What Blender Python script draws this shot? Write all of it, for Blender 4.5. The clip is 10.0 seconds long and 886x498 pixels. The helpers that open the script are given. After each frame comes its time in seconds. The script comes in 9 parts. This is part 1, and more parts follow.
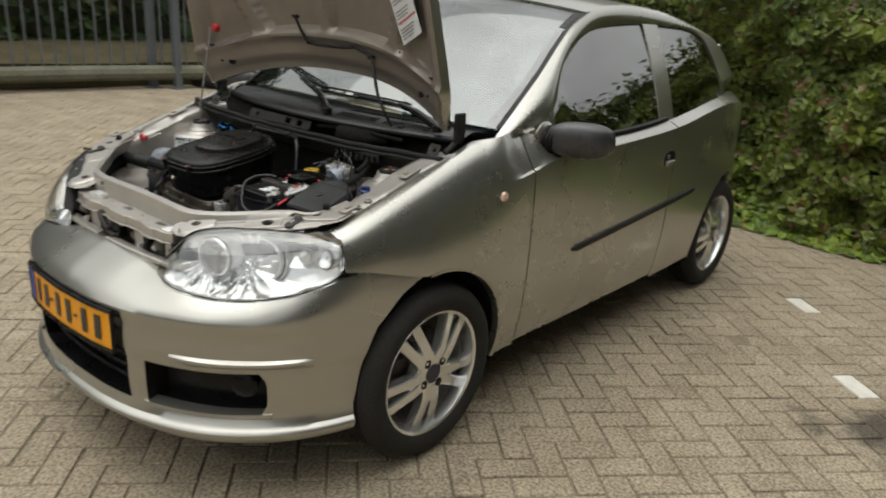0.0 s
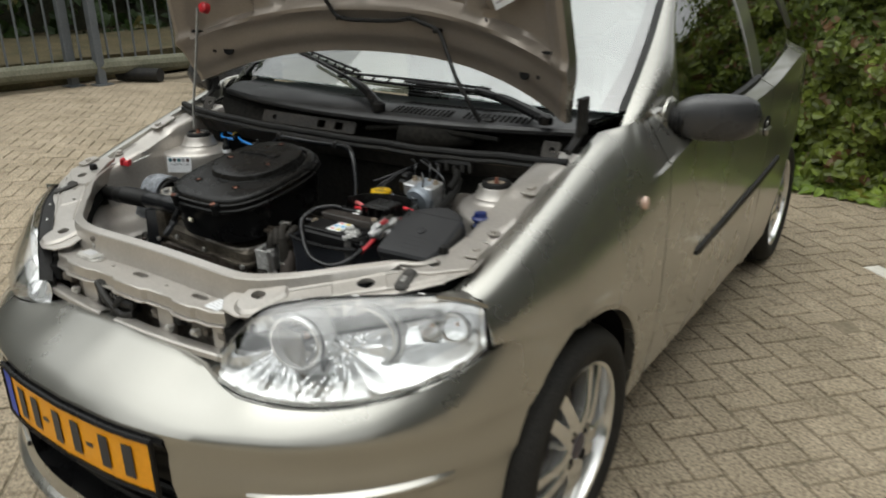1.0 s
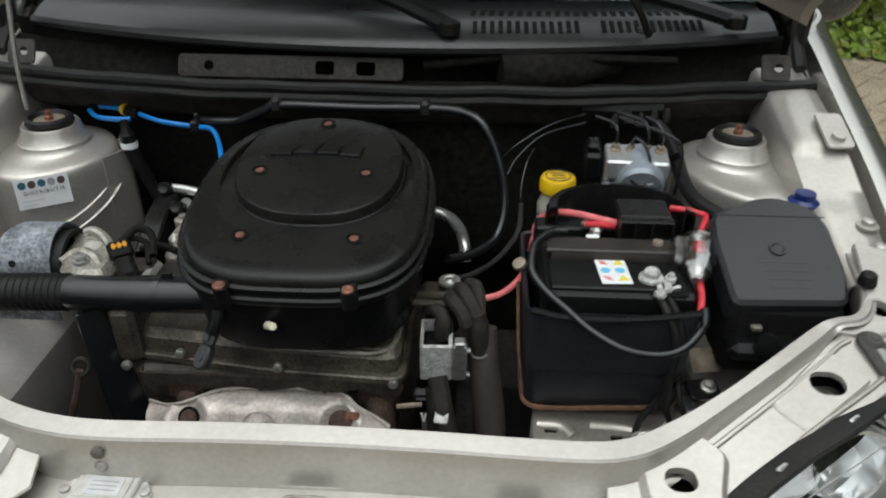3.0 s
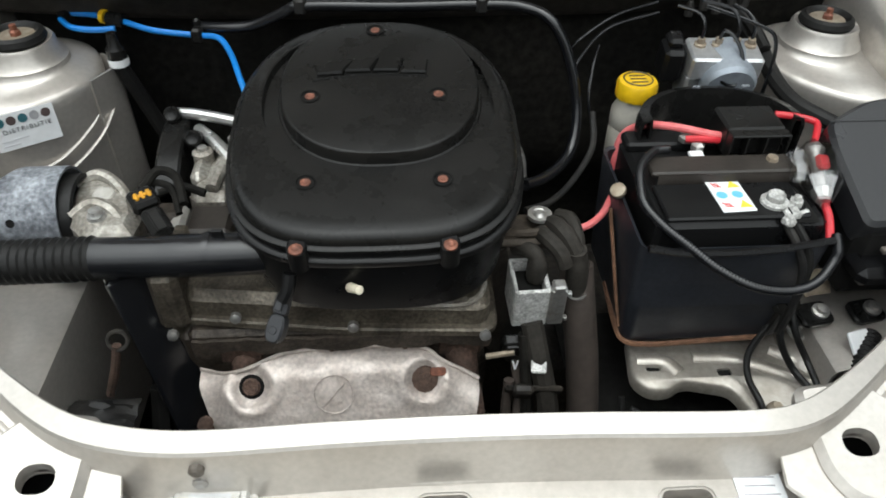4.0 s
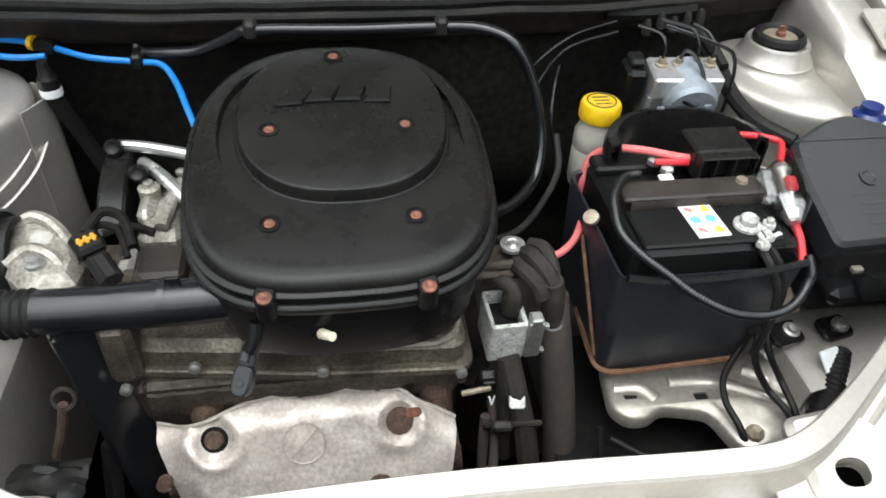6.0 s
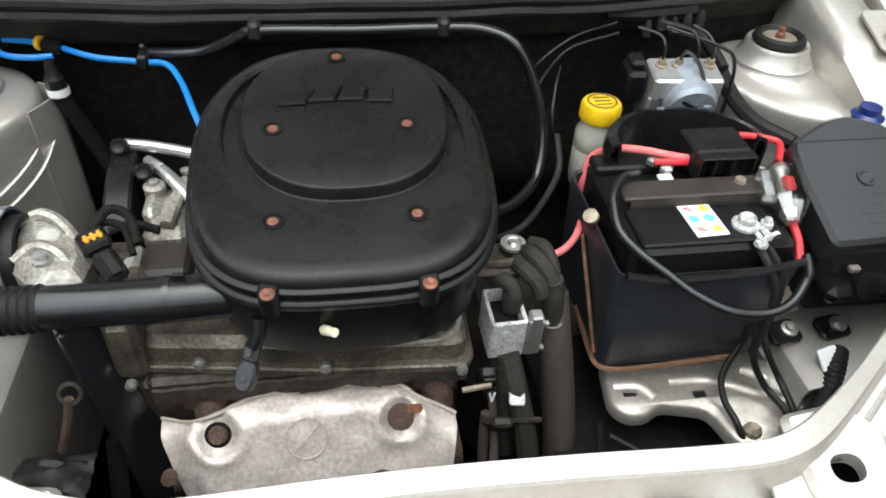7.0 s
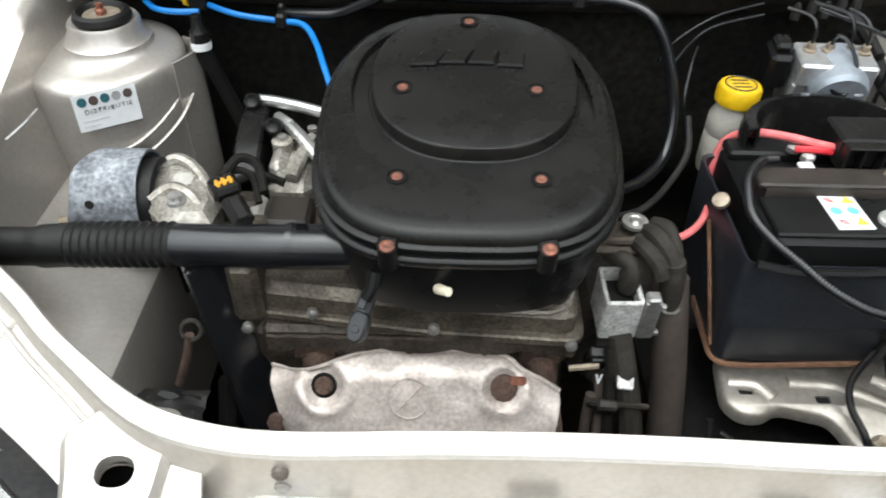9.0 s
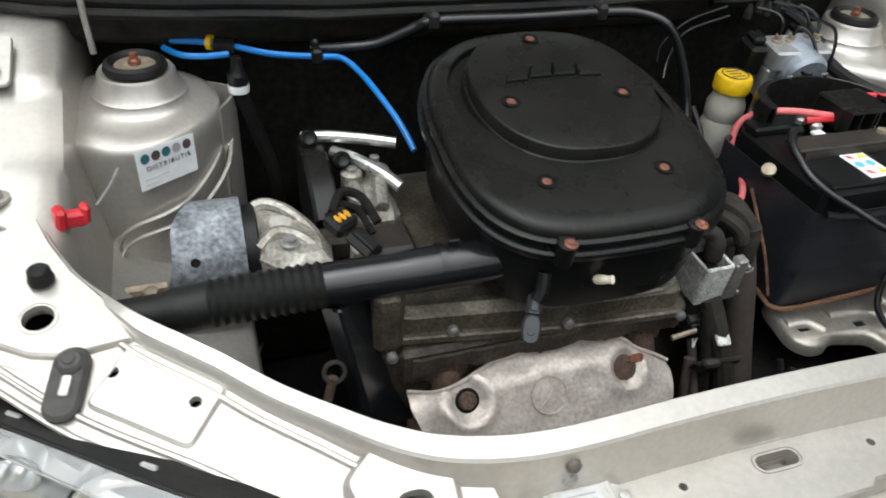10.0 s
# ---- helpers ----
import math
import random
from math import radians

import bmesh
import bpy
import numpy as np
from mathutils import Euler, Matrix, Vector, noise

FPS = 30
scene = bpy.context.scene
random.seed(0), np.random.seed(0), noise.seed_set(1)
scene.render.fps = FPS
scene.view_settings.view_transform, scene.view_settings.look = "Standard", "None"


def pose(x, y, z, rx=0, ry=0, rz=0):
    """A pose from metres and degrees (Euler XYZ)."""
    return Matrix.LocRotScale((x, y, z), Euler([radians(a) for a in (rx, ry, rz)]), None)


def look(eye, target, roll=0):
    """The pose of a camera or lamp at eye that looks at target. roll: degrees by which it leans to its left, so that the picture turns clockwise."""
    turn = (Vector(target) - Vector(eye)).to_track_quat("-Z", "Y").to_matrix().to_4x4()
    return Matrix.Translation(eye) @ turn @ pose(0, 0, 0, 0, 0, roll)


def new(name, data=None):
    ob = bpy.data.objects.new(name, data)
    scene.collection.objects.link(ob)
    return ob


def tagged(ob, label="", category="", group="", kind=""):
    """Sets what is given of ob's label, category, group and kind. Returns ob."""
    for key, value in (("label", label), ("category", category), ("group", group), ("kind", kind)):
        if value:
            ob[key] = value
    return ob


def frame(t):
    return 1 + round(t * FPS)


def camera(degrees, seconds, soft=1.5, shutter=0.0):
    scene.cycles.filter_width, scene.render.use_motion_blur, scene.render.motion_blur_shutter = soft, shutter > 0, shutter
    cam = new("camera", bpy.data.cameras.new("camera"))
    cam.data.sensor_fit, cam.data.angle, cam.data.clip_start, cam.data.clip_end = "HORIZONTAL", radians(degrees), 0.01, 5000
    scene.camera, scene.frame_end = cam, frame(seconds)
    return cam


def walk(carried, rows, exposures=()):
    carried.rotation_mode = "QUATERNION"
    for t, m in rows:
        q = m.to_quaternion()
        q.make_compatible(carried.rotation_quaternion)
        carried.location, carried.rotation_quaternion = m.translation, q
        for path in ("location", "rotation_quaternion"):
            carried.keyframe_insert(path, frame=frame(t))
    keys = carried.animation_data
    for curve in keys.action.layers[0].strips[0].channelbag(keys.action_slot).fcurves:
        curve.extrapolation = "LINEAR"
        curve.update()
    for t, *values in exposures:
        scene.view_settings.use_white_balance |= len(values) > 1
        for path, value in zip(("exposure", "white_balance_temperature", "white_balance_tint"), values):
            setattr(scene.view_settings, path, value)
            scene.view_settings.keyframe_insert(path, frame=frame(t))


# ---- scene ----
cam = camera(61.9, 10.0, soft=1.8, shutter=0.3)
PATH = [
    (0, (2.1, -1.576, 1.412), (0.894, -0.116, 0.769), 3.7),
    (0.5, (1.774, -1.491, 1.402), (0.761, 0.088, 0.707), 2.7),
    (1, (1.34, -1.372, 1.359), (0.289, 0.172, 0.643), -0.4),
    (1.5, (0.932, -1.265, 1.366), (-0.017, 0.36, 0.689), -2.0),
    (2, (0.593, -1.196, 1.357), (-0.061, 0.53, 0.588), -2.5),
    (2.5, (0.335, -1.085, 1.341), (-0.051, 0.629, 0.385), -0.9),
    (3, (0.132, -0.991, 1.301), (0.061, 0.725, 0.275), 0.6),
    (3.2, (0.068, -0.965, 1.293), (0.06, 0.705, 0.192), 0.7),
    (4.3, (-0.049, -0.812, 1.297), (0.12, 0.67, -0.035), 0.5),
    (4.5, (-0.054, -0.798, 1.303), (0.181, 0.693, -0.009), 0.2),
    (5, (-0.054, -0.785, 1.301), (0.282, 0.688, -0.009), 1.9),
    (5.5, (-0.059, -0.792, 1.299), (0.269, 0.692, 0.0), 3.5),
    (6, (-0.071, -0.796, 1.296), (0.204, 0.698, -0.005), 3.0),
    (7.5, (-0.07, -0.811, 1.301), (0.188, 0.688, 0.003), 2.9),
    (8, (-0.075, -0.816, 1.298), (0.14, 0.682, -0.01), 2.6),
    (8.5, (-0.061, -0.819, 1.299), (0.125, 0.695, 0.006), 2.5),
    (9, (-0.09, -0.817, 1.271), (-0.086, 0.692, -0.043), 1.3),
    (9.5, (-0.248, -0.822, 1.254), (-0.006, 0.686, -0.038), 2.1),
    (10, (-0.438, -0.806, 1.257), (0.122, 0.676, 0.037), 4.8),
]
EXPO = [(0, 0.29, 6500, 6), (1.0, 0.31, 6400, 5), (2.0, 0.2, 6300, 5), (2.5, 0.2, 6150, 4), (3.2, 0.45, 6150, 4), (4.3, 0.88, 6150, 4), (5.0, 1.02, 6150, 4), (6.0, 1.3, 6150, 4), (9.0, 1.30, 6150, 5), (10.0, 0.80, 6150, 5)]
walk(cam, [(t, look(eye, target, roll)) for t, eye, target, roll in PATH], EXPO)

# ---- world and sun: a bright overcast day ----
world = bpy.data.worlds.new("overcast_sky")
scene.world = world
world.use_nodes = True
wn = world.node_tree.nodes
sky = wn.new("ShaderNodeTexSky")
sky.sky_type, sky.sun_disc = "NISHITA", False
sky.sun_elevation, sky.sun_rotation = radians(80), radians(210)
sky.air_density, sky.dust_density, sky.ozone_density = 1.0, 6.0, 1.0
grey = wn.new("ShaderNodeHueSaturation")
grey.inputs["Saturation"].default_value = 0.22
world.node_tree.links.new(sky.outputs[0], grey.inputs["Color"])
cloud = wn.new("ShaderNodeMix")
cloud.data_type = "RGBA"
cloud.inputs["Factor"].default_value = 0.65
cloud.inputs["B"].default_value = (6.35, 6.2, 6.1, 1)
world.node_tree.links.new(grey.outputs[0], cloud.inputs["A"])
way, patch, bright, cover = wn.new("ShaderNodeTexCoord"), wn.new("ShaderNodeTexNoise"), wn.new("ShaderNodeMapRange"), wn.new("ShaderNodeHueSaturation")
patch.inputs["Scale"].default_value, patch.inputs["Detail"].default_value = 2.6, 6.0
bright.inputs["From Min"].default_value, bright.inputs["From Max"].default_value = 0.32, 0.68
bright.inputs["To Min"].default_value, bright.inputs["To Max"].default_value = 0.66, 1.3
world.node_tree.links.new(way.outputs["Generated"], patch.inputs["Vector"])
world.node_tree.links.new(patch.outputs["Fac"], bright.inputs["Value"])
axes, height, both = wn.new("ShaderNodeSeparateXYZ"), wn.new("ShaderNodeMapRange"), wn.new("ShaderNodeMath")
height.inputs["To Min"].default_value, height.inputs["To Max"].default_value = 0.5, 1.3
both.operation = "MULTIPLY"
world.node_tree.links.new(way.outputs["Generated"], axes.inputs[0])
world.node_tree.links.new(axes.outputs["Z"], height.inputs["Value"])
world.node_tree.links.new(bright.outputs[0], both.inputs[0])
world.node_tree.links.new(height.outputs[0], both.inputs[1])
world.node_tree.links.new(both.outputs[0], cover.inputs["Value"])
world.node_tree.links.new(cloud.outputs["Result"], cover.inputs["Color"])
world.node_tree.links.new(cover.outputs[0], wn["Background"].inputs["Color"])
wn["Background"].inputs["Strength"].default_value = 0.15
sun_data = bpy.data.lights.new("sun", "SUN")
sun_data.energy, sun_data.angle, sun_data.color = 1.0, radians(90), (1.0, 0.98, 0.94)
sun = new("sun", sun_data)
sun.matrix_world = look((0, 0, 10), (0.8, 1.4, 10 - 9.8))

# ---- building tools ----
from mathutils.geometry import tessellate_polygon


def spline(pts, n):
    """n points along a smooth curve through pts."""
    p = np.array(pts, float)
    d = np.r_[0, np.cumsum(np.linalg.norm(np.diff(p, axis=0), axis=1) ** 0.5)]
    m = np.zeros_like(p)
    for i in range(len(p)):
        a, b = max(i - 1, 0), min(i + 1, len(p) - 1)
        m[i] = (p[b] - p[a]) / (d[b] - d[a])
    out = []
    for t in np.linspace(0, d[-1], n):
        i = min(max(np.searchsorted(d, t) - 1, 0), len(p) - 2)
        h = d[i + 1] - d[i]
        s = (t - d[i]) / h
        out.append((2 * s**3 - 3 * s**2 + 1) * p[i] + (s**3 - 2 * s**2 + s) * h * m[i] + (3 * s**2 - 2 * s**3) * p[i + 1] + (s**3 - s**2) * h * m[i + 1])
    return np.array(out)


DENSE = {}


def ease(keys, x):
    """A smooth function of x through the rows of keys (x, value)."""
    if id(keys) not in DENSE:
        DENSE[id(keys)] = spline(keys, 24 * len(keys))
    dense = DENSE[id(keys)]
    return float(np.interp(x, dense[:, 0], dense[:, 1]))


def smooth(a, b, x):
    s = min(max((x - a) / (b - a), 0.0), 1.0)
    return s * s * (3 - 2 * s)


def rrect(w, h, r, n=5, cx=0.0, cy=0.0):
    """A rounded rectangle as a loop of (x, y)."""
    out = []
    for qx, qy, a0 in ((1, 1, 0), (-1, 1, 90), (-1, -1, 180), (1, -1, 270)):
        for k in range(n + 1):
            a = radians(a0 + 90 * k / n)
            out.append((cx + qx * (w / 2 - r) + r * math.cos(a), cy + qy * (h / 2 - r) + r * math.sin(a)))
    return out


def oval(w, h, n=24, p=2.0, cx=0.0, cy=0.0):
    out = []
    for k in range(n):
        c, s = math.cos(2 * math.pi * k / n), math.sin(2 * math.pi * k / n)
        out.append((cx + w / 2 * math.copysign(abs(c) ** (2 / p), c), cy + h / 2 * math.copysign(abs(s) ** (2 / p), s)))
    return out


def soft(loop, r, n=4):
    """The polygon with its corners rounded off over a length r."""
    p, out = np.array(loop, float), []
    for k in range(len(p)):
        a, b, c = p[k - 1], p[k], p[(k + 1) % len(p)]
        u, w = (a - b) / np.linalg.norm(a - b), (c - b) / np.linalg.norm(c - b)
        q0, q1 = b + u * min(r, 0.45 * np.linalg.norm(a - b)), b + w * min(r, 0.45 * np.linalg.norm(c - b))
        for s in np.linspace(0, 1, n + 1):
            out.append(tuple((1 - s) ** 2 * q0 + 2 * s * (1 - s) * b + s * s * q1))
    return out


def inset(loop, d):
    """The loop moved inward by d (anticlockwise loops)."""
    p = np.array(loop, float)
    t = np.roll(p, -1, 0) - np.roll(p, 1, 0)
    t /= np.linalg.norm(t, axis=1)[:, None] + 1e-9
    return p + d * np.c_[-t[:, 1], t[:, 0]]


class Shape:
    """Points and faces of one mesh, gathered piece by piece."""

    def __init__(self):
        self.v, self.f, self.m = [], [], Matrix()

    def at(self, m):
        self.m = m
        return self

    def add(self, verts, faces):
        n = len(self.v)
        self.v += [tuple(self.m @ Vector(v)) for v in verts]
        self.f += [tuple(n + i for i in f) for f in faces]
        return self

    def grid(self, rows, close=False):
        """A sheet through rows of points, all of one length."""
        k = len(rows[0])
        verts = [p for row in rows for p in row]
        faces = []
        for i in range(len(rows) - 1):
            for j in range(k if close else k - 1):
                a, b = i * k + j, i * k + (j + 1) % k
                faces.append((a, b, b + k, a + k))
        return self.add(verts, faces)

    def box(self, size, centre=(0, 0, 0), bevel=0.004):
        h = [max(s / 2, 1e-4) for s in size]
        b = min(bevel, *[0.98 * v for v in h])
        verts, key = [], {}
        for sx in (-1, 1):
            for sy in (-1, 1):
                for sz in (-1, 1):
                    for axis in range(3):
                        s = (sx, sy, sz)
                        key[(s, axis)] = len(verts)
                        verts.append([centre[i] + s[i] * (h[i] if i == axis else h[i] - b) for i in range(3)])
        faces = []
        for axis in range(3):
            o = [i for i in range(3) if i != axis]
            for sgn in (-1, 1):
                ring = []
                for u, w in ((-1, -1), (1, -1), (1, 1), (-1, 1)):
                    s = [0, 0, 0]
                    s[axis], s[o[0]], s[o[1]] = sgn, u, w
                    ring.append(key[(tuple(s), axis)])
                faces.append(ring)
            for u in (-1, 1):
                for w in (-1, 1):
                    s1, s2 = [0, 0, 0], [0, 0, 0]
                    s1[axis], s1[o[0]], s1[o[1]] = -1, u, w
                    s2[axis], s2[o[0]], s2[o[1]] = 1, u, w
                    s1, s2 = tuple(s1), tuple(s2)
                    faces.append((key[(s1, o[0])], key[(s2, o[0])], key[(s2, o[1])], key[(s1, o[1])]))
        for sx in (-1, 1):
            for sy in (-1, 1):
                for sz in (-1, 1):
                    faces.append([key[((sx, sy, sz), a)] for a in range(3)])
        return self.add(verts, faces)

    def prism(self, loop, z0, z1, bevel=0.003, holes=(), cap_low=True):
        """A slab of the loop's outline (x, y) between z0 and z1, its top edge bevelled, with holes through it."""
        loop = np.array(loop, float)
        area = 0.5 * np.sum(loop[:, 0] * np.roll(loop[:, 1], -1) - loop[:, 1] * np.roll(loop[:, 0], -1))
        if area < 0:
            loop = loop[::-1]
        n = len(loop)
        top = inset(loop, bevel)
        rings = [[(x, y, z0) for x, y in loop], [(x, y, z1 - bevel) for x, y in loop], [(x, y, z1) for x, y in top]]
        self.grid(rings, close=True)
        cuts = [np.array(h, float) for h in holes]
        for z, outer in ((z1, top),) + (((z0, loop),) if cap_low else ()):
            polys = [[Vector((x, y, 0)) for x, y in outer]] + [[Vector((x, y, 0)) for x, y in h] for h in cuts]
            tris = tessellate_polygon(polys)
            flat = [(p.x, p.y, z) for poly in polys for p in poly]
            self.add(flat, [tuple(t) for t in tris])
        for h in cuts:
            self.grid([[(x, y, z0) for x, y in h], [(x, y, z1) for x, y in h]], close=True)
        return self

    def tube(self, pts, r, n=10, steps=None, caps=True, wave=0.0, pitch=0.01):
        """A pipe of radius r along a smooth curve; wave: the depth of its corrugations."""
        p = spline(pts, steps or max(2, 6 * len(pts))) if len(pts) > 2 or steps else np.array(pts, float)
        if wave:
            length = np.sum(np.linalg.norm(np.diff(p, axis=0), axis=1))
            p = spline(pts, int(4 * length / pitch) + 2)
        t = np.gradient(p, axis=0)
        t /= np.linalg.norm(t, axis=1)[:, None] + 1e-12
        up = np.array((0, 0, 1.0)) if abs(t[0][2]) < 0.9 else np.array((1.0, 0, 0))
        u = np.cross(t[0], up)
        rows = []
        for i in range(len(p)):
            u = u - t[i] * np.dot(u, t[i])
            u /= np.linalg.norm(u)
            w = np.cross(t[i], u)
            ri = r[i * (len(r) - 1) // max(len(p) - 1, 1)] if isinstance(r, (list, tuple)) else r
            if wave:
                ri = ri - wave * (0.5 + 0.5 * math.cos(math.pi * i / 2))
            rows.append([tuple(p[i] + ri * (math.cos(a) * u + math.sin(a) * w)) for a in np.linspace(0, 2 * math.pi, n, endpoint=False)])
        self.grid(rows, close=True)
        if caps:
            self.add(rows[0], [tuple(range(n))[::-1]])
            self.add(rows[-1], [tuple(range(n))])
        return self

    def lathe(self, profile, n=24, centre=(0, 0, 0), caps=True):
        """A turned form about the z axis from (radius, z) rows."""
        rows = [[(centre[0] + r * math.cos(a), centre[1] + r * math.sin(a), centre[2] + z) for a in np.linspace(0, 2 * math.pi, n, endpoint=False)] for r, z in profile]
        self.grid(rows, close=True)
        for row, (r, z), rev in ((rows[0], profile[0], True), (rows[-1], profile[-1], False)):
            if caps and r > 1e-5:
                self.add(row, [tuple(range(n))[::-1] if rev else tuple(range(n))])
        return self

    def mesh(self, name, fix=True, sharp=32):
        me = bpy.data.meshes.new(name)
        me.from_pydata(self.v, [], self.f)
        if fix:
            bm = bmesh.new()
            bm.from_mesh(me)
            bmesh.ops.remove_doubles(bm, verts=bm.verts, dist=1e-5)
            bmesh.ops.recalc_face_normals(bm, faces=bm.faces)
            bm.to_mesh(me)
            bm.free()
        me.polygons.foreach_set("use_smooth", [True] * len(me.polygons))
        me.set_sharp_from_angle(angle=radians(sharp))
        return me

    def sheet(self, name, thick, sharp=32):
        """The sheet given a thickness behind its faces."""
        me = self.mesh(name, True, sharp)
        bm = bmesh.new()
        bm.from_mesh(me)
        bmesh.ops.solidify(bm, geom=bm.faces[:], thickness=thick)
        bmesh.ops.recalc_face_normals(bm, faces=bm.faces)
        bm.to_mesh(me)
        bm.free()
        me.polygons.foreach_set("use_smooth", [True] * len(me.polygons))
        me.set_sharp_from_angle(angle=radians(sharp))
        return me


def part(name, shape, material, parent=None, label="", thick=None, sharp=32, fix=True):
    """One mesh object from a Shape, under its thing."""
    me = shape.sheet(name, thick, sharp) if thick else shape.mesh(name, fix, sharp)
    me.materials.append(material)
    ob = new(name, me)
    if parent:
        ob.parent = parent
    return tagged(ob, label)


def line(pts, r, n=8, steps=None, **more):
    return Shape().tube(pts, r, n, steps, **more)


# ---- materials ----
def mat(name, col, rough=0.5, metal=0.0, col2=None, scale=6.0, mix=0.5, fine=90.0, vary=0.15, bump=0.0, bump_scale=250.0, coat=0.0, spec=0.5, jitter=0.0, island=0.0, rough_vary=0.1, world=False):
    m = bpy.data.materials.new(name)
    m.use_nodes = True
    nt = m.node_tree
    N, L = nt.nodes, nt.links
    b = N["Principled BSDF"]
    tc = N.new("ShaderNodeNewGeometry" if world else "ShaderNodeTexCoord")
    where = tc.outputs["Position" if world else "Object"]
    big = N.new("ShaderNodeTexNoise")
    big.inputs["Scale"].default_value, big.inputs["Detail"].default_value, big.inputs["Roughness"].default_value = scale, 6.0, 0.6
    L.new(where, big.inputs["Vector"])
    ramp = N.new("ShaderNodeValToRGB")
    ramp.color_ramp.elements[0].position, ramp.color_ramp.elements[1].position = 0.5 - 0.3 * mix, 0.5 + 0.22
    ramp.color_ramp.elements[0].color = (*col, 1)
    ramp.color_ramp.elements[1].color = (*(col2 or tuple(c * 0.8 for c in col)), 1)
    L.new(big.outputs["Fac"], ramp.inputs["Fac"])
    small = N.new("ShaderNodeTexNoise")
    small.inputs["Scale"].default_value, small.inputs["Detail"].default_value = fine, 4.0
    L.new(where, small.inputs["Vector"])
    hsv = N.new("ShaderNodeHueSaturation")
    rng = N.new("ShaderNodeMapRange")
    rng.inputs["From Min"].default_value, rng.inputs["From Max"].default_value = 0.3, 0.7
    rng.inputs["To Min"].default_value, rng.inputs["To Max"].default_value = 1 - vary, 1 + vary
    L.new(small.outputs["Fac"], rng.inputs["Value"])
    value = rng.outputs[0]
    if jitter or island:
        src = N.new("ShaderNodeNewGeometry").outputs["Random Per Island"] if island else N.new("ShaderNodeObjectInfo").outputs["Random"]
        r2 = N.new("ShaderNodeMapRange")
        r2.inputs["To Min"].default_value, r2.inputs["To Max"].default_value = 1 - (jitter or island), 1 + (jitter or island)
        L.new(src, r2.inputs["Value"])
        mul = N.new("ShaderNodeMath")
        mul.operation = "MULTIPLY"
        L.new(value, mul.inputs[0])
        L.new(r2.outputs[0], mul.inputs[1])
        value = mul.outputs[0]
    L.new(value, hsv.inputs["Value"])
    L.new(ramp.outputs["Color"], hsv.inputs["Color"])
    L.new(hsv.outputs[0], b.inputs["Base Color"])
    rr = N.new("ShaderNodeMapRange")
    rr.inputs["From Min"].default_value, rr.inputs["From Max"].default_value = 0.3, 0.7
    rr.inputs["To Min"].default_value, rr.inputs["To Max"].default_value = max(rough - rough_vary, 0.02), min(rough + rough_vary, 1)
    L.new(big.outputs["Fac"], rr.inputs["Value"])
    L.new(rr.outputs[0], b.inputs["Roughness"])
    b.inputs["Metallic"].default_value = metal
    b.inputs["Specular IOR Level"].default_value = spec
    b.inputs["Coat Weight"].default_value = coat
    b.inputs["Coat Roughness"].default_value = 0.06
    if bump:
        bn = N.new("ShaderNodeTexNoise")
        bn.inputs["Scale"].default_value, bn.inputs["Detail"].default_value = bump_scale, 3.0
        L.new(where, bn.inputs["Vector"])
        bp = N.new("ShaderNodeBump")
        bp.inputs["Strength"].default_value, bp.inputs["Distance"].default_value = bump, 0.004
        L.new(bn.outputs["Fac"], bp.inputs["Height"])
        L.new(bp.outputs[0], b.inputs["Normal"])
    return m


def glass(name, tint, gloss=0.05, rough=0.02):
    """A pane: clear or tinted, with a mirror gloss that grows towards the edges; gloss: its share seen face on."""
    m = bpy.data.materials.new(name)
    m.use_nodes = True
    nt = m.node_tree
    N, L = nt.nodes, nt.links
    N.remove(N["Principled BSDF"])
    t, g, f, mx = N.new("ShaderNodeBsdfTransparent"), N.new("ShaderNodeBsdfGlossy"), N.new("ShaderNodeLayerWeight"), N.new("ShaderNodeMixShader")
    power, scale = N.new("ShaderNodeMath"), N.new("ShaderNodeMath")
    power.operation, scale.operation = "POWER", "MULTIPLY_ADD"
    power.inputs[1].default_value = 5.0
    scale.inputs[1].default_value, scale.inputs[2].default_value = 1 - gloss, gloss
    t.inputs["Color"].default_value = (*tint, 1)
    g.inputs["Roughness"].default_value = rough
    f.inputs["Blend"].default_value = 0.5
    L.new(f.outputs["Facing"], power.inputs[0])
    L.new(power.outputs[0], scale.inputs[0])
    L.new(scale.outputs[0], mx.inputs[0])
    L.new(t.outputs[0], mx.inputs[1])
    L.new(g.outputs[0], mx.inputs[2])
    L.new(mx.outputs[0], N["Material Output"].inputs["Surface"])
    return m


PAINT = mat("silver_beige_paint", (0.415, 0.408, 0.375), 0.28, 0.88, (0.415, 0.405, 0.367), 2.0, fine=900, vary=0.06, coat=0.7, rough_vary=0.02)
BAYPAINT = mat("dusty_silver_paint", (0.50, 0.472, 0.436), 0.35, 0.60, (0.445, 0.416, 0.378), 9.0, mix=0.7, fine=160, vary=0.06, coat=0.35, bump=0.015, rough_vary=0.06)
# bonnet underside: silver paint darkened to stand in for its shade
HOODSHADE = mat("shaded_hood_paint", (0.255, 0.222, 0.188), 0.42, 0.45, (0.22, 0.188, 0.157), 6.0, fine=160, vary=0.05, coat=0.1)
PLASTIC = mat("black_plastic", (0.0085, 0.0085, 0.0083), 0.28, 0, (0.0135, 0.013, 0.0122), 14, fine=300, vary=0.2, bump=0.05, bump_scale=900, rough_vary=0.10, spec=0.20)
DUSTY = mat("dusty_black_plastic", (0.010, 0.010, 0.0105), 0.55, 0, (0.026, 0.024, 0.021), 18, fine=220, vary=0.3, bump=0.1, bump_scale=700, spec=0.3)
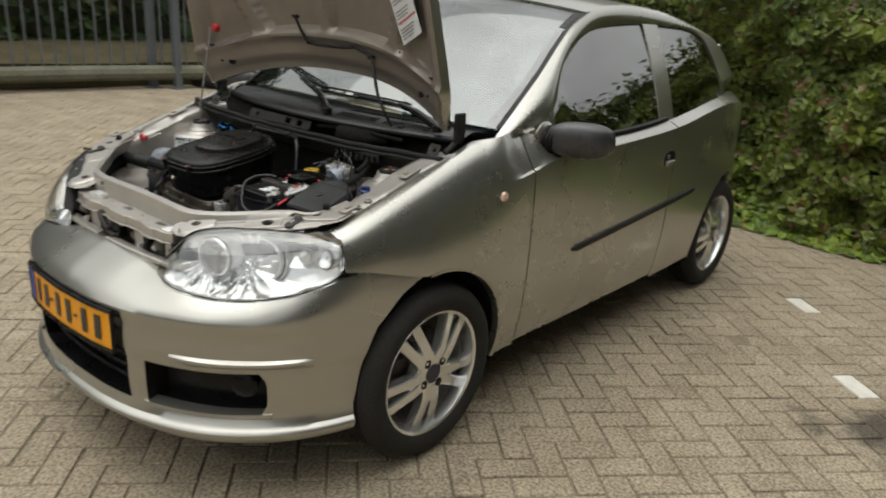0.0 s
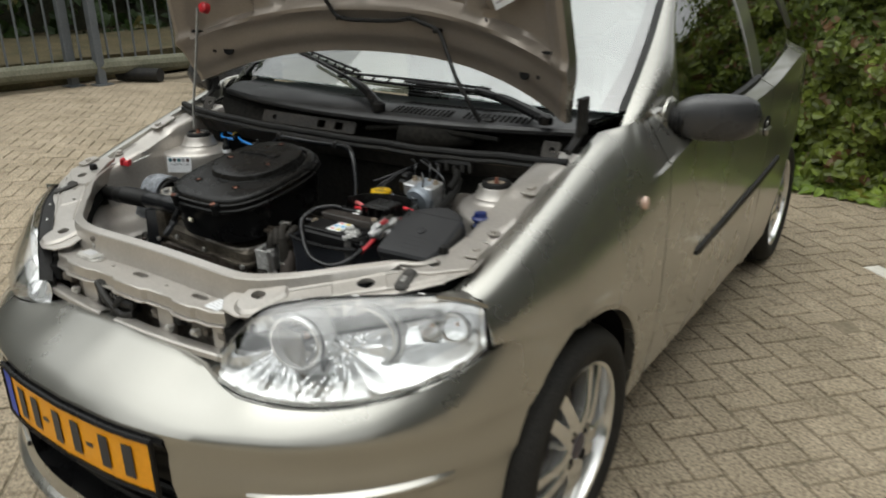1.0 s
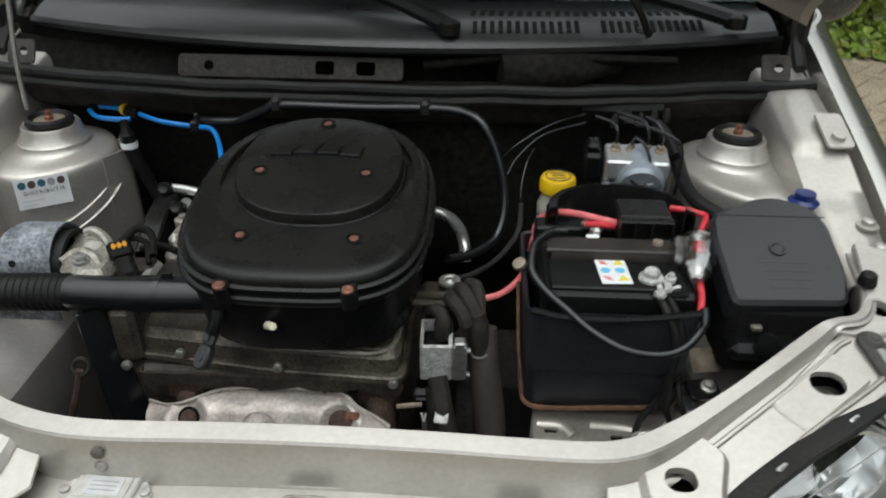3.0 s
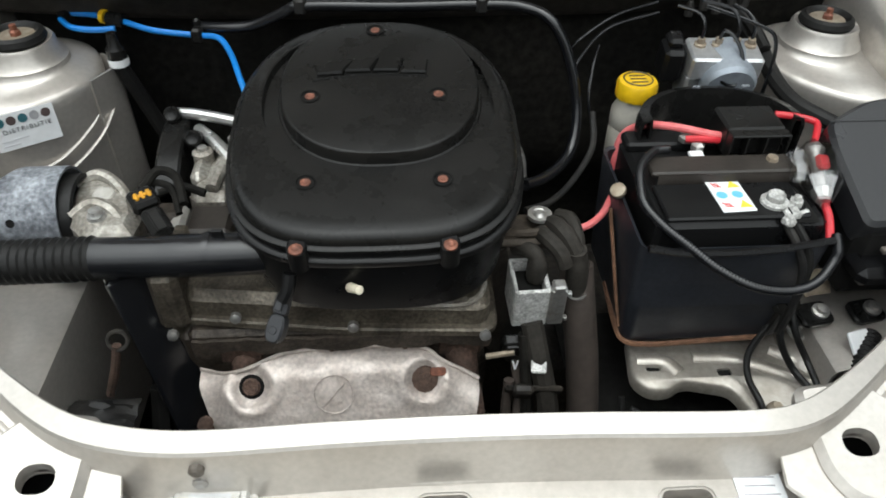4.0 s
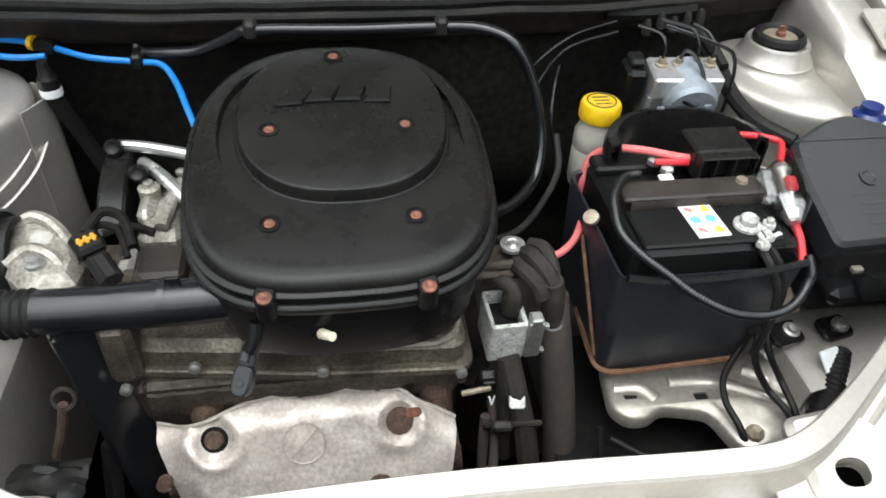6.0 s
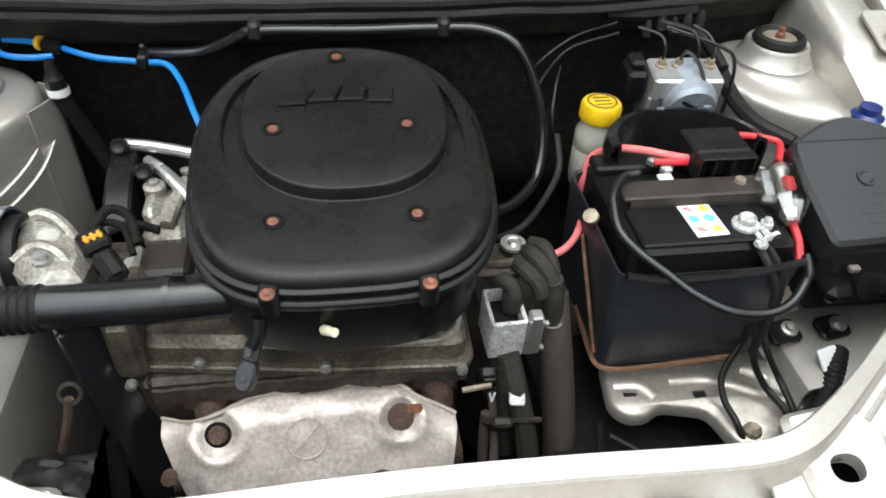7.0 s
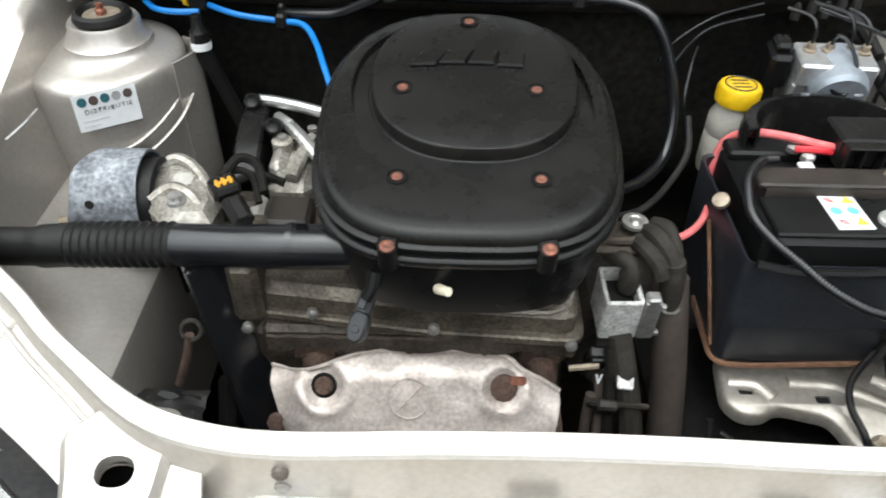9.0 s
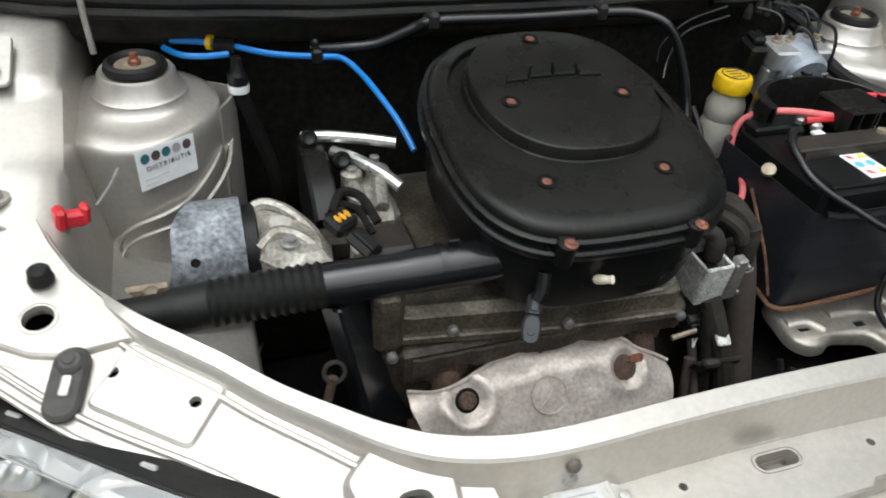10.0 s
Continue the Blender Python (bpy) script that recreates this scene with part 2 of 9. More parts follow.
MIRRORSHELL = mat("worn_mirror_plastic", (0.030, 0.031, 0.034), 0.30, 0, (0.045, 0.045, 0.046), 16, fine=260, vary=0.2, bump=0.04, bump_scale=800, spec=0.6)
SATIN = mat("satin_black_plastic", (0.0055, 0.0055, 0.006), 0.30, 0, (0.0095, 0.0095, 0.0095), 10, fine=300, vary=0.15, bump=0.03, bump_scale=600, spec=0.24)
RUBBER = mat("black_rubber", (0.007, 0.007, 0.007), 0.5, 0, (0.012, 0.0115, 0.0105), 12, fine=200, vary=0.25, bump=0.1, spec=0.25)
TYRE = mat("tyre_rubber", (0.016, 0.0155, 0.0145), 0.75, 0, (0.028, 0.026, 0.023), 10, fine=160, vary=0.25, bump=0.15, spec=0.25)
# near black: for dark parts, and painted in for shade in holes and gaps
DARK = mat("shade_and_dark_parts", (0.0065, 0.0065, 0.0065), 0.9, 0, (0.011, 0.0105, 0.0095), 8, fine=80, vary=0.4, spec=0.15)
GRIME = mat("oily_grime", (0.011, 0.010, 0.009), 0.6, 0, (0.035, 0.029, 0.023), 22, fine=140, vary=0.5, bump=0.4, bump_scale=120, spec=0.3)
CAST = mat("corroded_aluminium", (0.46, 0.44, 0.395), 0.5, 0.5, (0.12, 0.10, 0.078), 26, mix=0.7, fine=220, vary=0.35, bump=0.25, bump_scale=260)
DIRTYCAST = mat("dirty_cast_metal", (0.062, 0.050, 0.039), 0.55, 0.3, (0.026, 0.020, 0.015), 28, fine=200, vary=0.4, bump=0.45, bump_scale=220)
ALLOY = mat("alloy_wheel_silver", (0.76, 0.76, 0.75), 0.20, 0.85, (0.68, 0.675, 0.66), 8, fine=200, vary=0.05, coat=0.4)
CHROME = mat("chrome_reflector", (0.93, 0.935, 0.94), 0.09, 1.0, (0.8, 0.81, 0.82), 8, vary=0.03, rough_vary=0.03)
ZINC = mat("zinc_plated_steel", (0.48, 0.48, 0.47), 0.38, 0.8, (0.35, 0.33, 0.3), 30, fine=200, vary=0.15, bump=0.05)
GALV = mat("galvanised_sheet", (0.30, 0.32, 0.345), 0.6, 0.25, (0.08, 0.085, 0.10), 55, mix=0.75, fine=210, vary=0.4, bump=0.5, bump_scale=200)
ALUMIN = mat("aluminium_pipe", (0.68, 0.68, 0.66), 0.32, 0.85, (0.55, 0.54, 0.52), 30, fine=200, vary=0.1)
SHIELD = mat("stained_heat_shield", (0.60, 0.545, 0.505), 0.46, 0.4, (0.41, 0.35, 0.31), 34, mix=0.8, fine=220, vary=0.20, bump=0.22, bump_scale=140)
RUST = mat("rusty_iron", (0.105, 0.064, 0.047), 0.85, 0.1, (0.04, 0.026, 0.02), 40, fine=260, vary=0.4, bump=0.5, bump_scale=300)
COPPER = mat("rusty_screw", (0.23, 0.085, 0.05), 0.6, 0.3, (0.10, 0.045, 0.032), 90, fine=400, vary=0.3, bump=0.2)
BLUE = mat("blue_fuel_line", (0.014, 0.20, 0.60), 0.35, 0, (0.012, 0.165, 0.50), 30, vary=0.08)
NAVY = mat("blue_cap_plastic", (0.010, 0.024, 0.13), 0.3, 0, (0.008, 0.018, 0.10), 30, vary=0.1)
RED = mat("red_cable", (0.55, 0.026, 0.038), 0.36, 0, (0.47, 0.02, 0.03), 40, vary=0.1)
PINKRED = mat("faded_red_cable", (0.72, 0.20, 0.20), 0.42, 0, (0.52, 0.06, 0.07), 40, vary=0.1)
YELLOW = mat("yellow_cap_plastic", (0.72, 0.46, 0.008), 0.4, 0, (0.62, 0.38, 0.008), 30, vary=0.1)
BOTTLE = mat("milky_reservoir_plastic", (0.42, 0.405, 0.36), 0.40, 0, (0.30, 0.28, 0.235), 25, vary=0.1)
WHITE = mat("white_label", (0.78, 0.79, 0.80), 0.45, 0, (0.70, 0.71, 0.72), 30, vary=0.04)
INK = mat("printed_ink", (0.03, 0.03, 0.035), 0.5, 0, vary=0.1)
SKYINK = mat("pale_blue_print", (0.16, 0.50, 0.75), 0.5, 0, vary=0.05)
YELINK = mat("yellow_print", (0.75, 0.62, 0.06), 0.5, 0, vary=0.05)
REDINK = mat("red_print", (0.62, 0.07, 0.06), 0.5, 0, vary=0.05)
TAN = mat("tan_felt", (0.17, 0.085, 0.046), 0.9, 0, (0.085, 0.045, 0.028), 40, vary=0.3, bump=0.4)
CREAM = mat("cream_filter", (0.72, 0.66, 0.52), 0.7, 0, (0.6, 0.52, 0.38), 60, vary=0.15)
ORANGE = mat("orange_print", (0.82, 0.345, 0.006), 0.4, 0, (0.78, 0.32, 0.006), 20, vary=0.04)
FLAGBLUE = mat("blue_print", (0.012, 0.05, 0.42), 0.4, 0, vary=0.05)
AMBER = mat("pale_amber_lens", (0.66, 0.46, 0.36), 0.2, 0, vary=0.1, coat=0.6)
SCREEN = glass("windscreen_glass", (0.62, 0.68, 0.67), 0.26)
SIDEGLASS = glass("tinted_side_glass", (0.20, 0.225, 0.212), 0.38)
LAMPGLASS = glass("lamp_lens", (0.98, 0.985, 0.985), 0.13, 0.01)
CLOTH = mat("dark_grey_cloth", (0.035, 0.036, 0.04), 0.9, 0, (0.05, 0.05, 0.055), 40, vary=0.2, bump=0.3)


def paver(name, **more):
    """Worn concrete paving brick: speckled, with dirt that runs over the joints and a dark oil stain."""
    m = mat(name, (0.335, 0.276, 0.196), 0.9, 0, (0.235, 0.194, 0.133), 3.0, fine=95, vary=0.55, bump=1.0, bump_scale=170, world=True, **more)
    N, L = m.node_tree.nodes, m.node_tree.links
    b = N["Principled BSDF"]
    col = b.inputs["Base Color"].links[0].from_socket
    geo, gap, warp = N.new("ShaderNodeNewGeometry"), N.new("ShaderNodeVectorMath"), N.new("ShaderNodeTexNoise")
    warp.inputs["Scale"].default_value, warp.inputs["Detail"].default_value = 4.5, 6.0
    L.new(geo.outputs["Position"], warp.inputs["Vector"])
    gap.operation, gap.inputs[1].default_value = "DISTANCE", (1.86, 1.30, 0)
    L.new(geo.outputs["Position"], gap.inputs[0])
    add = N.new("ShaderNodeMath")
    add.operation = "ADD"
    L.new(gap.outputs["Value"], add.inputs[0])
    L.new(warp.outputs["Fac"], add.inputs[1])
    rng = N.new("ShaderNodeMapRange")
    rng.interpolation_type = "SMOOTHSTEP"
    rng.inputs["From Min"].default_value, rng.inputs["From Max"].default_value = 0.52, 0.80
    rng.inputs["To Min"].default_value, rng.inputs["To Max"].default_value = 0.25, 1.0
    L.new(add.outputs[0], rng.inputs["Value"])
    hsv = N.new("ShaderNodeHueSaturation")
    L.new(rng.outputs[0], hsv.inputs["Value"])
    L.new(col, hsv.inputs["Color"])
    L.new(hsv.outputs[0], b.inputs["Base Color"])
    return m


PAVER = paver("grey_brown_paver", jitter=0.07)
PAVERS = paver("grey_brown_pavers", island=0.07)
WHITEMET = mat("pale_grey_casting", (0.55, 0.54, 0.51), 0.5, 0.3, (0.40, 0.38, 0.34), 40, vary=0.12, bump=0.1)
WHITEPAVER = mat("white_marking_paver", (0.66, 0.64, 0.58), 0.8, 0, (0.56, 0.53, 0.47), 20, fine=160, vary=0.12, bump=0.4)
SAND = mat("joint_sand", (0.135, 0.113, 0.072), 1.0, 0, (0.25, 0.205, 0.145), 1.3, fine=60, vary=0.25, bump=0.6, bump_scale=160)
EARTH = mat("dry_grass_earth", (0.085, 0.064, 0.029), 1.0, 0, (0.036, 0.036, 0.013), 2.5, fine=30, vary=0.35, bump=0.8, bump_scale=60)
FENCE = mat("galvanised_fence_steel", (0.16, 0.175, 0.19), 0.5, 0.35, (0.12, 0.132, 0.14), 3, fine=40, vary=0.1)
CONCRETE = mat("weathered_beam", (0.17, 0.165, 0.12), 0.9, 0, (0.10, 0.105, 0.068), 3, fine=40, vary=0.2, bump=0.3)


def leaf_mat(name, a, b, c):
    """Leaves: colours by leaf, a little light through them."""
    m = mat(name, a, 0.42, 0, b, 1.6, 0.4, fine=40, vary=0.15, island=0.5, spec=0.4)
    N, L = m.node_tree.nodes, m.node_tree.links
    bs = N["Principled BSDF"]
    hsv = bs.inputs["Base Color"].links[0].from_node
    g = N.new("ShaderNodeNewGeometry")
    r = N.new("ShaderNodeValToRGB")
    r.color_ramp.interpolation = "CONSTANT"
    r.color_ramp.elements[0].color = (0, 0, 0, 1)
    r.color_ramp.elements[1].position, r.color_ramp.elements[1].color = 0.90, (1, 1, 1, 1)
    L.new(g.outputs["Random Per Island"], r.inputs["Fac"])
    mx = N.new("ShaderNodeMix")
    mx.data_type = "RGBA"
    mx.inputs["B"].default_value = (*c, 1)
    L.new(r.outputs["Color"], mx.inputs["Factor"])
    L.new(hsv.outputs[0], mx.inputs["A"])
    L.new(mx.outputs["Result"], bs.inputs["Base Color"])
    bs.inputs["Transmission Weight"].default_value = 0.0
    tr, sh = N.new("ShaderNodeBsdfTranslucent"), N.new("ShaderNodeMixShader")
    sh.inputs[0].default_value = 0.25
    L.new(mx.outputs["Result"], tr.inputs["Color"])
    L.new(bs.outputs[0], sh.inputs[1])
    L.new(tr.outputs[0], sh.inputs[2])
    L.new(sh.outputs[0], N["Material Output"].inputs["Surface"])
    return m


IVY = leaf_mat("hedge_leaves", (0.165, 0.205, 0.032), (0.055, 0.09, 0.016), (0.15, 0.085, 0.036))
LOWIVY = leaf_mat("ground_leaves", (0.20, 0.27, 0.03), (0.08, 0.15, 0.02), (0.20, 0.20, 0.03))
FARLEAF = leaf_mat("tree_leaves", (0.035, 0.065, 0.014), (0.018, 0.035, 0.009), (0.09, 0.08, 0.02))

# ---- the place: ground, hedge, fence ----
ground = part("ground", Shape().grid([[(-300, -300, -0.006), (300, -300, -0.006)], [(-300, 300, -0.006), (300, 300, -0.006)]]), SAND, None, "sandy ground under the brick paving", fix=False)
tagged(ground, category="ground", kind="structure")
bank = Shape()
rows = []
for i in range(25):
    x = -7.75 - 0.5 * i
    rows.append([(x + 0.28 * (y - 4) * 0.35, y, 0.02 + 0.10 * smooth(0, 4, i) + 0.03 * noise.noise((x, y, 0))) for y in np.linspace(-14, 24, 60)])
bank.grid(rows)
part("verge", bank, EARTH, None, "dry grassy earth bank behind the fence", thick=0.3)
tagged(bpy.data.objects["verge"], category="ground", kind="structure")


def leaves(name, spots, size, material, parent, rng, label=""):
    """Many small pointed leaves: spots are rows of place and outward way."""
    verts, faces = [], []
    for place, way in spots:
        n = Vector(way) + Vector(rng.normal(0, 0.45, 3))
        n.z += 0.35
        n.normalize()
        s = size * rng.uniform(0.6, 1.3)
        a = Vector(rng.normal(0, 1, 3)).cross(n).normalized()
        a = (a + Vector((0, 0, -0.6)) - n * n.z * -0.6).normalized()
        b = n.cross(a)
        p = Vector(place)
        k = len(verts)
        for u, w, h in ((-0.5, 0, 0), (-0.28, 0.36, 0.10), (0.1, 0.30, 0.08), (0.6, 0, -0.10), (0.1, -0.30, 0.08), (-0.28, -0.36, 0.10), (0.0, 0, 0.0)):
            verts.append(p + s * (u * a + w * b + h * n))
        faces += [(k, k + 6, k + 1), (k + 1, k + 6, k + 2), (k + 2, k + 6, k + 3), (k + 3, k + 6, k + 4), (k + 4, k + 6, k + 5), (k + 5, k + 6, k)]
    me = bpy.data.meshes.new(name)
    me.from_pydata(verts, [], faces)
    me.materials.append(material)
    ob = new(name, me)
    ob.parent = parent
    return tagged(ob, label, kind="stuff")


def hedge(name, path, height, depth, count, size, material, seed, label, lumps=0.3, foot=None):
    """A leafy hedge along a path (x, y); its front is on the left of the path's way."""
    rng = np.random.default_rng(seed)
    thing = tagged(new(name), label, "hedge")
    p = spline([(x, y, 0) for x, y in path], 80)
    t = np.gradient(p, axis=0)
    t /= np.linalg.norm(t, axis=1)[:, None]
    out = np.c_[t[:, 1], -t[:, 0], 0 * t[:, 0]]
    # dark sheet behind the leaves stands in for shade inside the hedge
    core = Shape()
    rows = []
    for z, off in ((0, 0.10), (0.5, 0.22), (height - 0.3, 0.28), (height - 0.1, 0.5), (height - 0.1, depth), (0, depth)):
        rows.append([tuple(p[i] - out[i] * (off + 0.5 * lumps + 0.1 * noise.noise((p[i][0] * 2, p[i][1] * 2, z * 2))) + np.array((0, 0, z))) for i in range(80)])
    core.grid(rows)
    part("shade_core", core, HEDGESHADE, thing)
    spots = []
    for _ in range(count):
        i, z = rng.integers(0, 80), height * rng.uniform(0, 1) ** 0.9
        q = p[i] + t[i] * rng.uniform(-0.5, 0.5) * np.linalg.norm(p[1] - p[0]) * 2
        lump = lumps * noise.noise((q[0] * 1.4, q[1] * 1.4, z * 1.4)) + 0.5 * lumps * noise.noise((q[0] * 4, q[1] * 4, z * 4))
        d = lump + 0.10 - rng.exponential(0.10) - 0.25 * smooth(height - 0.6, height, z)
        spots.append((q + out[i] * d + np.array((0, 0, z)), out[i]))
    for _ in range(count // 6):
        i = rng.integers(0, 80)
        q = p[i] - out[i] * rng.uniform(0, depth)
        spots.append((q + np.array((0, 0, height + 0.12 * rng.normal())), (0, 0, 1)))
    leaves("leaves", spots, size, material, thing, rng)
    if foot:
        low = []
        for _ in range(foot):
            i = rng.integers(0, 80)
            d = rng.uniform(-0.1, 0.42) + 0.12 * noise.noise((p[i][0] * 3, p[i][1] * 3, 7))
            low.append((p[i] + out[i] * d + t[i] * rng.uniform(-0.1, 0.1) + np.array((0, 0, 0.02 + 0.20 * rng.uniform() * smooth(0.45, 0.0, d))), (out[i] + np.array((0, 0, 1.2)))))
        leaves("ground_ivy", low, size * 0.95, LOWIVY, thing, rng, "bright green ivy creeping over the paving")
    return thing


# near-black colour of the core sheet, painted in for shade between leaves
HEDGESHADE = mat("hedge_inner_shade", (0.02, 0.024, 0.01), 0.95, 0, (0.034, 0.03, 0.015), 6, fine=40, vary=0.4, bump=0.5)
DRYLEAF = leaf_mat("yellow_brown_leaves", (0.17, 0.165, 0.04), (0.09, 0.09, 0.024), (0.16, 0.075, 0.03))
hedge("ivy_hedge", [(-2.6, 4.35), (-0.6, 4.1), (0.6, 4.02), (1.4, 3.98), (2.6, 3.95), (5.5, 3.7), (9, 3.4)], 1.9, 1.4, 42000, 0.064, IVY, 3, "tall ivy-covered hedge with brown twigs beside the paving", 0.60, 7000)
hedge("shrub_row", [(-10.2, -12), (-10.4, 0), (-9.9, 8), (-9.0, 14), (-5, 16)], 6.0, 2.0, 12000, 0.22, FARLEAF, 5, "dark green shrubs behind the steel fence", 0.7)
# out of view, known from window reflections; set close and tall to dim the flank
hedge("tree_row", [(10, 14), (7.2, 6), (6.6, 0), (7.5, -6)], 8.5, 2.5, 13000, 0.28, FARLEAF, 7, "tall dark trees beside the car park", 1.0)
# added out of view, to dim the low sky in front
hedge("unseen_trees", [(14, -22), (2, -26), (-12, -24)], 6.0, 2.5, 5000, 0.40, FARLEAF, 8, "unseen trees added far in front to dim the low sky", 1.2)
hedge("fence_bush", [(-6.0, 4.25), (-5.6, 4.32), (-5.2, 4.42)], 0.46, 0.35, 1100, 0.075, DRYLEAF, 9, "low green bush with brown leaves by the fence", 0.25)


def fence():
    thing = tagged(new("steel_gate"), "grey galvanised steel gate with upright bars and a low beam", "gate")
    base = [(-8.15, -6.0), (-7.78, 1.8), (-7.47, 3.97), (-7.0, 5.6), (-6.4, 9.5)]
    p = spline([(x, y, 0) for x, y in base], 140)
    part("bottom_beam", Shape().tube([tuple(q + np.array((0, 0, 0.21))) for q in p[::6]], 0.10, 10), CONCRETE, thing, "weathered grey bottom beam")
    part("top_rail", Shape().tube([tuple(q + np.array((0, 0, 1.95))) for q in p[::6]], 0.03, 8), FENCE, thing)
    bar = Shape().box((0.022, 0.022, 1.75), (0, 0, 1.10), 0.004).mesh("bar")
    bar.materials.append(FENCE)
    length = np.r_[0, np.cumsum(np.linalg.norm(np.diff(p, axis=0), axis=1))]
    for d in np.arange(0.1, length[-1], 0.165):
        ob = new("bar", bar)
        ob.parent = thing
        ob.location = [np.interp(d, length, p[:, k]) for k in range(3)]
    post = Shape().box((0.10, 0.10, 2.3), (0, 0, 1.14), 0.008).box((0.2, 0.2, 0.02), (0, 0, 0.005), 0.003).box((0.12, 0.12, 0.02), (0, 0, 2.3), 0.004).mesh("post")
    post.materials.append(FENCE)
    for x, y in ((-7.42, 3.97), (-7.62, 3.72), (-8.05, -3.5), (-6.85, 6.4)):
        ob = new("post", post)
        ob.parent = thing
        ob.location = (x, y, 0)
    roller = Shape().at(pose(-7.25, 4.4, 0.09, 0, 90, 20)).lathe([(0.02, -0.3), (0.085, -0.3), (0.085, 0.3), (0.02, 0.3)], 14)
    part("roller", roller, DUSTY, thing, "dark roller under the gate beam")


fence()

# ---- the car: front towards -y, its left side towards +x ----
car = tagged(new("car"), "beige-silver three-door hatchback with its bonnet propped open", "car")


WIDE = [(-0.40, 0.705), (-0.31, 0.742), (-0.2, 0.766), (0, 0.795), (0.4, 0.803), (1.0, 0.815), (1.7, 0.822), (2.25, 0.802), (2.5, 0.742), (2.78, 0.60)]
EDGE_X = [(-0.40, 0.64), (-0.31, 0.66), (-0.1, 0.678), (0.1, 0.682), (0.2, 0.684), (0.29, 0.686), (0.38, 0.700), (0.47, 0.717), (0.62, 0.75), (1.0, 0.775), (1.5, 0.772), (2.16, 0.735), (2.4, 0.665), (2.62, 0.575), (2.78, 0.48)]
EDGE_Z = [(-0.40, 0.765), (-0.31, 0.80), (-0.1, 0.872), (0.1, 0.938), (0.29, 0.995), (0.47, 1.01), (0.62, 0.965), (1.0, 0.948), (1.5, 0.97), (2.16, 1.035), (2.5, 1.03), (2.8, 0.98)]
CREASE = [(-0.40, 0.70), (-0.1, 0.78), (0.1, 0.845), (0.25, 0.855), (0.42, 0.882), (0.52, 0.905), (0.64, 0.925), (0.8, 0.925), (1.0, 0.924), (1.5, 0.946), (2.16, 1.010), (2.8, 0.93)]


def flank(y, z):
    """The outer skin's x at a station y and height z."""
    w, xe, ze = ease(WIDE, y), ease(EDGE_X, y), ease(EDGE_Z, y)
    if z <= 0.58:
        return w - 0.05 * ((0.58 - z) / 0.4) ** 2
    power = 2.1 + 1.8 * smooth(-0.05, -0.30, y) + 1.6 * smooth(0.15, 0.45, y) + 3.4 * smooth(0.42, 0.75, y)
    zc, share = ease(CREASE, y), smooth(0.27, 0.46, y) * smooth(2.75, 2.3, y)
    high = ze - 0.58 + 0.08 * share
    curve = lambda h: xe + (w - xe) * math.sqrt(max(1 - min((h - 0.58) / high, 1.0) ** power, 0.0))
    if z <= zc or share == 0:
        return curve(z)
    xc = curve(zc) - 0.008 * smooth(0.29, 0.42, y) * smooth(1.0, 0.66, y) * smooth(zc, zc + 0.004, z)
    return curve(z) * (1 - share) + share * (xc + (xe - xc) * min((z - zc) / (ze - zc), 1.0))


ARCH = 0.35


def arch_z(y, yc, r=ARCH):
    return 0.308 + math.sqrt(max(r * r - (y - yc) ** 2, 0.0))


def stations(a, b, n, cosine=""):
    """Values from a to b, crowded at the ends named l or r."""
    s = np.linspace(0, 1, n)
    if cosine == "r":
        s = np.sin(s * math.pi / 2)
    elif cosine == "l":
        s = 1 - np.cos(s * math.pi / 2)
    elif cosine == "lr":
        s = 0.5 - 0.5 * np.cos(s * math.pi)
    return a + (b - a) * s


def side_sheet(ys, low, high=None, rows=22, sgn=1, curl=True):
    """A body panel between the heights low(y) and high(y)."""
    out = []
    for y in ys:
        z0, z1 = low(y), (high(y) if high else ease(EDGE_Z, y))
        col = []
        zc = max(ease(CREASE, y), z0 + 0.3 * (z1 - z0))
        half = int(rows * 0.55)
        for z in np.r_[np.linspace(z0, zc, half)[:-1], zc - 0.25 * (zc - z0) / (half - 1), zc, zc + 0.03 * (z1 - zc), zc + (z1 - zc) * np.sin(np.linspace(0, math.pi / 2, rows - half + 1)[1:])]:
            col.append((sgn * flank(y, z), y, z))
        if curl and high is None:
            x, yy, z = col[-1]
            c = smooth(0.38, 0.28, y)
            col += [(sgn * (abs(x) - 0.002 - 0.010 * c), y, z - 0.002), (sgn * (abs(x) - 0.004 - 0.012 * c), y, z - 0.006 - 0.029 * c)]
        out.append(col)
    return Shape().grid(out)


def seam(y):
    """Height of the joint between wing and bumper."""
    return 0.703 - 0.066 * smooth(-0.34, 0.0, y)


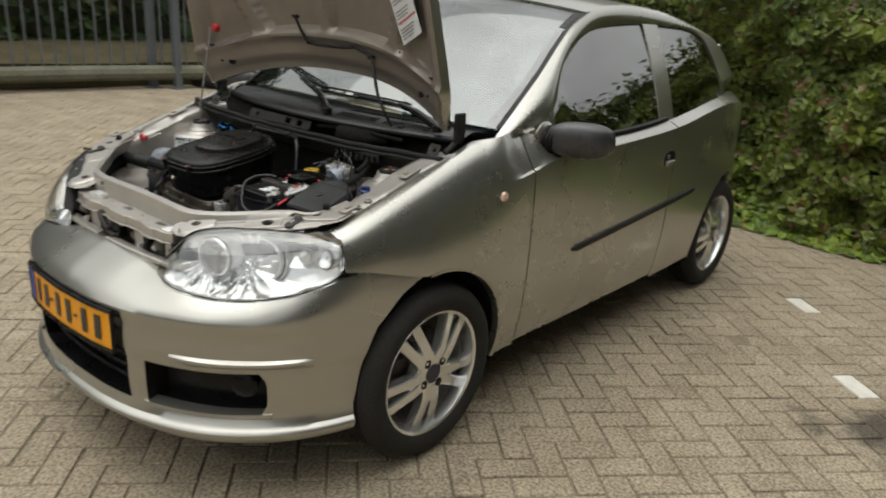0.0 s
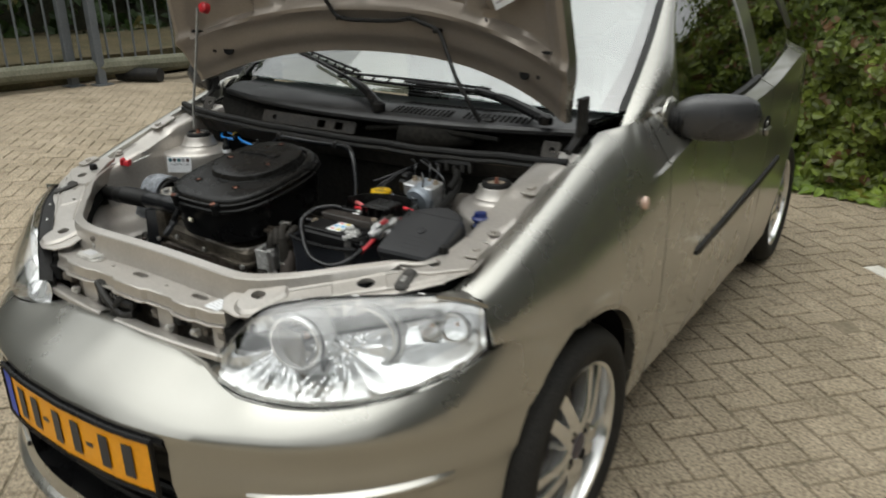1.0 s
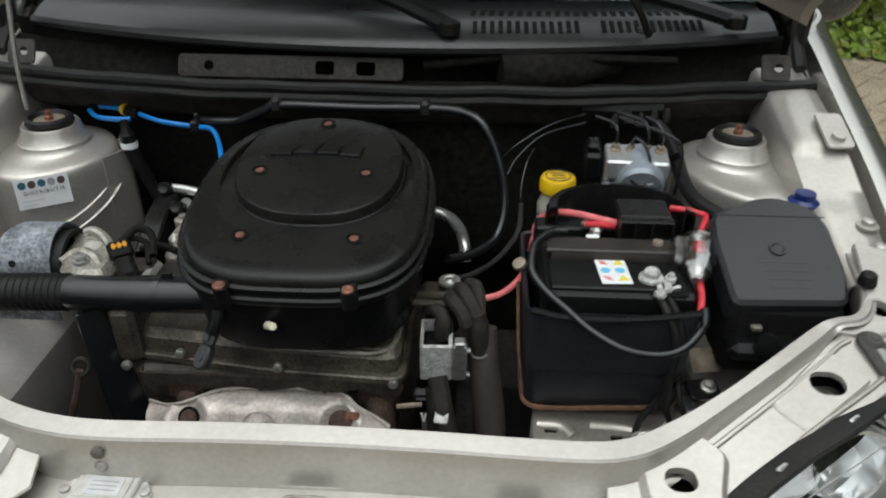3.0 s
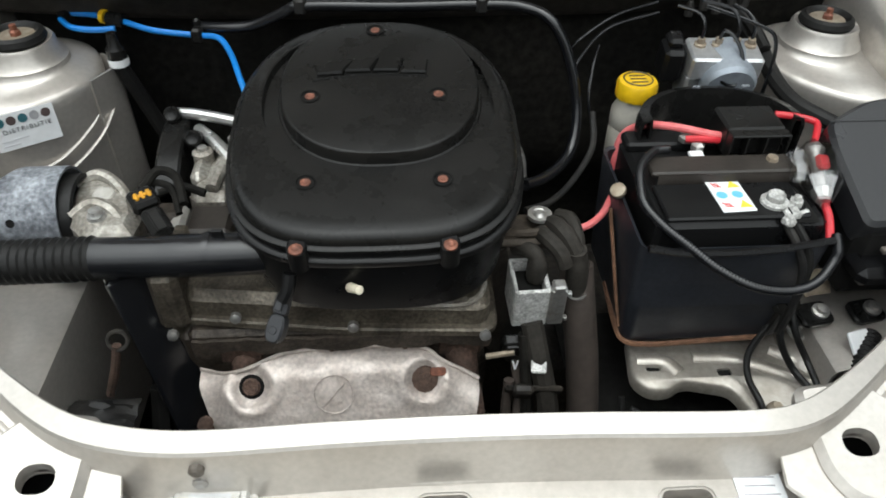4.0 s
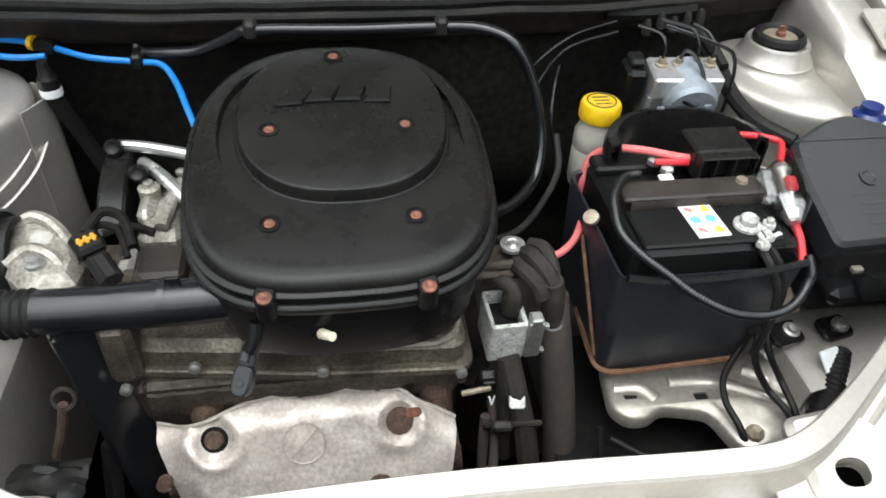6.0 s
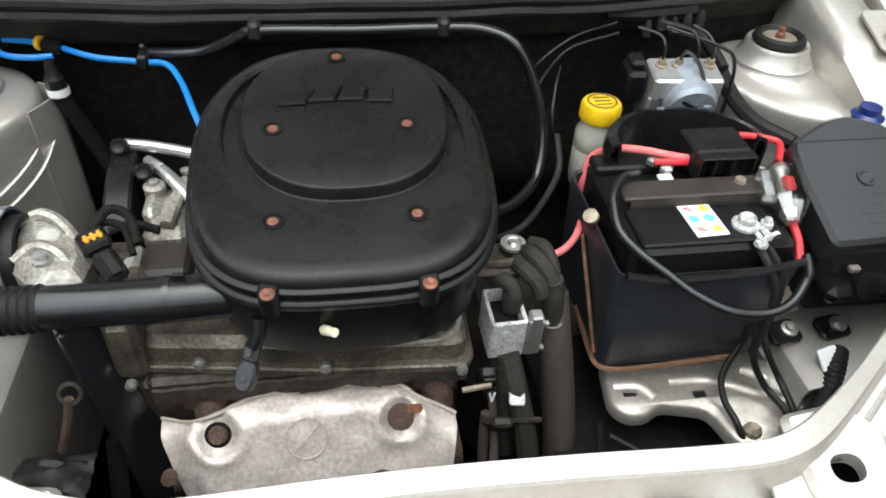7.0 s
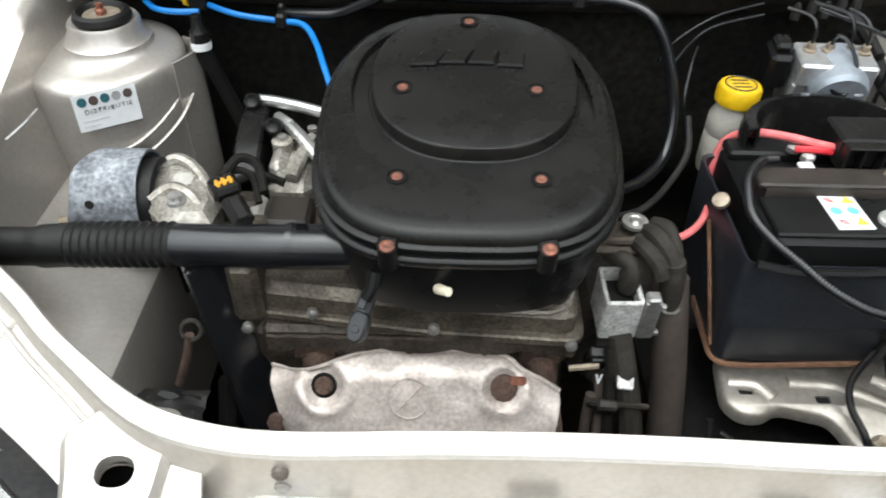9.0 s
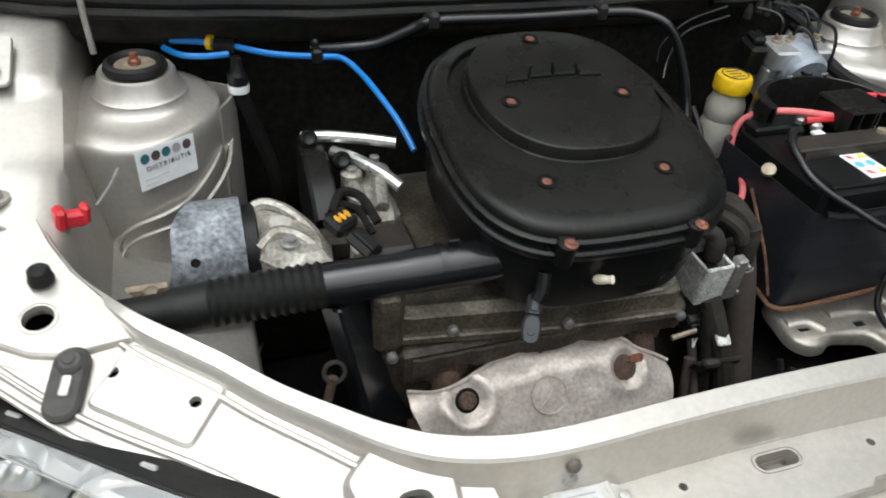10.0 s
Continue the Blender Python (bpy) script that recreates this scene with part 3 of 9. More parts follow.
def body_side(sgn):
    ys = np.r_[stations(-0.318, -0.12, 8), stations(-0.10, 0.353, 26, "r"), stations(0.358, 0.452, 5)]
    low = lambda y: (max(arch_z(y, 0.016, 0.338), seam(y)) if y < 0.0 else (arch_z(y, 0.016, 0.338) if y < 0.3535 else 0.25))
    part("front_wing", side_sheet(ys, low, None, 26, sgn), PAINT, car, thick=0.006)
    # the wing's tip, reaching forward over the corner of the head lamp
    back = [(flank(-0.316, z), -0.316, z) for z in np.linspace(0.772, ease(EDGE_Z, -0.316), 9)]
    fore = spline([(0.724, -0.323, 0.783), (0.714, -0.333, 0.791), (0.690, -0.350, 0.799), (0.645, -0.373, 0.803)], 9)
    tip = [[(sgn * (a[0] + (b[0] - a[0]) * s), a[1] + (b[1] - a[1]) * s, a[2] + (b[2] - a[2]) * s + 0.002 * math.sin(math.pi * s)) for a, b in zip(back, fore)] for s in np.linspace(0, 1, 6)]
    tip.append([(sgn * (b[0] - 0.002), b[1] + 0.002, b[2] - 0.008) for b in fore])
    part("wing_tip", Shape().grid(tip), PAINT, car, thick=0.002)
    if sgn > 0:
        part("door", side_sheet(stations(0.458, 1.505, 40), lambda y: 0.275, None, 24, sgn, False), PAINT, car, thick=0.03)
    ys = np.r_[stations(1.513, 2.306 - ARCH - 0.004, 16), stations(2.306 - ARCH, 2.306 + ARCH, 30, "lr"), stations(2.306 + ARCH + 0.004, 2.77, 8)]
    low = lambda y: arch_z(y, 2.306) if abs(y - 2.306) < ARCH else (0.25 if y < 2.3 else 0.26)
    part("rear_quarter", side_sheet(ys, low, None, 24, sgn, False), PAINT, car, thick=0.006)
    part("sill", Shape().grid([[(sgn * (flank(y, 0.22) - 0.012 - d), y, z) for y in stations(0.35, 1.96, 20)] for d, z in ((0, 0.29), (0.004, 0.245), (0.03, 0.222), (0.12, 0.214))]), PAINT, car, thick=0.004)
    for yc, ra in ((0.016, 0.338), (2.306, ARCH)):
        lip, liner = Shape(), Shape()
        rows = []
        for a in np.linspace(-12, 192 if yc > 1 else 98, 44):
            y, z = yc + ra * math.cos(radians(a)), max(0.308 + ra * math.sin(radians(a)), 0.16)
            x = flank(y, z)
            rows.append([(sgn * (x + 0.001), y, z), (sgn * (x - 0.004), y + 0.012 * (yc - y) / ARCH, z - 0.012 * math.sin(radians(a))), (sgn * (x - 0.03), y + 0.014 * (yc - y) / ARCH, z - 0.014 * math.sin(radians(a)))])
        lip.grid(rows)
        part("arch_lip", lip, PAINT, car, fix=True)
        rows = []
        for a in np.linspace(-20, 200, 40):
            y, z = yc + (ARCH + 0.004) * math.cos(radians(a)), 0.30 + (ARCH + 0.004) * math.sin(radians(a))
            x = flank(min(max(y, -0.39), 2.75), max(z, 0.2)) - 0.02
            rows.append([(sgn * x, y, z), (sgn * 0.50, y, z), (sgn * 0.49, yc, 0.30)])
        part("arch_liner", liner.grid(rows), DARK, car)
    # the rail round the side windows, pillar to pillar
    top = spline([(0.694, 0.36, 1.000), (0.668, 0.60, 1.165), (0.608, 0.93, 1.365), (0.572, 1.25, 1.425), (0.558, 1.72, 1.412), (0.575, 2.12, 1.345), (0.60, 2.40, 1.25), (0.61, 2.62, 1.12)], 60)
    bot = spline([(0.722, 0.455, 1.00), (0.735, 0.622, 1.072), (0.663, 0.768, 1.20), (0.613, 1.00, 1.318), (0.600, 1.30, 1.353), (0.604, 1.66, 1.353), (0.628, 2.07, 1.305), (0.72, 2.185, 1.10)], 60)
    rows = []
    for a, b in zip(top, bot):
        row = []
        for s in np.linspace(0, 1, 9):
            q = a + (b - a) * s
            bulge = 0.016 * math.sin(math.pi * s)
            row.append((sgn * (q[0] + bulge), q[1], q[2] + 0.6 * bulge))
        row.append((sgn * (b[0] - 0.014), b[1], b[2]))
        rows.append(row)
    rows.insert(0, [(x + sgn * 0.002, y - 0.035, z - 0.034) for x, y, z in rows[0]])
    part("roof_rail", Shape().grid(rows), PAINT, car, thick=0.008)
    ys = stations(0.458, 0.625, 8)
    upper = lambda y: float(np.interp(y, bot[:, 1], bot[:, 2]))
    upx = lambda y: float(np.interp(y, bot[:, 1], bot[:, 0]))
    part("mirror_corner", Shape().grid([[(sgn * (ease(EDGE_X, y) + (upx(y) - ease(EDGE_X, y)) * s + 0.006 * math.sin(math.pi * s)), y, ease(EDGE_Z, y) + (upper(y) - ease(EDGE_Z, y)) * s) for s in np.linspace(0, 1, 6)] for y in ys]), PAINT, car, thick=0.008)
    order = bot[:, 1].argsort()

    def window(name, y0, y1, mat_, lift=0.0, rise=0.0):
        out = []
        for y in stations(y0, y1, 24):
            z0 = ease(EDGE_Z, y) + rise
            z1, x1 = float(np.interp(y, bot[order, 1], bot[order, 2])), float(np.interp(y, bot[order, 1], bot[order, 0]))
            x0 = ease(EDGE_X, y)
            out.append([(sgn * (x0 + (x1 - x0) * s + 0.012 * math.sin(math.pi * s) - 0.010 + lift), y, z0 + (z1 - z0) * s) for s in np.linspace(0, 1, 10)])
        return part(name, Shape().grid(out), mat_, car, thick=0.004)

    if sgn > 0:
        window("door_window", 0.632, 1.462, SIDEGLASS)
        out = [[(sgn * (ease(EDGE_X, y) + dx), y, ease(EDGE_Z, y) + dz) for dx, dz in ((-0.012, -0.004), (0.004, 0.002), (0.004, 0.016), (-0.012, 0.020))] for y in stations(0.60, 1.49, 26)]
        part("window_seal", Shape().grid(out), RUBBER, car, thick=0.003)
    window("quarter_window", 1.585, 2.16, SIDEGLASS)
    out = []
    for y in stations(1.455, 1.592, 6):
        z0, z1, x1, x0 = ease(EDGE_Z, y) - 0.02, float(np.interp(y, bot[order, 1], bot[order, 2])) + 0.004, float(np.interp(y, bot[order, 1], bot[order, 0])), ease(EDGE_X, y)
        out.append([(sgn * (x0 + (x1 - x0) * s + 0.012 * math.sin(math.pi * s) - 0.002), y + 0.09 * (s - 0.5) * 0.5, z0 + (z1 - z0) * s) for s in np.linspace(0, 1, 10)])
    part("door_pillar", Shape().grid(out), PAINT, car, thick=0.02)
    out = []
    for y in stations(2.14, 2.62, 10):
        z0, x0 = ease(EDGE_Z, y) - 0.01, ease(EDGE_X, y)
        z1, x1 = float(np.interp(y, top[:, 1], top[:, 2])), float(np.interp(y, top[:, 1], top[:, 0]))
        out.append([(sgn * (x0 + (x1 - x0) * s + 0.012 * math.sin(math.pi * s)), y, z0 + (z1 - z0) * s) for s in np.linspace(0, 1, 10)])
    part("rear_pillar", Shape().grid(out), PAINT, car, thick=0.01)
    return top


TOP = body_side(1)
body_side(-1)
# roof, windscreen, tailgate
rows = []
for a in TOP[19:52]:
    rows.append([(a[0] * s, a[1] - 0.05 * (1 - s * s) * smooth(1.4, 0.9, a[1]), a[2] + 0.045 * (1 - s * s)) for s in np.linspace(-1, 1, 21)])
part("roof", Shape().grid(rows), PAINT, car, thick=0.02)
rows = []
for k, a in enumerate(TOP[1:20]):
    s0 = k / 18
    rows.append([((a[0] - 0.012) * s, a[1] - (0.09 * (1 - s0) + 0.05 * s0) * (1 - s * s), a[2] + (0.012 + 0.03 * s0) * (1 - s * s) - 0.006) for s in np.linspace(-1, 1, 31)])
part("windscreen", Shape().grid(rows), SCREEN, car, thick=0.005)
for sgn in (-1, 1):
    band, frit = [], []
    for k, a in enumerate(TOP[1:20]):
        s0 = k / 18
        on = lambda s, off: (sgn * (a[0] - 0.012) * s, a[1] - (0.09 * (1 - s0) + 0.05 * s0) * (1 - s * s) + off, a[2] + (0.012 + 0.03 * s0) * (1 - s * s) - 0.001)
        band.append([(sgn * (a[0] + 0.002), a[1] + 0.012, a[2] + 0.004), on(1.0, -0.002), on(0.988, -0.002)])
        frit.append([on(s, 0.010) for s in (1.0, 0.97, 0.94 - 0.02 * smooth(0.3, 0.0, s0))])
    part("windscreen_seal", Shape().grid(band), RUBBER, car, thick=0.003)
    part("windscreen_border", Shape().grid(frit), SATIN, car, "black painted glass border", thick=0.002)
rows = [[(0.60 * s * (1 - 0.02 * k), 2.40 + 0.055 * k + 0.05 * (1 - s * s), 1.27 - 0.10 * k) for s in np.linspace(-1, 1, 15)] for k in range(8)]
part("tailgate", Shape().grid(rows), PAINT, car, thick=0.02)
part("rear_bumper", Shape().grid([[(0.70 * math.sin(a), 2.56 + 0.30 * math.cos(a) ** 0.7, z) for a in np.linspace(-1.5, 1.5, 21)] for z in (0.24, 0.35, 0.5, 0.6)]), PAINT, car, thick=0.01)

# cabin: floor, dashboard, seats, steering wheel
part("cabin_floor", Shape().box((1.3, 2.1, 0.04), (0, 1.55, 0.28), 0.01), DARK, car)
part("dash_panel", Shape().box((1.30, 0.04, 0.66), (0, 0.42, 0.61), 0.01), DARK, car)
part("rear_trim", Shape().box((1.2, 0.05, 0.7), (0, 2.5, 0.65), 0.01), DARK, car)
dash = Shape().grid([[(0.62 * s, 0.36 + 0.42 * v - 0.08 * (1 - s * s), 0.985 - 0.05 * v * v - (0.25 if v > 0.99 else 0)) for s in np.linspace(-1, 1, 15)] for v in (0, 0.3, 0.6, 0.85, 1.0)])
part("dashboard", dash, PLASTIC, car, thick=0.01)
wheel = Shape().at(pose(0.36, 0.86, 0.93, 65, 0, 0))
wheel.tube([(0.18 * math.cos(a), 0.18 * math.sin(a), 0) for a in np.linspace(0, 2 * math.pi, 25)], 0.016, 8, 60)
wheel.box((0.34, 0.05, 0.03), (0, 0, -0.01), 0.01).lathe([(0.06, -0.03), (0.07, 0), (0.05, 0.02)], 16)
part("steering_wheel", wheel, PLASTIC, car)
for x in (-0.34, 0.36):
    part("front_seat", Shape().box((0.48, 0.5, 0.16), (x, 1.25, 0.5), 0.05).at(pose(x, 1.52, 0.85, -15, 0, 0)).box((0.46, 0.14, 0.62), (0, 0, 0), 0.06).box((0.24, 0.1, 0.16), (0, 0, 0.42), 0.04), CLOTH, car)


# right door, standing open, with its mirror
def door_mirror(name, parent, m, label):
    house = Shape().at(m)
    rows = []
    for k, s in enumerate(np.linspace(-1, 1, 15)):
        r = (1 - abs(s) ** 2.6) ** 0.42
        cx = 0.115 + 0.105 * s
        rows.append([(cx, 0.055 + 0.05 * s + 0.052 * r * math.copysign(abs(math.cos(a)) ** 0.8, math.cos(a)), 0.01 + 0.062 * r * math.copysign(abs(math.sin(a)) ** 0.8, math.sin(a))) for a in np.linspace(0, 2 * math.pi, 20, endpoint=False)])
    house.grid(rows, close=True)
    mirror_ob = part(name, house, MIRRORSHELL, parent, label)
    neck = Shape().at(m)
    neck.tube([(-0.015, 0.0, 0.0), (0.02, 0.008, 0.0), (0.06, 0.025, 0.0)], [0.045, 0.04, 0.036, 0.036], 14)
    for k in range(4):
        neck.tube([(0.0 + 0.012 * k, 0.003 * k, 0), (0.006 + 0.012 * k, 0.003 * k + 0.001, 0)], 0.043, 14)
    part("bellows", neck, RUBBER, mirror_ob)
    ring = Shape().at(m @ pose(0.004, 0.002, 0, 0, 90, 0)).lathe([(0.036, -0.010), (0.066, -0.010), (0.064, 0.004), (0.054, 0.012), (0.036, 0.013)], 24)
    part("mirror_base", ring, PAINT, mirror_ob, "painted mirror base ring")
    return mirror_ob


door_mirror("wing_mirror", car, pose(0.735, 0.578, 0.972), "black plastic wing mirror")
OPEN = radians(57)
hinge = Matrix.Translation((-0.795, 0.462, 0)) @ Matrix.Rotation(OPEN, 4, "Z") @ Matrix.Translation((0.795, -0.462, 0))


def open_door():
    sh = side_sheet(stations(0.462, 1.505, 30), lambda y: 0.275, None, 20, -1, False)
    sh.v = [tuple(hinge @ Vector(v)) for v in sh.v]
    door = part("open_door", sh, PAINT, car, "right door standing open", thick=0.03)
    inner = Shape().at(hinge).grid([[(-(flank(y, z) - 0.05), y, z) for z in np.linspace(0.25, 0.95, 8)] for y in stations(0.47, 1.5, 12)])
    part("door_trim", inner, PLASTIC, door, thick=0.02)
    pts = [(-0.745, 0.62, 0.975), (-0.672, 0.82, 1.20), (-0.62, 1.05, 1.318), (-0.606, 1.40, 1.35), (-0.66, 1.475, 1.20), (-0.772, 1.50, 0.97)]
    part("window_frame", Shape().at(hinge).tube(pts, 0.018, 8, 40), PAINT, door)
    glass_rows = []
    for s in np.linspace(0, 1, 10):
        y0, y1 = 0.63 + 0.42 * s**0.9, 1.49 - 0.05 * s
        glass_rows.append([(-(0.765 - 0.15 * s), y0 + (y1 - y0) * k / 10, 0.965 + 0.37 * s) for k in range(11)])
    part("door_glass", Shape().at(hinge).grid(glass_rows), SIDEGLASS, door, thick=0.004)
    part("door_handle", Shape().at(hinge @ pose(-0.812, 1.40, 0.81)).box((0.02, 0.11, 0.05), (0, 0, 0), 0.01), PLASTIC, door)
    m = hinge @ pose(-0.735, 0.578, 0.972) @ Matrix.Diagonal((-1, 1, 1, 1))
    door_mirror("mirror", car, m, "black plastic wing mirror on the open door")


open_door()
# left door details
m = pose(flank(1.46, 0.815) + 0.001, 1.46, 0.815, 0, 90, 0)
# dark oval on the skin paints in the shade of the handle's recess
handle = part("door_handle", Shape().at(m).prism(oval(0.070, 0.105, 24, 2.4), -0.004, 0.0015, 0.001), DARK, car, "door handle, its recess a dark oval painted for shade")
part("grip", Shape().at(m).prism(soft([(0.004, -0.044), (0.004, 0.044), (0.030, 0.036), (0.030, -0.036)], 0.012), 0.0, 0.014, 0.005), PAINT, handle, "painted pull")
part("lock", Shape().at(m).lathe([(0.011, 0.001), (0.011, 0.005), (0.004, 0.006), (0, 0.005)], 14, (-0.012, -0.020, 0)), ZINC, handle)
strip_rows = []
for y in stations(0.735, 1.80, 40):
    z = 0.558 + 0.07 * (y - 0.73) / 1.0
    e = 1.0 if 0.76 < y < 1.78 else 0.5
    strip_rows.append([(flank(y, z + dz * e) + dx * e, y, z + dz * e) for dx, dz in ((-0.004, -0.015), (0.008, -0.011), (0.010, 0), (0.008, 0.011), (-0.004, 0.015))])
part("side_moulding", Shape().grid(strip_rows), DUSTY, car, "black plastic side moulding", thick=0.003)
part("side_repeater", Shape().at(pose(flank(0.30, 0.825) + 0.002, 0.30, 0.825, 0, 90, 0)).lathe([(0.017, -0.004), (0.0155, 0.004), (0.008, 0.008), (0.0, 0.009)], 18), AMBER, car, "small pale side repeater")


# ---- wheels ----
def road_wheel(x, y, turn, sgn):
    thing = new("wheel")
    thing.parent = car
    base = pose(x, y, 0.297) @ Matrix.Rotation(radians(turn), 4, "Z") @ Matrix.Rotation(radians(90 * sgn), 4, "Y")
    R = 0.295
    tyre = Shape().at(base)
    prof = [(0.190, -0.125), (0.205, -0.138), (0.24, -0.146), (0.275, -0.140), (0.292, -0.125), (R, -0.108)]
    for k in range(5):
        zc = -0.092 + 0.023 * k - 0.004
        prof += [(R, zc - 0.010), (R - 0.007, zc - 0.008), (R - 0.007, zc), (R, zc + 0.002)]
    prof += [(R * 0.992, 0.006), (0.286, 0.022), (0.279, 0.034), (0.262, 0.0445), (0.250, 0.0465), (0.235, 0.045), (0.219, 0.039), (0.213, 0.033), (0.207, 0.030)]
    prof = [(r * 0.985, z * (0.74 if z < 0 else 1.0) - 0.03) for r, z in prof]
    part("tyre", tyre.lathe(prof, 64, caps=False), TYRE, thing)
    rim = Shape().at(base)
    rim.lathe([(0.189, -0.045), (0.192, -0.02), (0.198, 0.0), (0.207, 0.004), (0.210, 0.0), (0.209, -0.01), (0.206, -0.05)], 56, caps=False)
    part("barrel", Shape().at(base).lathe([(0.03, -0.185), (0.185, -0.19), (0.188, -0.046), (0.204, -0.046), (0.200, -0.16)], 56, caps=False), BARREL, thing, "dull silver inner barrel")
    part("rim", rim, ALLOY, thing, "five twin-spoke silver alloy rim")
    sp = Shape()
    for k in range(5):
        for side in (-1, 1):
            m = base @ Matrix.Rotation(radians(72 * k - 3), 4, "Z")
            rows = []
            for r, w, z, off in ((0.045, 0.042, 0.002, 0.017), (0.085, 0.037, 0.004, 0.019), (0.12, 0.034, -0.002, 0.025), (0.16, 0.035, -0.012, 0.031), (0.200, 0.040, -0.020, 0.037)):
                c = side * off
                rows.append([(r, c - w / 2, z - 0.035), (r, c - w / 2, z - 0.004), (r, c - w / 2 + 0.004, z), (r, c + w / 2 - 0.004, z), (r, c + w / 2, z - 0.004), (r, c + w / 2, z - 0.035)])
            sp.at(m).grid(rows)
        sp.at(base @ Matrix.Rotation(radians(72 * k - 3), 4, "Z")).box((0.07, 0.05, 0.03), (0.066, 0, -0.015), 0.006)
    part("spokes", sp, ALLOY, thing, fix=True)
    hub = Shape().at(base).lathe([(0.075, -0.04), (0.07, -0.006), (0.062, 0.0), (0.034, 0.002), (0.032, -0.006), (0.0, -0.006)], 32)
    part("hub", hub, ALLOY, thing)
    part("centre_cap", Shape().at(base).lathe([(0.031, -0.006), (0.029, 0.003), (0.0, 0.005)], 24), NAVYCAP, thing, "dark blue centre cap")
    for k in range(4):
        a = radians(90 * k + 35)
        part("wheel_bolt", Shape().at(base).lathe([(0.0145, -0.004), (0.0145, 0.0025), (0.010, 0.003), (0.0, 0.001)], 12, (0.049 * math.cos(a), 0.049 * math.sin(a), 0)), DARK, thing)
    part("brake_disc", Shape().at(base).lathe([(0.05, -0.09), (0.13, -0.09), (0.13, -0.075), (0.05, -0.07)], 40).box((0.10, 0.11, 0.06), (-0.02, -0.11, -0.08), 0.01), DIRTYCAST, thing)
    return thing


BARREL = mat("dusty_silver_barrel", (0.46, 0.44, 0.41), 0.42, 0.5, (0.30, 0.28, 0.25), 10, vary=0.12)
NAVYCAP = mat("dark_cap", (0.03, 0.025, 0.05), 0.3, 0, vary=0.1)
road_wheel(0.776, 0.016, -1, 1)
road_wheel(0.768, 2.306, 0, 1)
road_wheel(-0.776, 0.016, -1, -1)
road_wheel(-0.768, 2.306, 0, -1)


# ---- bumper ----
PLAN = spline([(0, -0.758, 0), (0.18, -0.748, 0), (0.34, -0.712, 0), (0.50, -0.638, 0), (0.62, -0.535, 0), (0.708, -0.41, 0), (0.760, -0.27, 0), (0.786, -0.15, 0), (0.794, -0.03, 0), (0.796, 0.06, 0)], 220)
PLEN = np.r_[0, np.cumsum(np.linalg.norm(np.diff(PLAN, axis=0), axis=1))]


def plan(s):
    s = min(max(s, -PLEN[-1] + 0.001), PLEN[-1] - 0.001)
    p = np.array([np.interp(abs(s), PLEN, PLAN[:, k]) for k in range(2)])
    q = np.array([np.interp(abs(s) + 0.01, PLEN, PLAN[:, k]) for k in range(2)]) - np.array([np.interp(abs(s) - 0.01 if abs(s) > 0.01 else 0, PLEN, PLAN[:, k]) for k in range(2)])
    q /= np.linalg.norm(q)
    n = np.array((q[1], -q[0]))
    return (p[0], p[1], n[0], n[1]) if s >= 0 else (-p[0], p[1], -n[0], n[1])


def s_at(x):
    return float(np.interp(x, PLAN[:, 0], PLEN))


FACE = [(0.150, -0.060), (0.165, -0.022), (0.185, -0.004), (0.21, 0.004), (0.235, 0.004), (0.25, -0.004), (0.262, -0.012), (0.29, -0.022), (0.325, -0.018), (0.36, -0.016), (0.395, -0.016), (0.43, -0.014), (0.455, -0.008), (0.475, -0.004), (0.50, -0.008), (0.525, -0.010), (0.55, -0.004), (0.568, -0.004)]
TOPZ = [(0, 0.664), (0.20, 0.657), (0.27, 0.650), (0.45, 0.606), (0.60, 0.606), (0.74, 0.636), (0.86, 0.672), (0.94, 0.690), (1.02, 0.668), (1.1, 0.648), (1.3, 0.64)]
TOPO = [(0, -0.155), (0.20, -0.148), (0.27, -0.138), (0.45, -0.066), (0.60, -0.056), (0.74, -0.045), (0.86, -0.028), (1.0, -0.02), (1.2, -0.02)]
LAMP_LOW = spline([(0.303, -0.615, 0.636), (0.40, -0.618, 0.630), (0.52, -0.560, 0.622), (0.625, -0.462, 0.634), (0.700, -0.362, 0.668), (0.726, -0.328, 0.700)], 30)


def lamp_edge():
    """The bumper's top edge where it runs along the foot of the head lamp: rows of length, height and offset."""
    zs, os = [], []
    for s in np.linspace(PLEN[-1] * 0.30, PLEN[-1] * 0.95, 30):
        x, y, nx, ny = plan(s)
        d = LAMP_LOW[:, :2] - np.array((x, y))
        k = int(np.argmin(np.abs(d[:, 0] * ny - d[:, 1] * nx)))
        if 1 < k < 27:
            zs.append((s, LAMP_LOW[k][2] - 0.004))
            os.append((s, float(d[k] @ np.array((nx, ny))) + 0.006))
    for y in (-0.27, -0.22, -0.17, -0.10, -0.03):
        s = float(np.interp(y, PLAN[:, 1], PLEN))
        zs.append((s, seam(y) + 0.004 + 0.006 * smooth(-0.27, -0.10, y)))
        os.append((s, flank(y, seam(y)) - plan(s)[0] - 0.004))
    return zs, os


lamp_z, lamp_o = lamp_edge()
TOPZ = [r for r in TOPZ if r[0] < lamp_z[0][0] - 0.02] + lamp_z
TOPO = [r for r in TOPO if r[0] < lamp_o[0][0] - 0.02] + lamp_o


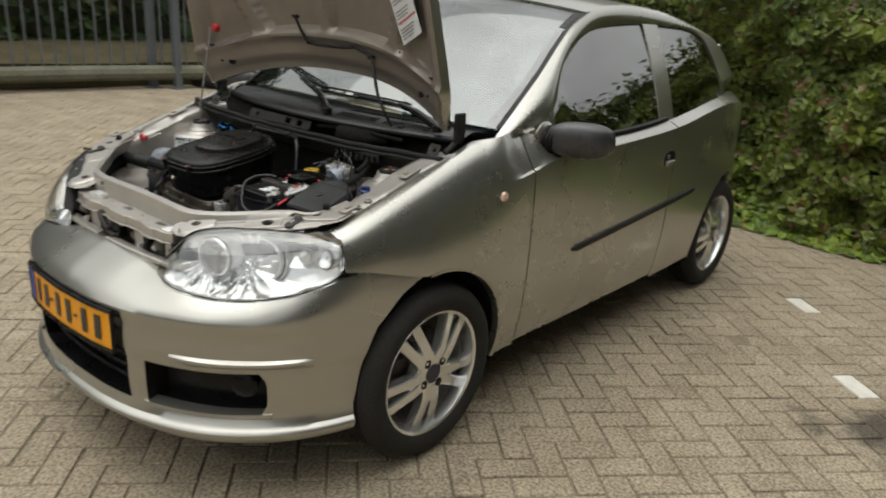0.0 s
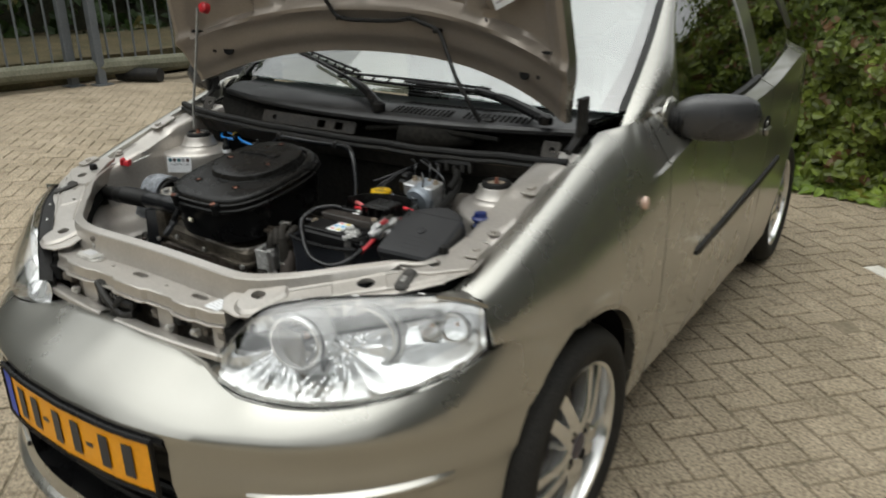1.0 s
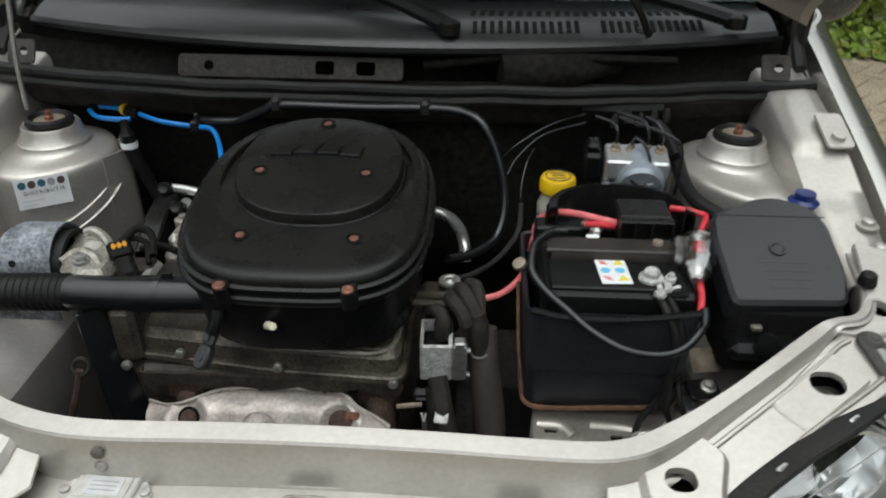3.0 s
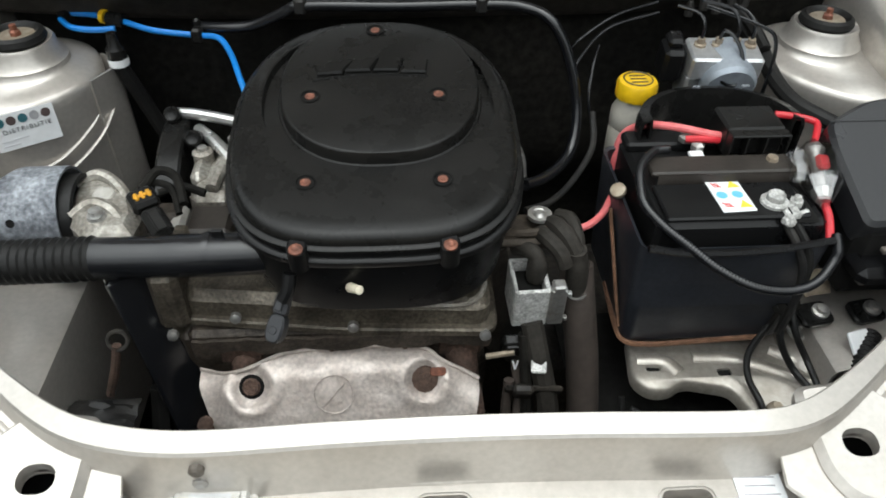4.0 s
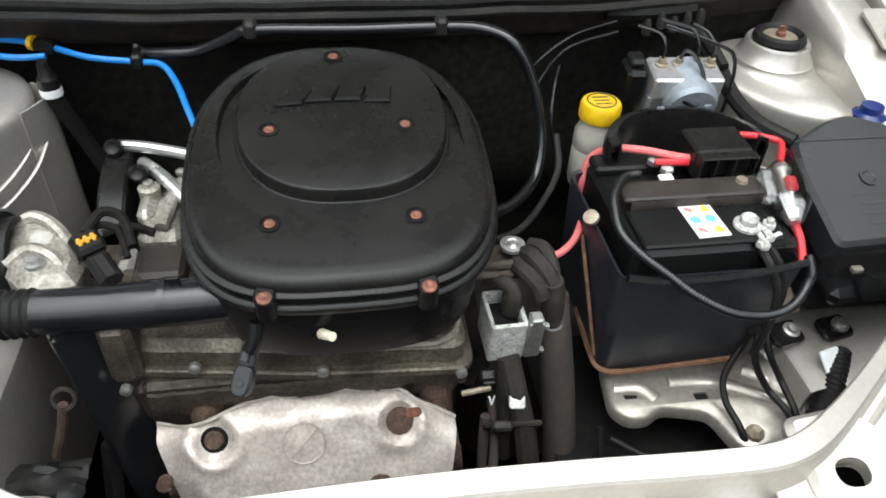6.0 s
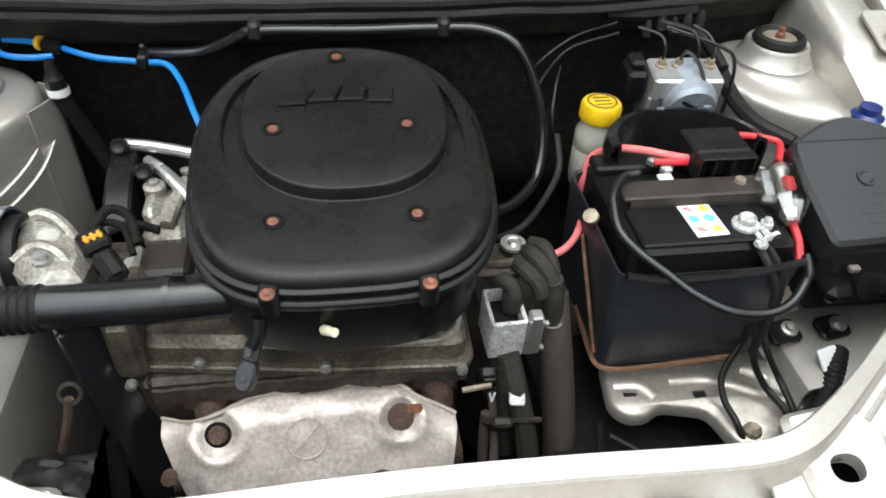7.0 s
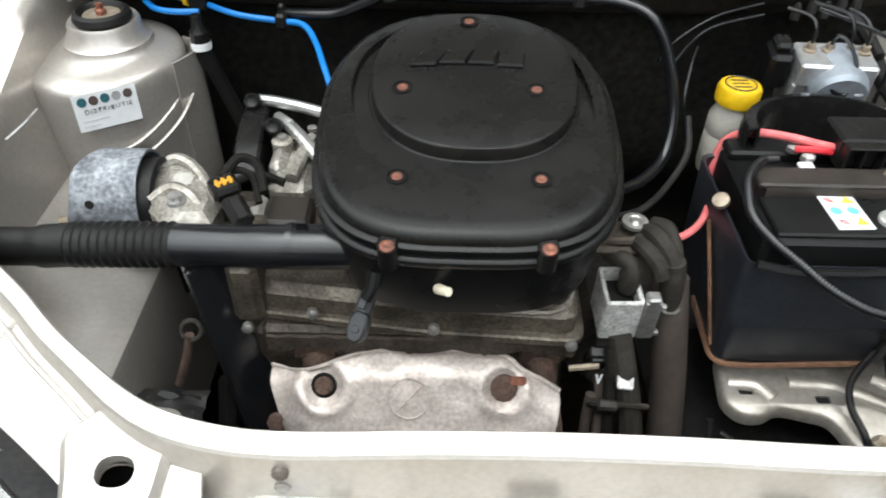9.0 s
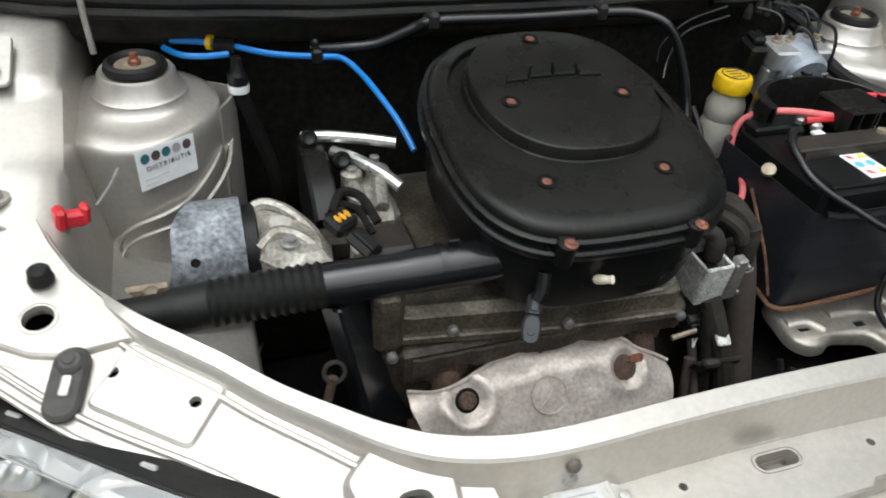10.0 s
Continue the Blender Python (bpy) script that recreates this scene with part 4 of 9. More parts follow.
def bumper_point(s, z_or_v):
    """A point of the bumper's skin: below 0.568 by its height, above by 1 + the share of the way to its top edge."""
    x, y, nx, ny = plan(s)
    if z_or_v > 2.0:
        x, y, z = bumper_point(s, 2.0)
        nx, ny = plan(s)[2:]
        return (x - nx * 0.035, y - ny * 0.035, z - 0.003)
    if z_or_v <= 0.568:
        z = z_or_v
        o = ease(FACE, z)
        if z < 0.262:
            z = 0.262 - (0.262 - z) * (0.42 + 0.14 * smooth(0.2, 0.5, abs(s)) - 0.06 * smooth(0.7, 0.95, abs(s)))
        if 0.46 < z < 0.50 and not 0.40 < abs(s) < 0.86:
            o = min(o, -0.008)
    else:
        v = z_or_v - 1
        zt, ot = ease(TOPZ, abs(s)), ease(TOPO, abs(s))
        z = 0.568 + (zt - 0.568) * v ** (0.78 - 0.12 * smooth(0.35, 0.9, abs(s)))
        o = -0.004 + (ot + 0.004) * v ** (1.1 + 0.25 * smooth(0.6, 0.95, abs(s)))
    return (x + nx * o, y + ny * o, z)


def bumper():
    s_plate, s_fa, s_fb = s_at(0.283), s_at(0.345), s_at(0.640)
    us = sorted(set(np.round(np.r_[np.linspace(0, s_plate, 9), np.linspace(s_plate, s_fa, 4), np.linspace(s_fa, s_fb, 13), np.linspace(s_fb, 1.0, 8)], 4)))
    us = [-u for u in us[:0:-1]] + list(us)
    zs = [0.150, 0.158, 0.165, 0.175, 0.185, 0.21, 0.232, 0.242, 0.25, 0.262, 0.29, 0.322, 0.34, 0.36, 0.385, 0.405, 0.425, 0.44, 0.455, 0.475, 0.50, 0.525, 0.545, 0.56, 0.568] + [1 + v for v in (0.1, 0.22, 0.36, 0.52, 0.7, 0.86, 1.0, 1.01)]
    f_lo, f_hi, g_lo, g_hi = zs.index(0.29), zs.index(0.425), zs.index(0.29), zs.index(0.56)

    def arch_s(z):
        h = z if z < 1 else 0.568 + 0.08 * min(z - 1, 1.0) ** 0.68
        d = ease([(0.15, 0.300), (0.21, 0.295), (0.29, 0.289), (0.35, 0.282), (0.42, 0.268), (0.50, 0.238), (0.54, 0.213), (0.568, 0.188), (0.592, 0.155), (0.616, 0.110), (0.632, 0.074), (0.648, 0.048)], h)
        return float(np.interp(-d, PLAN[:, 1], PLEN))

    pts = {}
    for i, u in enumerate(us):
        for j, z in enumerate(zs):
            s = u
            lim = arch_s(z)
            if abs(u) > s_fb:
                s = math.copysign(s_fb + (lim - s_fb) * (abs(u) - s_fb) / (1.0 - s_fb), u)
            if f_lo <= j <= f_hi and s_fa - 0.001 < abs(u) < s_fb + 0.04:
                near = smooth(s_fb - 0.14, s_fb, abs(u)) if abs(u) <= s_fb else 0.5
                s -= math.copysign(0.045 * near * abs((zs[j] - 0.3575) / 0.0675) ** 3.5, u)
            pts[i, j] = bumper_point(s, z)
    skin = Shape()
    verts = [pts[i, j] for i in range(len(us)) for j in range(len(zs))]
    nz = len(zs)
    faces, edge = [], {"fog": [], "grille": []}
    hole = {}
    for i in range(len(us) - 1):
        um = (us[i] + us[i + 1]) / 2
        for j in range(nz - 1):
            kind = ""
            if s_fa < abs(um) < s_fb and f_lo <= j < f_hi:
                kind = "fog_l" if um > 0 else "fog_r"
            if abs(um) < s_plate and g_lo <= j < g_hi:
                kind = "grille"
            hole[i, j] = kind
            if not kind:
                faces.append((i * nz + j, (i + 1) * nz + j, (i + 1) * nz + j + 1, i * nz + j + 1))
    skin.add(verts, faces)
    bump = part("front_bumper", skin, PAINT, car, thick=0.004)
    # recesses: walls and a dark back
    for kind, depth, nm, lab in (("fog_l", 0.07, "fog_recess", "dark fog lamp recess"), ("fog_r", 0.07, "fog_recess", "dark fog lamp recess"), ("grille", 0.08, "lower_grille", "dark lower grille behind the number plate")):
        rec = Shape()
        cells = [c for c, k in hole.items() if k == kind]
        push = lambda p: (p[0] * 0.97, p[1] + depth, p[2])
        own = set(cells)
        for i, j in cells:
            q = [pts[i, j], pts[i + 1, j], pts[i + 1, j + 1], pts[i, j + 1]]
            rec.add([push(p) for p in q], [(0, 1, 2, 3)])
            for a, b, nb in ((0, 1, (i, j - 1)), (1, 2, (i + 1, j)), (2, 3, (i, j + 1)), (3, 0, (i - 1, j))):
                if nb not in own:
                    rec.add([q[a], q[b], push(q[b]), push(q[a])], [(0, 1, 2, 3)])
        part(nm, rec, SATIN, bump, lab, thick=0.002)
    for sgn in (-1, 1):
        s0, s1 = s_at(0.345), s_at(0.65)
        lipr = [[tuple(np.array(bumper_point(sgn * s, 0.288)) + np.array((0, -1, 0)) * o + np.array((0, 0, h))) for o, h in ((-0.03, 0.016), (0.008, 0.010), (0.011, 0.0), (-0.004, -0.010))] for s in np.linspace(s0 - 0.01, s1, 18)]
        part("fog_lip", Shape().grid(lipr), PAINT, bump, thick=0.002)
        ridge = [[tuple(np.array(bumper_point(sgn * s, 0.455)) + np.array((plan(sgn * s)[2], plan(sgn * s)[3], 0)) * o * k + np.array((0, 0, h))) for o, h in ((-0.004, 0.018), (0.016, 0.008), (0.017, 0.0), (-0.004, -0.016))] for s, k in zip(np.linspace(s_at(0.43), s_at(0.71), 20), np.sin(np.linspace(0.05, 1, 20) * math.pi * 0.96) ** 0.6)]
        part("bumper_ridge", Shape().grid(ridge), PAINT, bump, thick=0.002)
        part("fog_cover", Shape().at(pose(*(np.array(bumper_point(sgn * s_at(0.58), 0.37)) + np.array((-sgn * 0.02, 0.05, 0))), 90, 0, sgn * 40)).lathe([(0.036, 0), (0.036, 0.015), (0.028, 0.02), (0, 0.021)], 20), SATIN, bump)
    for z in (0.325, 0.36, 0.395):
        bar = [tuple(np.array(bumper_point(s, z)) + np.array((0, 0.045, 0))) for s in np.linspace(-s_at(0.275), s_at(0.275), 9)]
        part("grille_bar", Shape().tube(bar, 0.008, 6, 18), SATIN, bump)
    trim = [[tuple(np.array(bumper_point(s, 0.552)) + np.array((0, -o, h))) for o, h in ((-0.03, 0.006), (0.0, 0.008), (0.004, -0.002), (-0.002, -0.014), (-0.03, -0.016))] for s in np.linspace(-s_at(0.282), s_at(0.282), 22)]
    part("plate_trim", Shape().grid(trim), SATIN, bump, "dark grey strip above the plate")
    # the plate, bent a little to the bumper
    def plate_point(x, z, lift=0.0):
        return (x, bumper_point(s_at(abs(x)), 0.50)[1] - 0.012 - lift, z)
    pl = Shape().grid([[plate_point(x, z) for z in np.linspace(0.438, 0.548, 4)] for x in np.linspace(-0.255, 0.255, 21)])
    plate = part("number_plate", pl, ORANGE, car, "yellow-orange number plate", thick=0.002)
    fr = Shape()
    for z in (0.434, 0.552):
        fr.tube([plate_point(x, z, 0.001) for x in np.linspace(-0.262, 0.262, 9)], 0.006, 6, 20)
    for x in (-0.261, 0.261):
        fr.tube([plate_point(x, 0.434, 0.001), plate_point(x, 0.552, 0.001)], 0.006, 6)
    part("plate_frame", fr, SATIN, plate)
    part("country_band", Shape().grid([[plate_point(x, z, 0.0035) for z in (0.441, 0.545)] for x in (-0.252, -0.236, -0.215)]), FLAGBLUE, plate, "blue country band", thick=0.001)
    bars = Shape()
    for x in (-0.165, -0.105, -0.020, 0.045, 0.135, 0.20):
        bars.grid([[plate_point(x + dx, z, 0.0035) for z in (0.458, 0.530)] for dx in (-0.013, 0, 0.013)])
    for x in (-0.065, 0.09):
        bars.grid([[plate_point(x + dx, z, 0.0035) for z in (0.490, 0.498)] for dx in (-0.010, 0.010)])
    part("plate_print", bars, INK, plate, "black printed bars", thick=0.001)
    return bump


bumper()


# ---- head lamps ----
# grey of dirty brackets, and of shaded silver paint on the latch plate
GREYCLIP = mat("dirty_and_shaded_grey", (0.22, 0.20, 0.175), 0.5, 0.4, (0.10, 0.085, 0.07), 25, vary=0.25, bump=0.15)


LAMPCHROME = mat("bright_lamp_reflector", (0.94, 0.945, 0.95), 0.12, 0.72, (0.89, 0.895, 0.90), 30, vary=0.04, rough_vary=0.04)


def head_lamp(sgn):
    low = LAMP_LOW
    high = spline([(0.310, -0.600, 0.690), (0.372, -0.553, 0.770), (0.442, -0.503, 0.792), (0.50, -0.465, 0.797), (0.563, -0.418, 0.799), (0.612, -0.380, 0.798), (0.68, -0.328, 0.793), (0.708, -0.314, 0.782)], 30)
    n = np.array((0.53, -0.78, 0.33))
    # lens: a bowed front face, folded back along its top
    belly = [(0, 0.0), (0.08, 0.014), (0.3, 0.025), (0.6, 0.026), (0.8, 0.021), (0.92, 0.013)]
    cuts = [0, 0.04, 0.1, 0.2, 0.3, 0.4, 0.5, 0.6, 0.7, 0.8, 0.87, 0.905, 0.92, 0.935, 0.97, 1.0]
    rows, fold = [], []
    for a, b in zip(low, high):
        row = []
        for s in cuts:
            k = ease(belly, s) if s <= 0.92 else 0.013 * (1 - s) / 0.08
            q = a + (b - a) * s + k * n
            row.append((sgn * q[0], q[1], q[2]))
        rows.append(row)
        fold.append(tuple(np.array(row[12]) + np.array((sgn * 0.53, -0.78, 0.33)) * 0.0006))
    lamp = new("head_lamp")
    lamp.parent = car
    tagged(lamp, "clear head lamp with two round reflectors")
    # reflector: a dish pressed into fans of narrow flutes round the bowls
    bowls = (((0.434, -0.518, 0.713), 0.048), ((0.522, -0.416, 0.708), 0.055), ((0.624, -0.366, 0.728), 0.018), ((0.657, -0.330, 0.724), 0.027))
    a, b = np.array(low), np.array(high)
    back = []
    for i in np.linspace(0, 29, 130):
        col = []
        p0 = np.array([np.interp(i, range(30), a[:, c]) for c in range(3)])
        p1 = np.array([np.interp(i, range(30), b[:, c]) for c in range(3)])
        for s in np.linspace(0, 1, 40):
            k = 0.070 * math.sin(math.pi * min(max(s, 0.03), 0.97)) ** 0.35 * math.sin(math.pi * min(max(i / 29, 0.03), 0.97)) ** 0.4
            q = p0 + (p1 - p0) * s
            hub = min(bowls[:2], key=lambda h: math.hypot((q[0] - h[0][0]) * 1.3, q[2] - h[0][2]))[0]
            ang = math.atan2(q[2] - hub[2], (q[0] - hub[0]) * 1.3)
            flute = abs((ang * 13 / math.pi) % 2 - 1) * 0.010 + 0.006 * abs((ang * 7 / math.pi + 0.4) % 2 - 1)
            w = q - n * (k - flute * smooth(0.022, 0.05, k))
            col.append((sgn * w[0], w[1], w[2]))
        back.append(col)
    part("reflector", Shape().grid(back), LAMPCHROME, lamp, "fluted chrome reflector", sharp=12)
    lens = part("lens", Shape().grid(rows), LAMPGLASS, lamp, "clear lens", thick=0.003, sharp=20)
    lens.visible_shadow = False
    part("lens_fold", line(fold, 0.0007, 6, 60), ZINC, lamp)
    for (x, y, z), r in bowls:
        m = look((sgn * x, y, z), (sgn * (x - 0.22), y + 0.95, z - 0.04))
        d = r / 0.055
        bowl = Shape().at(m)
        bowl.lathe([(r * 1.14, -0.05 * d), (r * 1.14, 0.012 * d), (r * 1.09, 0.018 * d), (r * 1.0, 0.018 * d), (r * 0.97, 0.010 * d), (r * 0.9, -0.010 * d), (r * 0.68, -0.034 * d), (r * 0.4, -0.050 * d), (r * 0.16, -0.056 * d), (0, -0.056 * d)], 36)
        part("bowl", bowl, LAMPCHROME, lamp, "round chrome reflector bowl", sharp=25)
        small = r < 0.05
        part("bulb", Shape().at(m).lathe([(r * 0.17, -0.056 * d), (r * 0.17, -0.03 * d), (r * 0.12, -0.022 * d), (0, -0.020 * d)], 14), AMBER if small else CHROME, lamp)
        part("bowl_groove", Shape().at(m).lathe([(r * 1.14, 0.0), (r * 1.19, 0.001 * d), (r * 1.19, 0.008 * d), (r * 1.14, 0.009 * d), (r * 1.14, 0.0)], 36, caps=False), SATIN, lamp, "dark groove")
        if not small:
            arc = [(1.33 * r * math.cos(t), 1.33 * r * math.sin(t), 0.004) for t in np.linspace(-2.7, 0.2, 16)]
            part("shell_edge", Shape().at(m).tube(arc, 0.0011, 6, 40), SATIN, lamp)
            arc = [(1.27 * r * math.cos(t), 1.27 * r * math.sin(t), 0.006) for t in np.linspace(-2.7, 0.2, 16)]
            part("shell_rim", Shape().at(m).tube(arc, 0.0022, 8, 40), LAMPCHROME, lamp)
    edge = [tuple((sgn * p[0], p[1], p[2])) for p in np.r_[low, high[::-1]]]
    part("lamp_seal", Shape().tube(edge, 0.0018, 6, 120), RUBBER, lamp)
    top = [[(sgn * (p[0] - 0.55 * d), p[1] + 0.85 * d, p[2] - h) for d, h in ((0.0, 0.001), (0.012, 0.003), (0.026, 0.008), (0.030, 0.030))] for p in high]
    part("lamp_housing", Shape().grid(top), DUSTY, lamp, "black lamp housing", thick=0.003)
    for i in (5, 9, 15, 22):
        p = high[i]
        part("housing_clip", Shape().at(pose(sgn * (p[0] - 0.008), p[1] + 0.010, p[2] - 0.0035, 0, 0, sgn * 36)).box((0.014, 0.005, 0.004), (0, 0, 0), 0.0015), ALUMIN, lamp, "bright metal clip")


head_lamp(1)
head_lamp(-1)


# ---- bonnet, propped open ----
def hood_y(x, z):
    return 0.292 - 0.25 * (z - 1.247) - 0.115 * (x / 0.55) ** 2 - 0.03 * (z - 1.25) ** 2


def bonnet():
    hood = new("bonnet")
    hood.parent = car
    tagged(hood, "bonnet propped open, its ribbed inner side showing")
    zlow = lambda x: 1.135 - 0.105 * (abs(x) / 0.65) ** 2.4
    half = lambda z: 0.657 - 0.024 * smooth(1.16, 1.02, z) - 0.013 * smooth(1.15, 1.35, z) - 0.10 * smooth(1.3, 2.0, z)
    ztop = lambda x: 1.97 - 0.10 * (x / 0.6) ** 2
    inner, outer = [], []
    for u in np.linspace(-1, 1, 81):
        a, b = [], []
        for v in np.linspace(0, 1, 81):
            x0 = u * 0.672
            z = zlow(x0) + (ztop(x0) - zlow(x0)) * v
            x = u * half(z)
            fx, fz = abs(x), z - zlow(x0)
            # ribs stand forward, pockets lie back
            pocket = smooth(0.125, 0.15, fz - 0.01 + 0.03 * (fx / 0.6) ** 2) * smooth(0.0, 0.02, half(z) - fx - 0.05)
            lean = fx - 0.36 - 0.55 * max(z - 1.26, 0)
            pocket *= max(smooth(0.035, 0.055, abs(lean)), 0.0) * smooth(0.02, 0.045, abs(x + 0.02 + 0.10 * (z - 1.25)) + 0.03 * smooth(1.3, 1.2, z))
            ridge = 0.014 * math.exp(-((fz - 0.118) / 0.016) ** 2) + 0.010 * math.exp(-((half(z) - fx - 0.02) / 0.012) ** 2)
            band = 0.010 * smooth(0.05, 0.02, fz)
            d = 0.034 - 0.032 * pocket + ridge - band
            y = hood_y(x, z)
            a.append((x, y - d, z))
            b.append((x, y + 0.006, z))
        inner.append(a)
        outer.append(b)
    part("inner_panel", Shape().grid(inner), HOODSHADE, hood, "grey-brown ribbed inner panel, its paint darkened for shade")
    part("outer_skin", Shape().grid(outer), PAINT, hood)
    rim = Shape()
    loop_i = [inner[i][0] for i in range(81)] + [inner[80][j] for j in range(81)] + [inner[i][80] for i in range(80, -1, -1)] + [inner[0][j] for j in range(80, -1, -1)]
    loop_o = [outer[i][0] for i in range(81)] + [outer[80][j] for j in range(81)] + [outer[i][80] for i in range(80, -1, -1)] + [outer[0][j] for j in range(80, -1, -1)]
    rim.grid([loop_i, loop_o], close=True)
    part("hem", rim, PAINT, hood)
    # flat dark ovals on the panel paint in the shade of its holes
    dark = lambda x, z, w, h, nm="dark_oval": part(nm, Shape().at(pose(x, hood_y(x, z) - 0.033, z, 90 - 14, 0, math.degrees(math.atan2(-0.42 * x, 0.55)) )).prism(oval(w, h, 16), -0.002, 0.0025, 0.0008), DARK, hood)
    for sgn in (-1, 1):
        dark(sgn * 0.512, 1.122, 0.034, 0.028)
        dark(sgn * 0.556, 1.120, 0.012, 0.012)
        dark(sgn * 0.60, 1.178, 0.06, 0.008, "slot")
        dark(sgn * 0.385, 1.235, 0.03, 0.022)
    # sticker
    def st(u, v, lift=0.0):
        a, b, c = np.array((0.438, 0, 1.262)), np.array((0.567, 0, 1.311)), np.array((0.395, 0, 1.375))
        q = a + (b - a) * u + (c - a) * v
        return (q[0], hood_y(q[0], q[2]) - 0.037 - lift, q[2])
    part("sticker", Shape().grid([[st(u, v) for v in np.linspace(0, 1.4, 5)] for u in np.linspace(0, 1, 5)]), WHITE, hood, "white warning sticker with a red line", thick=0.001)
    ink = Shape()
    for k, v in enumerate((0.10, 0.18, 0.26, 0.34, 0.62, 0.70, 0.78, 0.98, 1.06)):
        ink.grid([[st(u, v + dv, 0.002) for dv in (0, 0.028)] for u in (0.07, 0.35, 0.62 + 0.05 * (k % 4))])
    part("sticker_print", ink, mat("grey_print", (0.25, 0.25, 0.26), 0.5), hood, "small grey bars of print", thick=0.0004)
    part("red_line", Shape().grid([[st(u, v, 0.002) for v in (0.50, 0.545)] for u in (0.05, 0.5, 0.95)]), REDINK, hood, thick=0.0004)
    # insulation edge hose with clips, and its tail down to the scuttle
    run = [(-0.15, 1.32), (-0.13, 1.265), (-0.10, 1.228), (0.0, 1.222), (0.10, 1.225), (0.15, 1.232), (0.19, 1.222), (0.24, 1.205)]
    pts = [(x, hood_y(x, z) - 0.052, z) for x, z in run] + [(0.285, 0.20, 1.16), (0.33, 0.175, 1.10), (0.375, 0.165, 1.045), (0.40, 0.175, 1.0)]
    part("washer_hose", line(pts, 0.0055, 8, 70), RUBBER, hood, "thin black washer hose")
    for x, z in ((-0.15, 1.315), (-0.10, 1.226), (0.145, 1.232), (0.235, 1.205)):
        part("hose_clip", Shape().box((0.022, 0.022, 0.012), (x, hood_y(x, z) - 0.048, z), 0.003), PLASTIC, hood)
    for sgn in (-1, 1):
        hg = Shape().tube([(sgn * 0.645, 0.215, 1.06), (sgn * 0.648, 0.225, 1.02), (sgn * 0.645, 0.215, 0.985), (sgn * 0.64, 0.17, 0.955)], 0.010, 6, 14)
        hg.box((0.012, 0.05, 0.09), (sgn * 0.648, 0.225, 1.03), 0.003)
        part("hinge", hg, DUSTY, hood, "dark greasy hinge")
    part("prop_clip", Shape().at(pose(-0.536, 0.135, 1.247, 76, 0, 0)).lathe([(0.016, -0.01), (0.016, 0.008), (0.010, 0.014), (0, 0.014)], 14), RED, hood, "red plastic prop clip")


bonnet()
part("bonnet_prop", line([(-0.548, 0.055, 0.90), (-0.550, 0.065, 0.97), (-0.545, 0.085, 1.08), (-0.537, 0.112, 1.25)], 0.0038, 8, 24), ZINC, car, "thin steel bonnet prop rod")


# ---- engine bay: painted sheet metal ----
RAIL_Z = [(-0.33, 0.820), (-0.25, 0.828), (-0.19, 0.838), (-0.1, 0.866), (0, 0.902), (0.1, 0.928), (0.2, 0.945), (0.3, 0.95)]


# how far a suspension tower reaches past its round seat: degrees from the engine's side, on either side of the car
SWELL = ((-180, -150, -130, -110, -94, -77, -60, -40, 90, 170, 180), (0.02, 0.022, 0.040, 0.052, 0.042, 0.022, 0.008, 0.0, 0.0, 0.02, 0.02), (0.02, 0.02, 0.02, 0.02, 0.018, 0.010, 0.002, 0.0, 0.0, 0.02, 0.02))


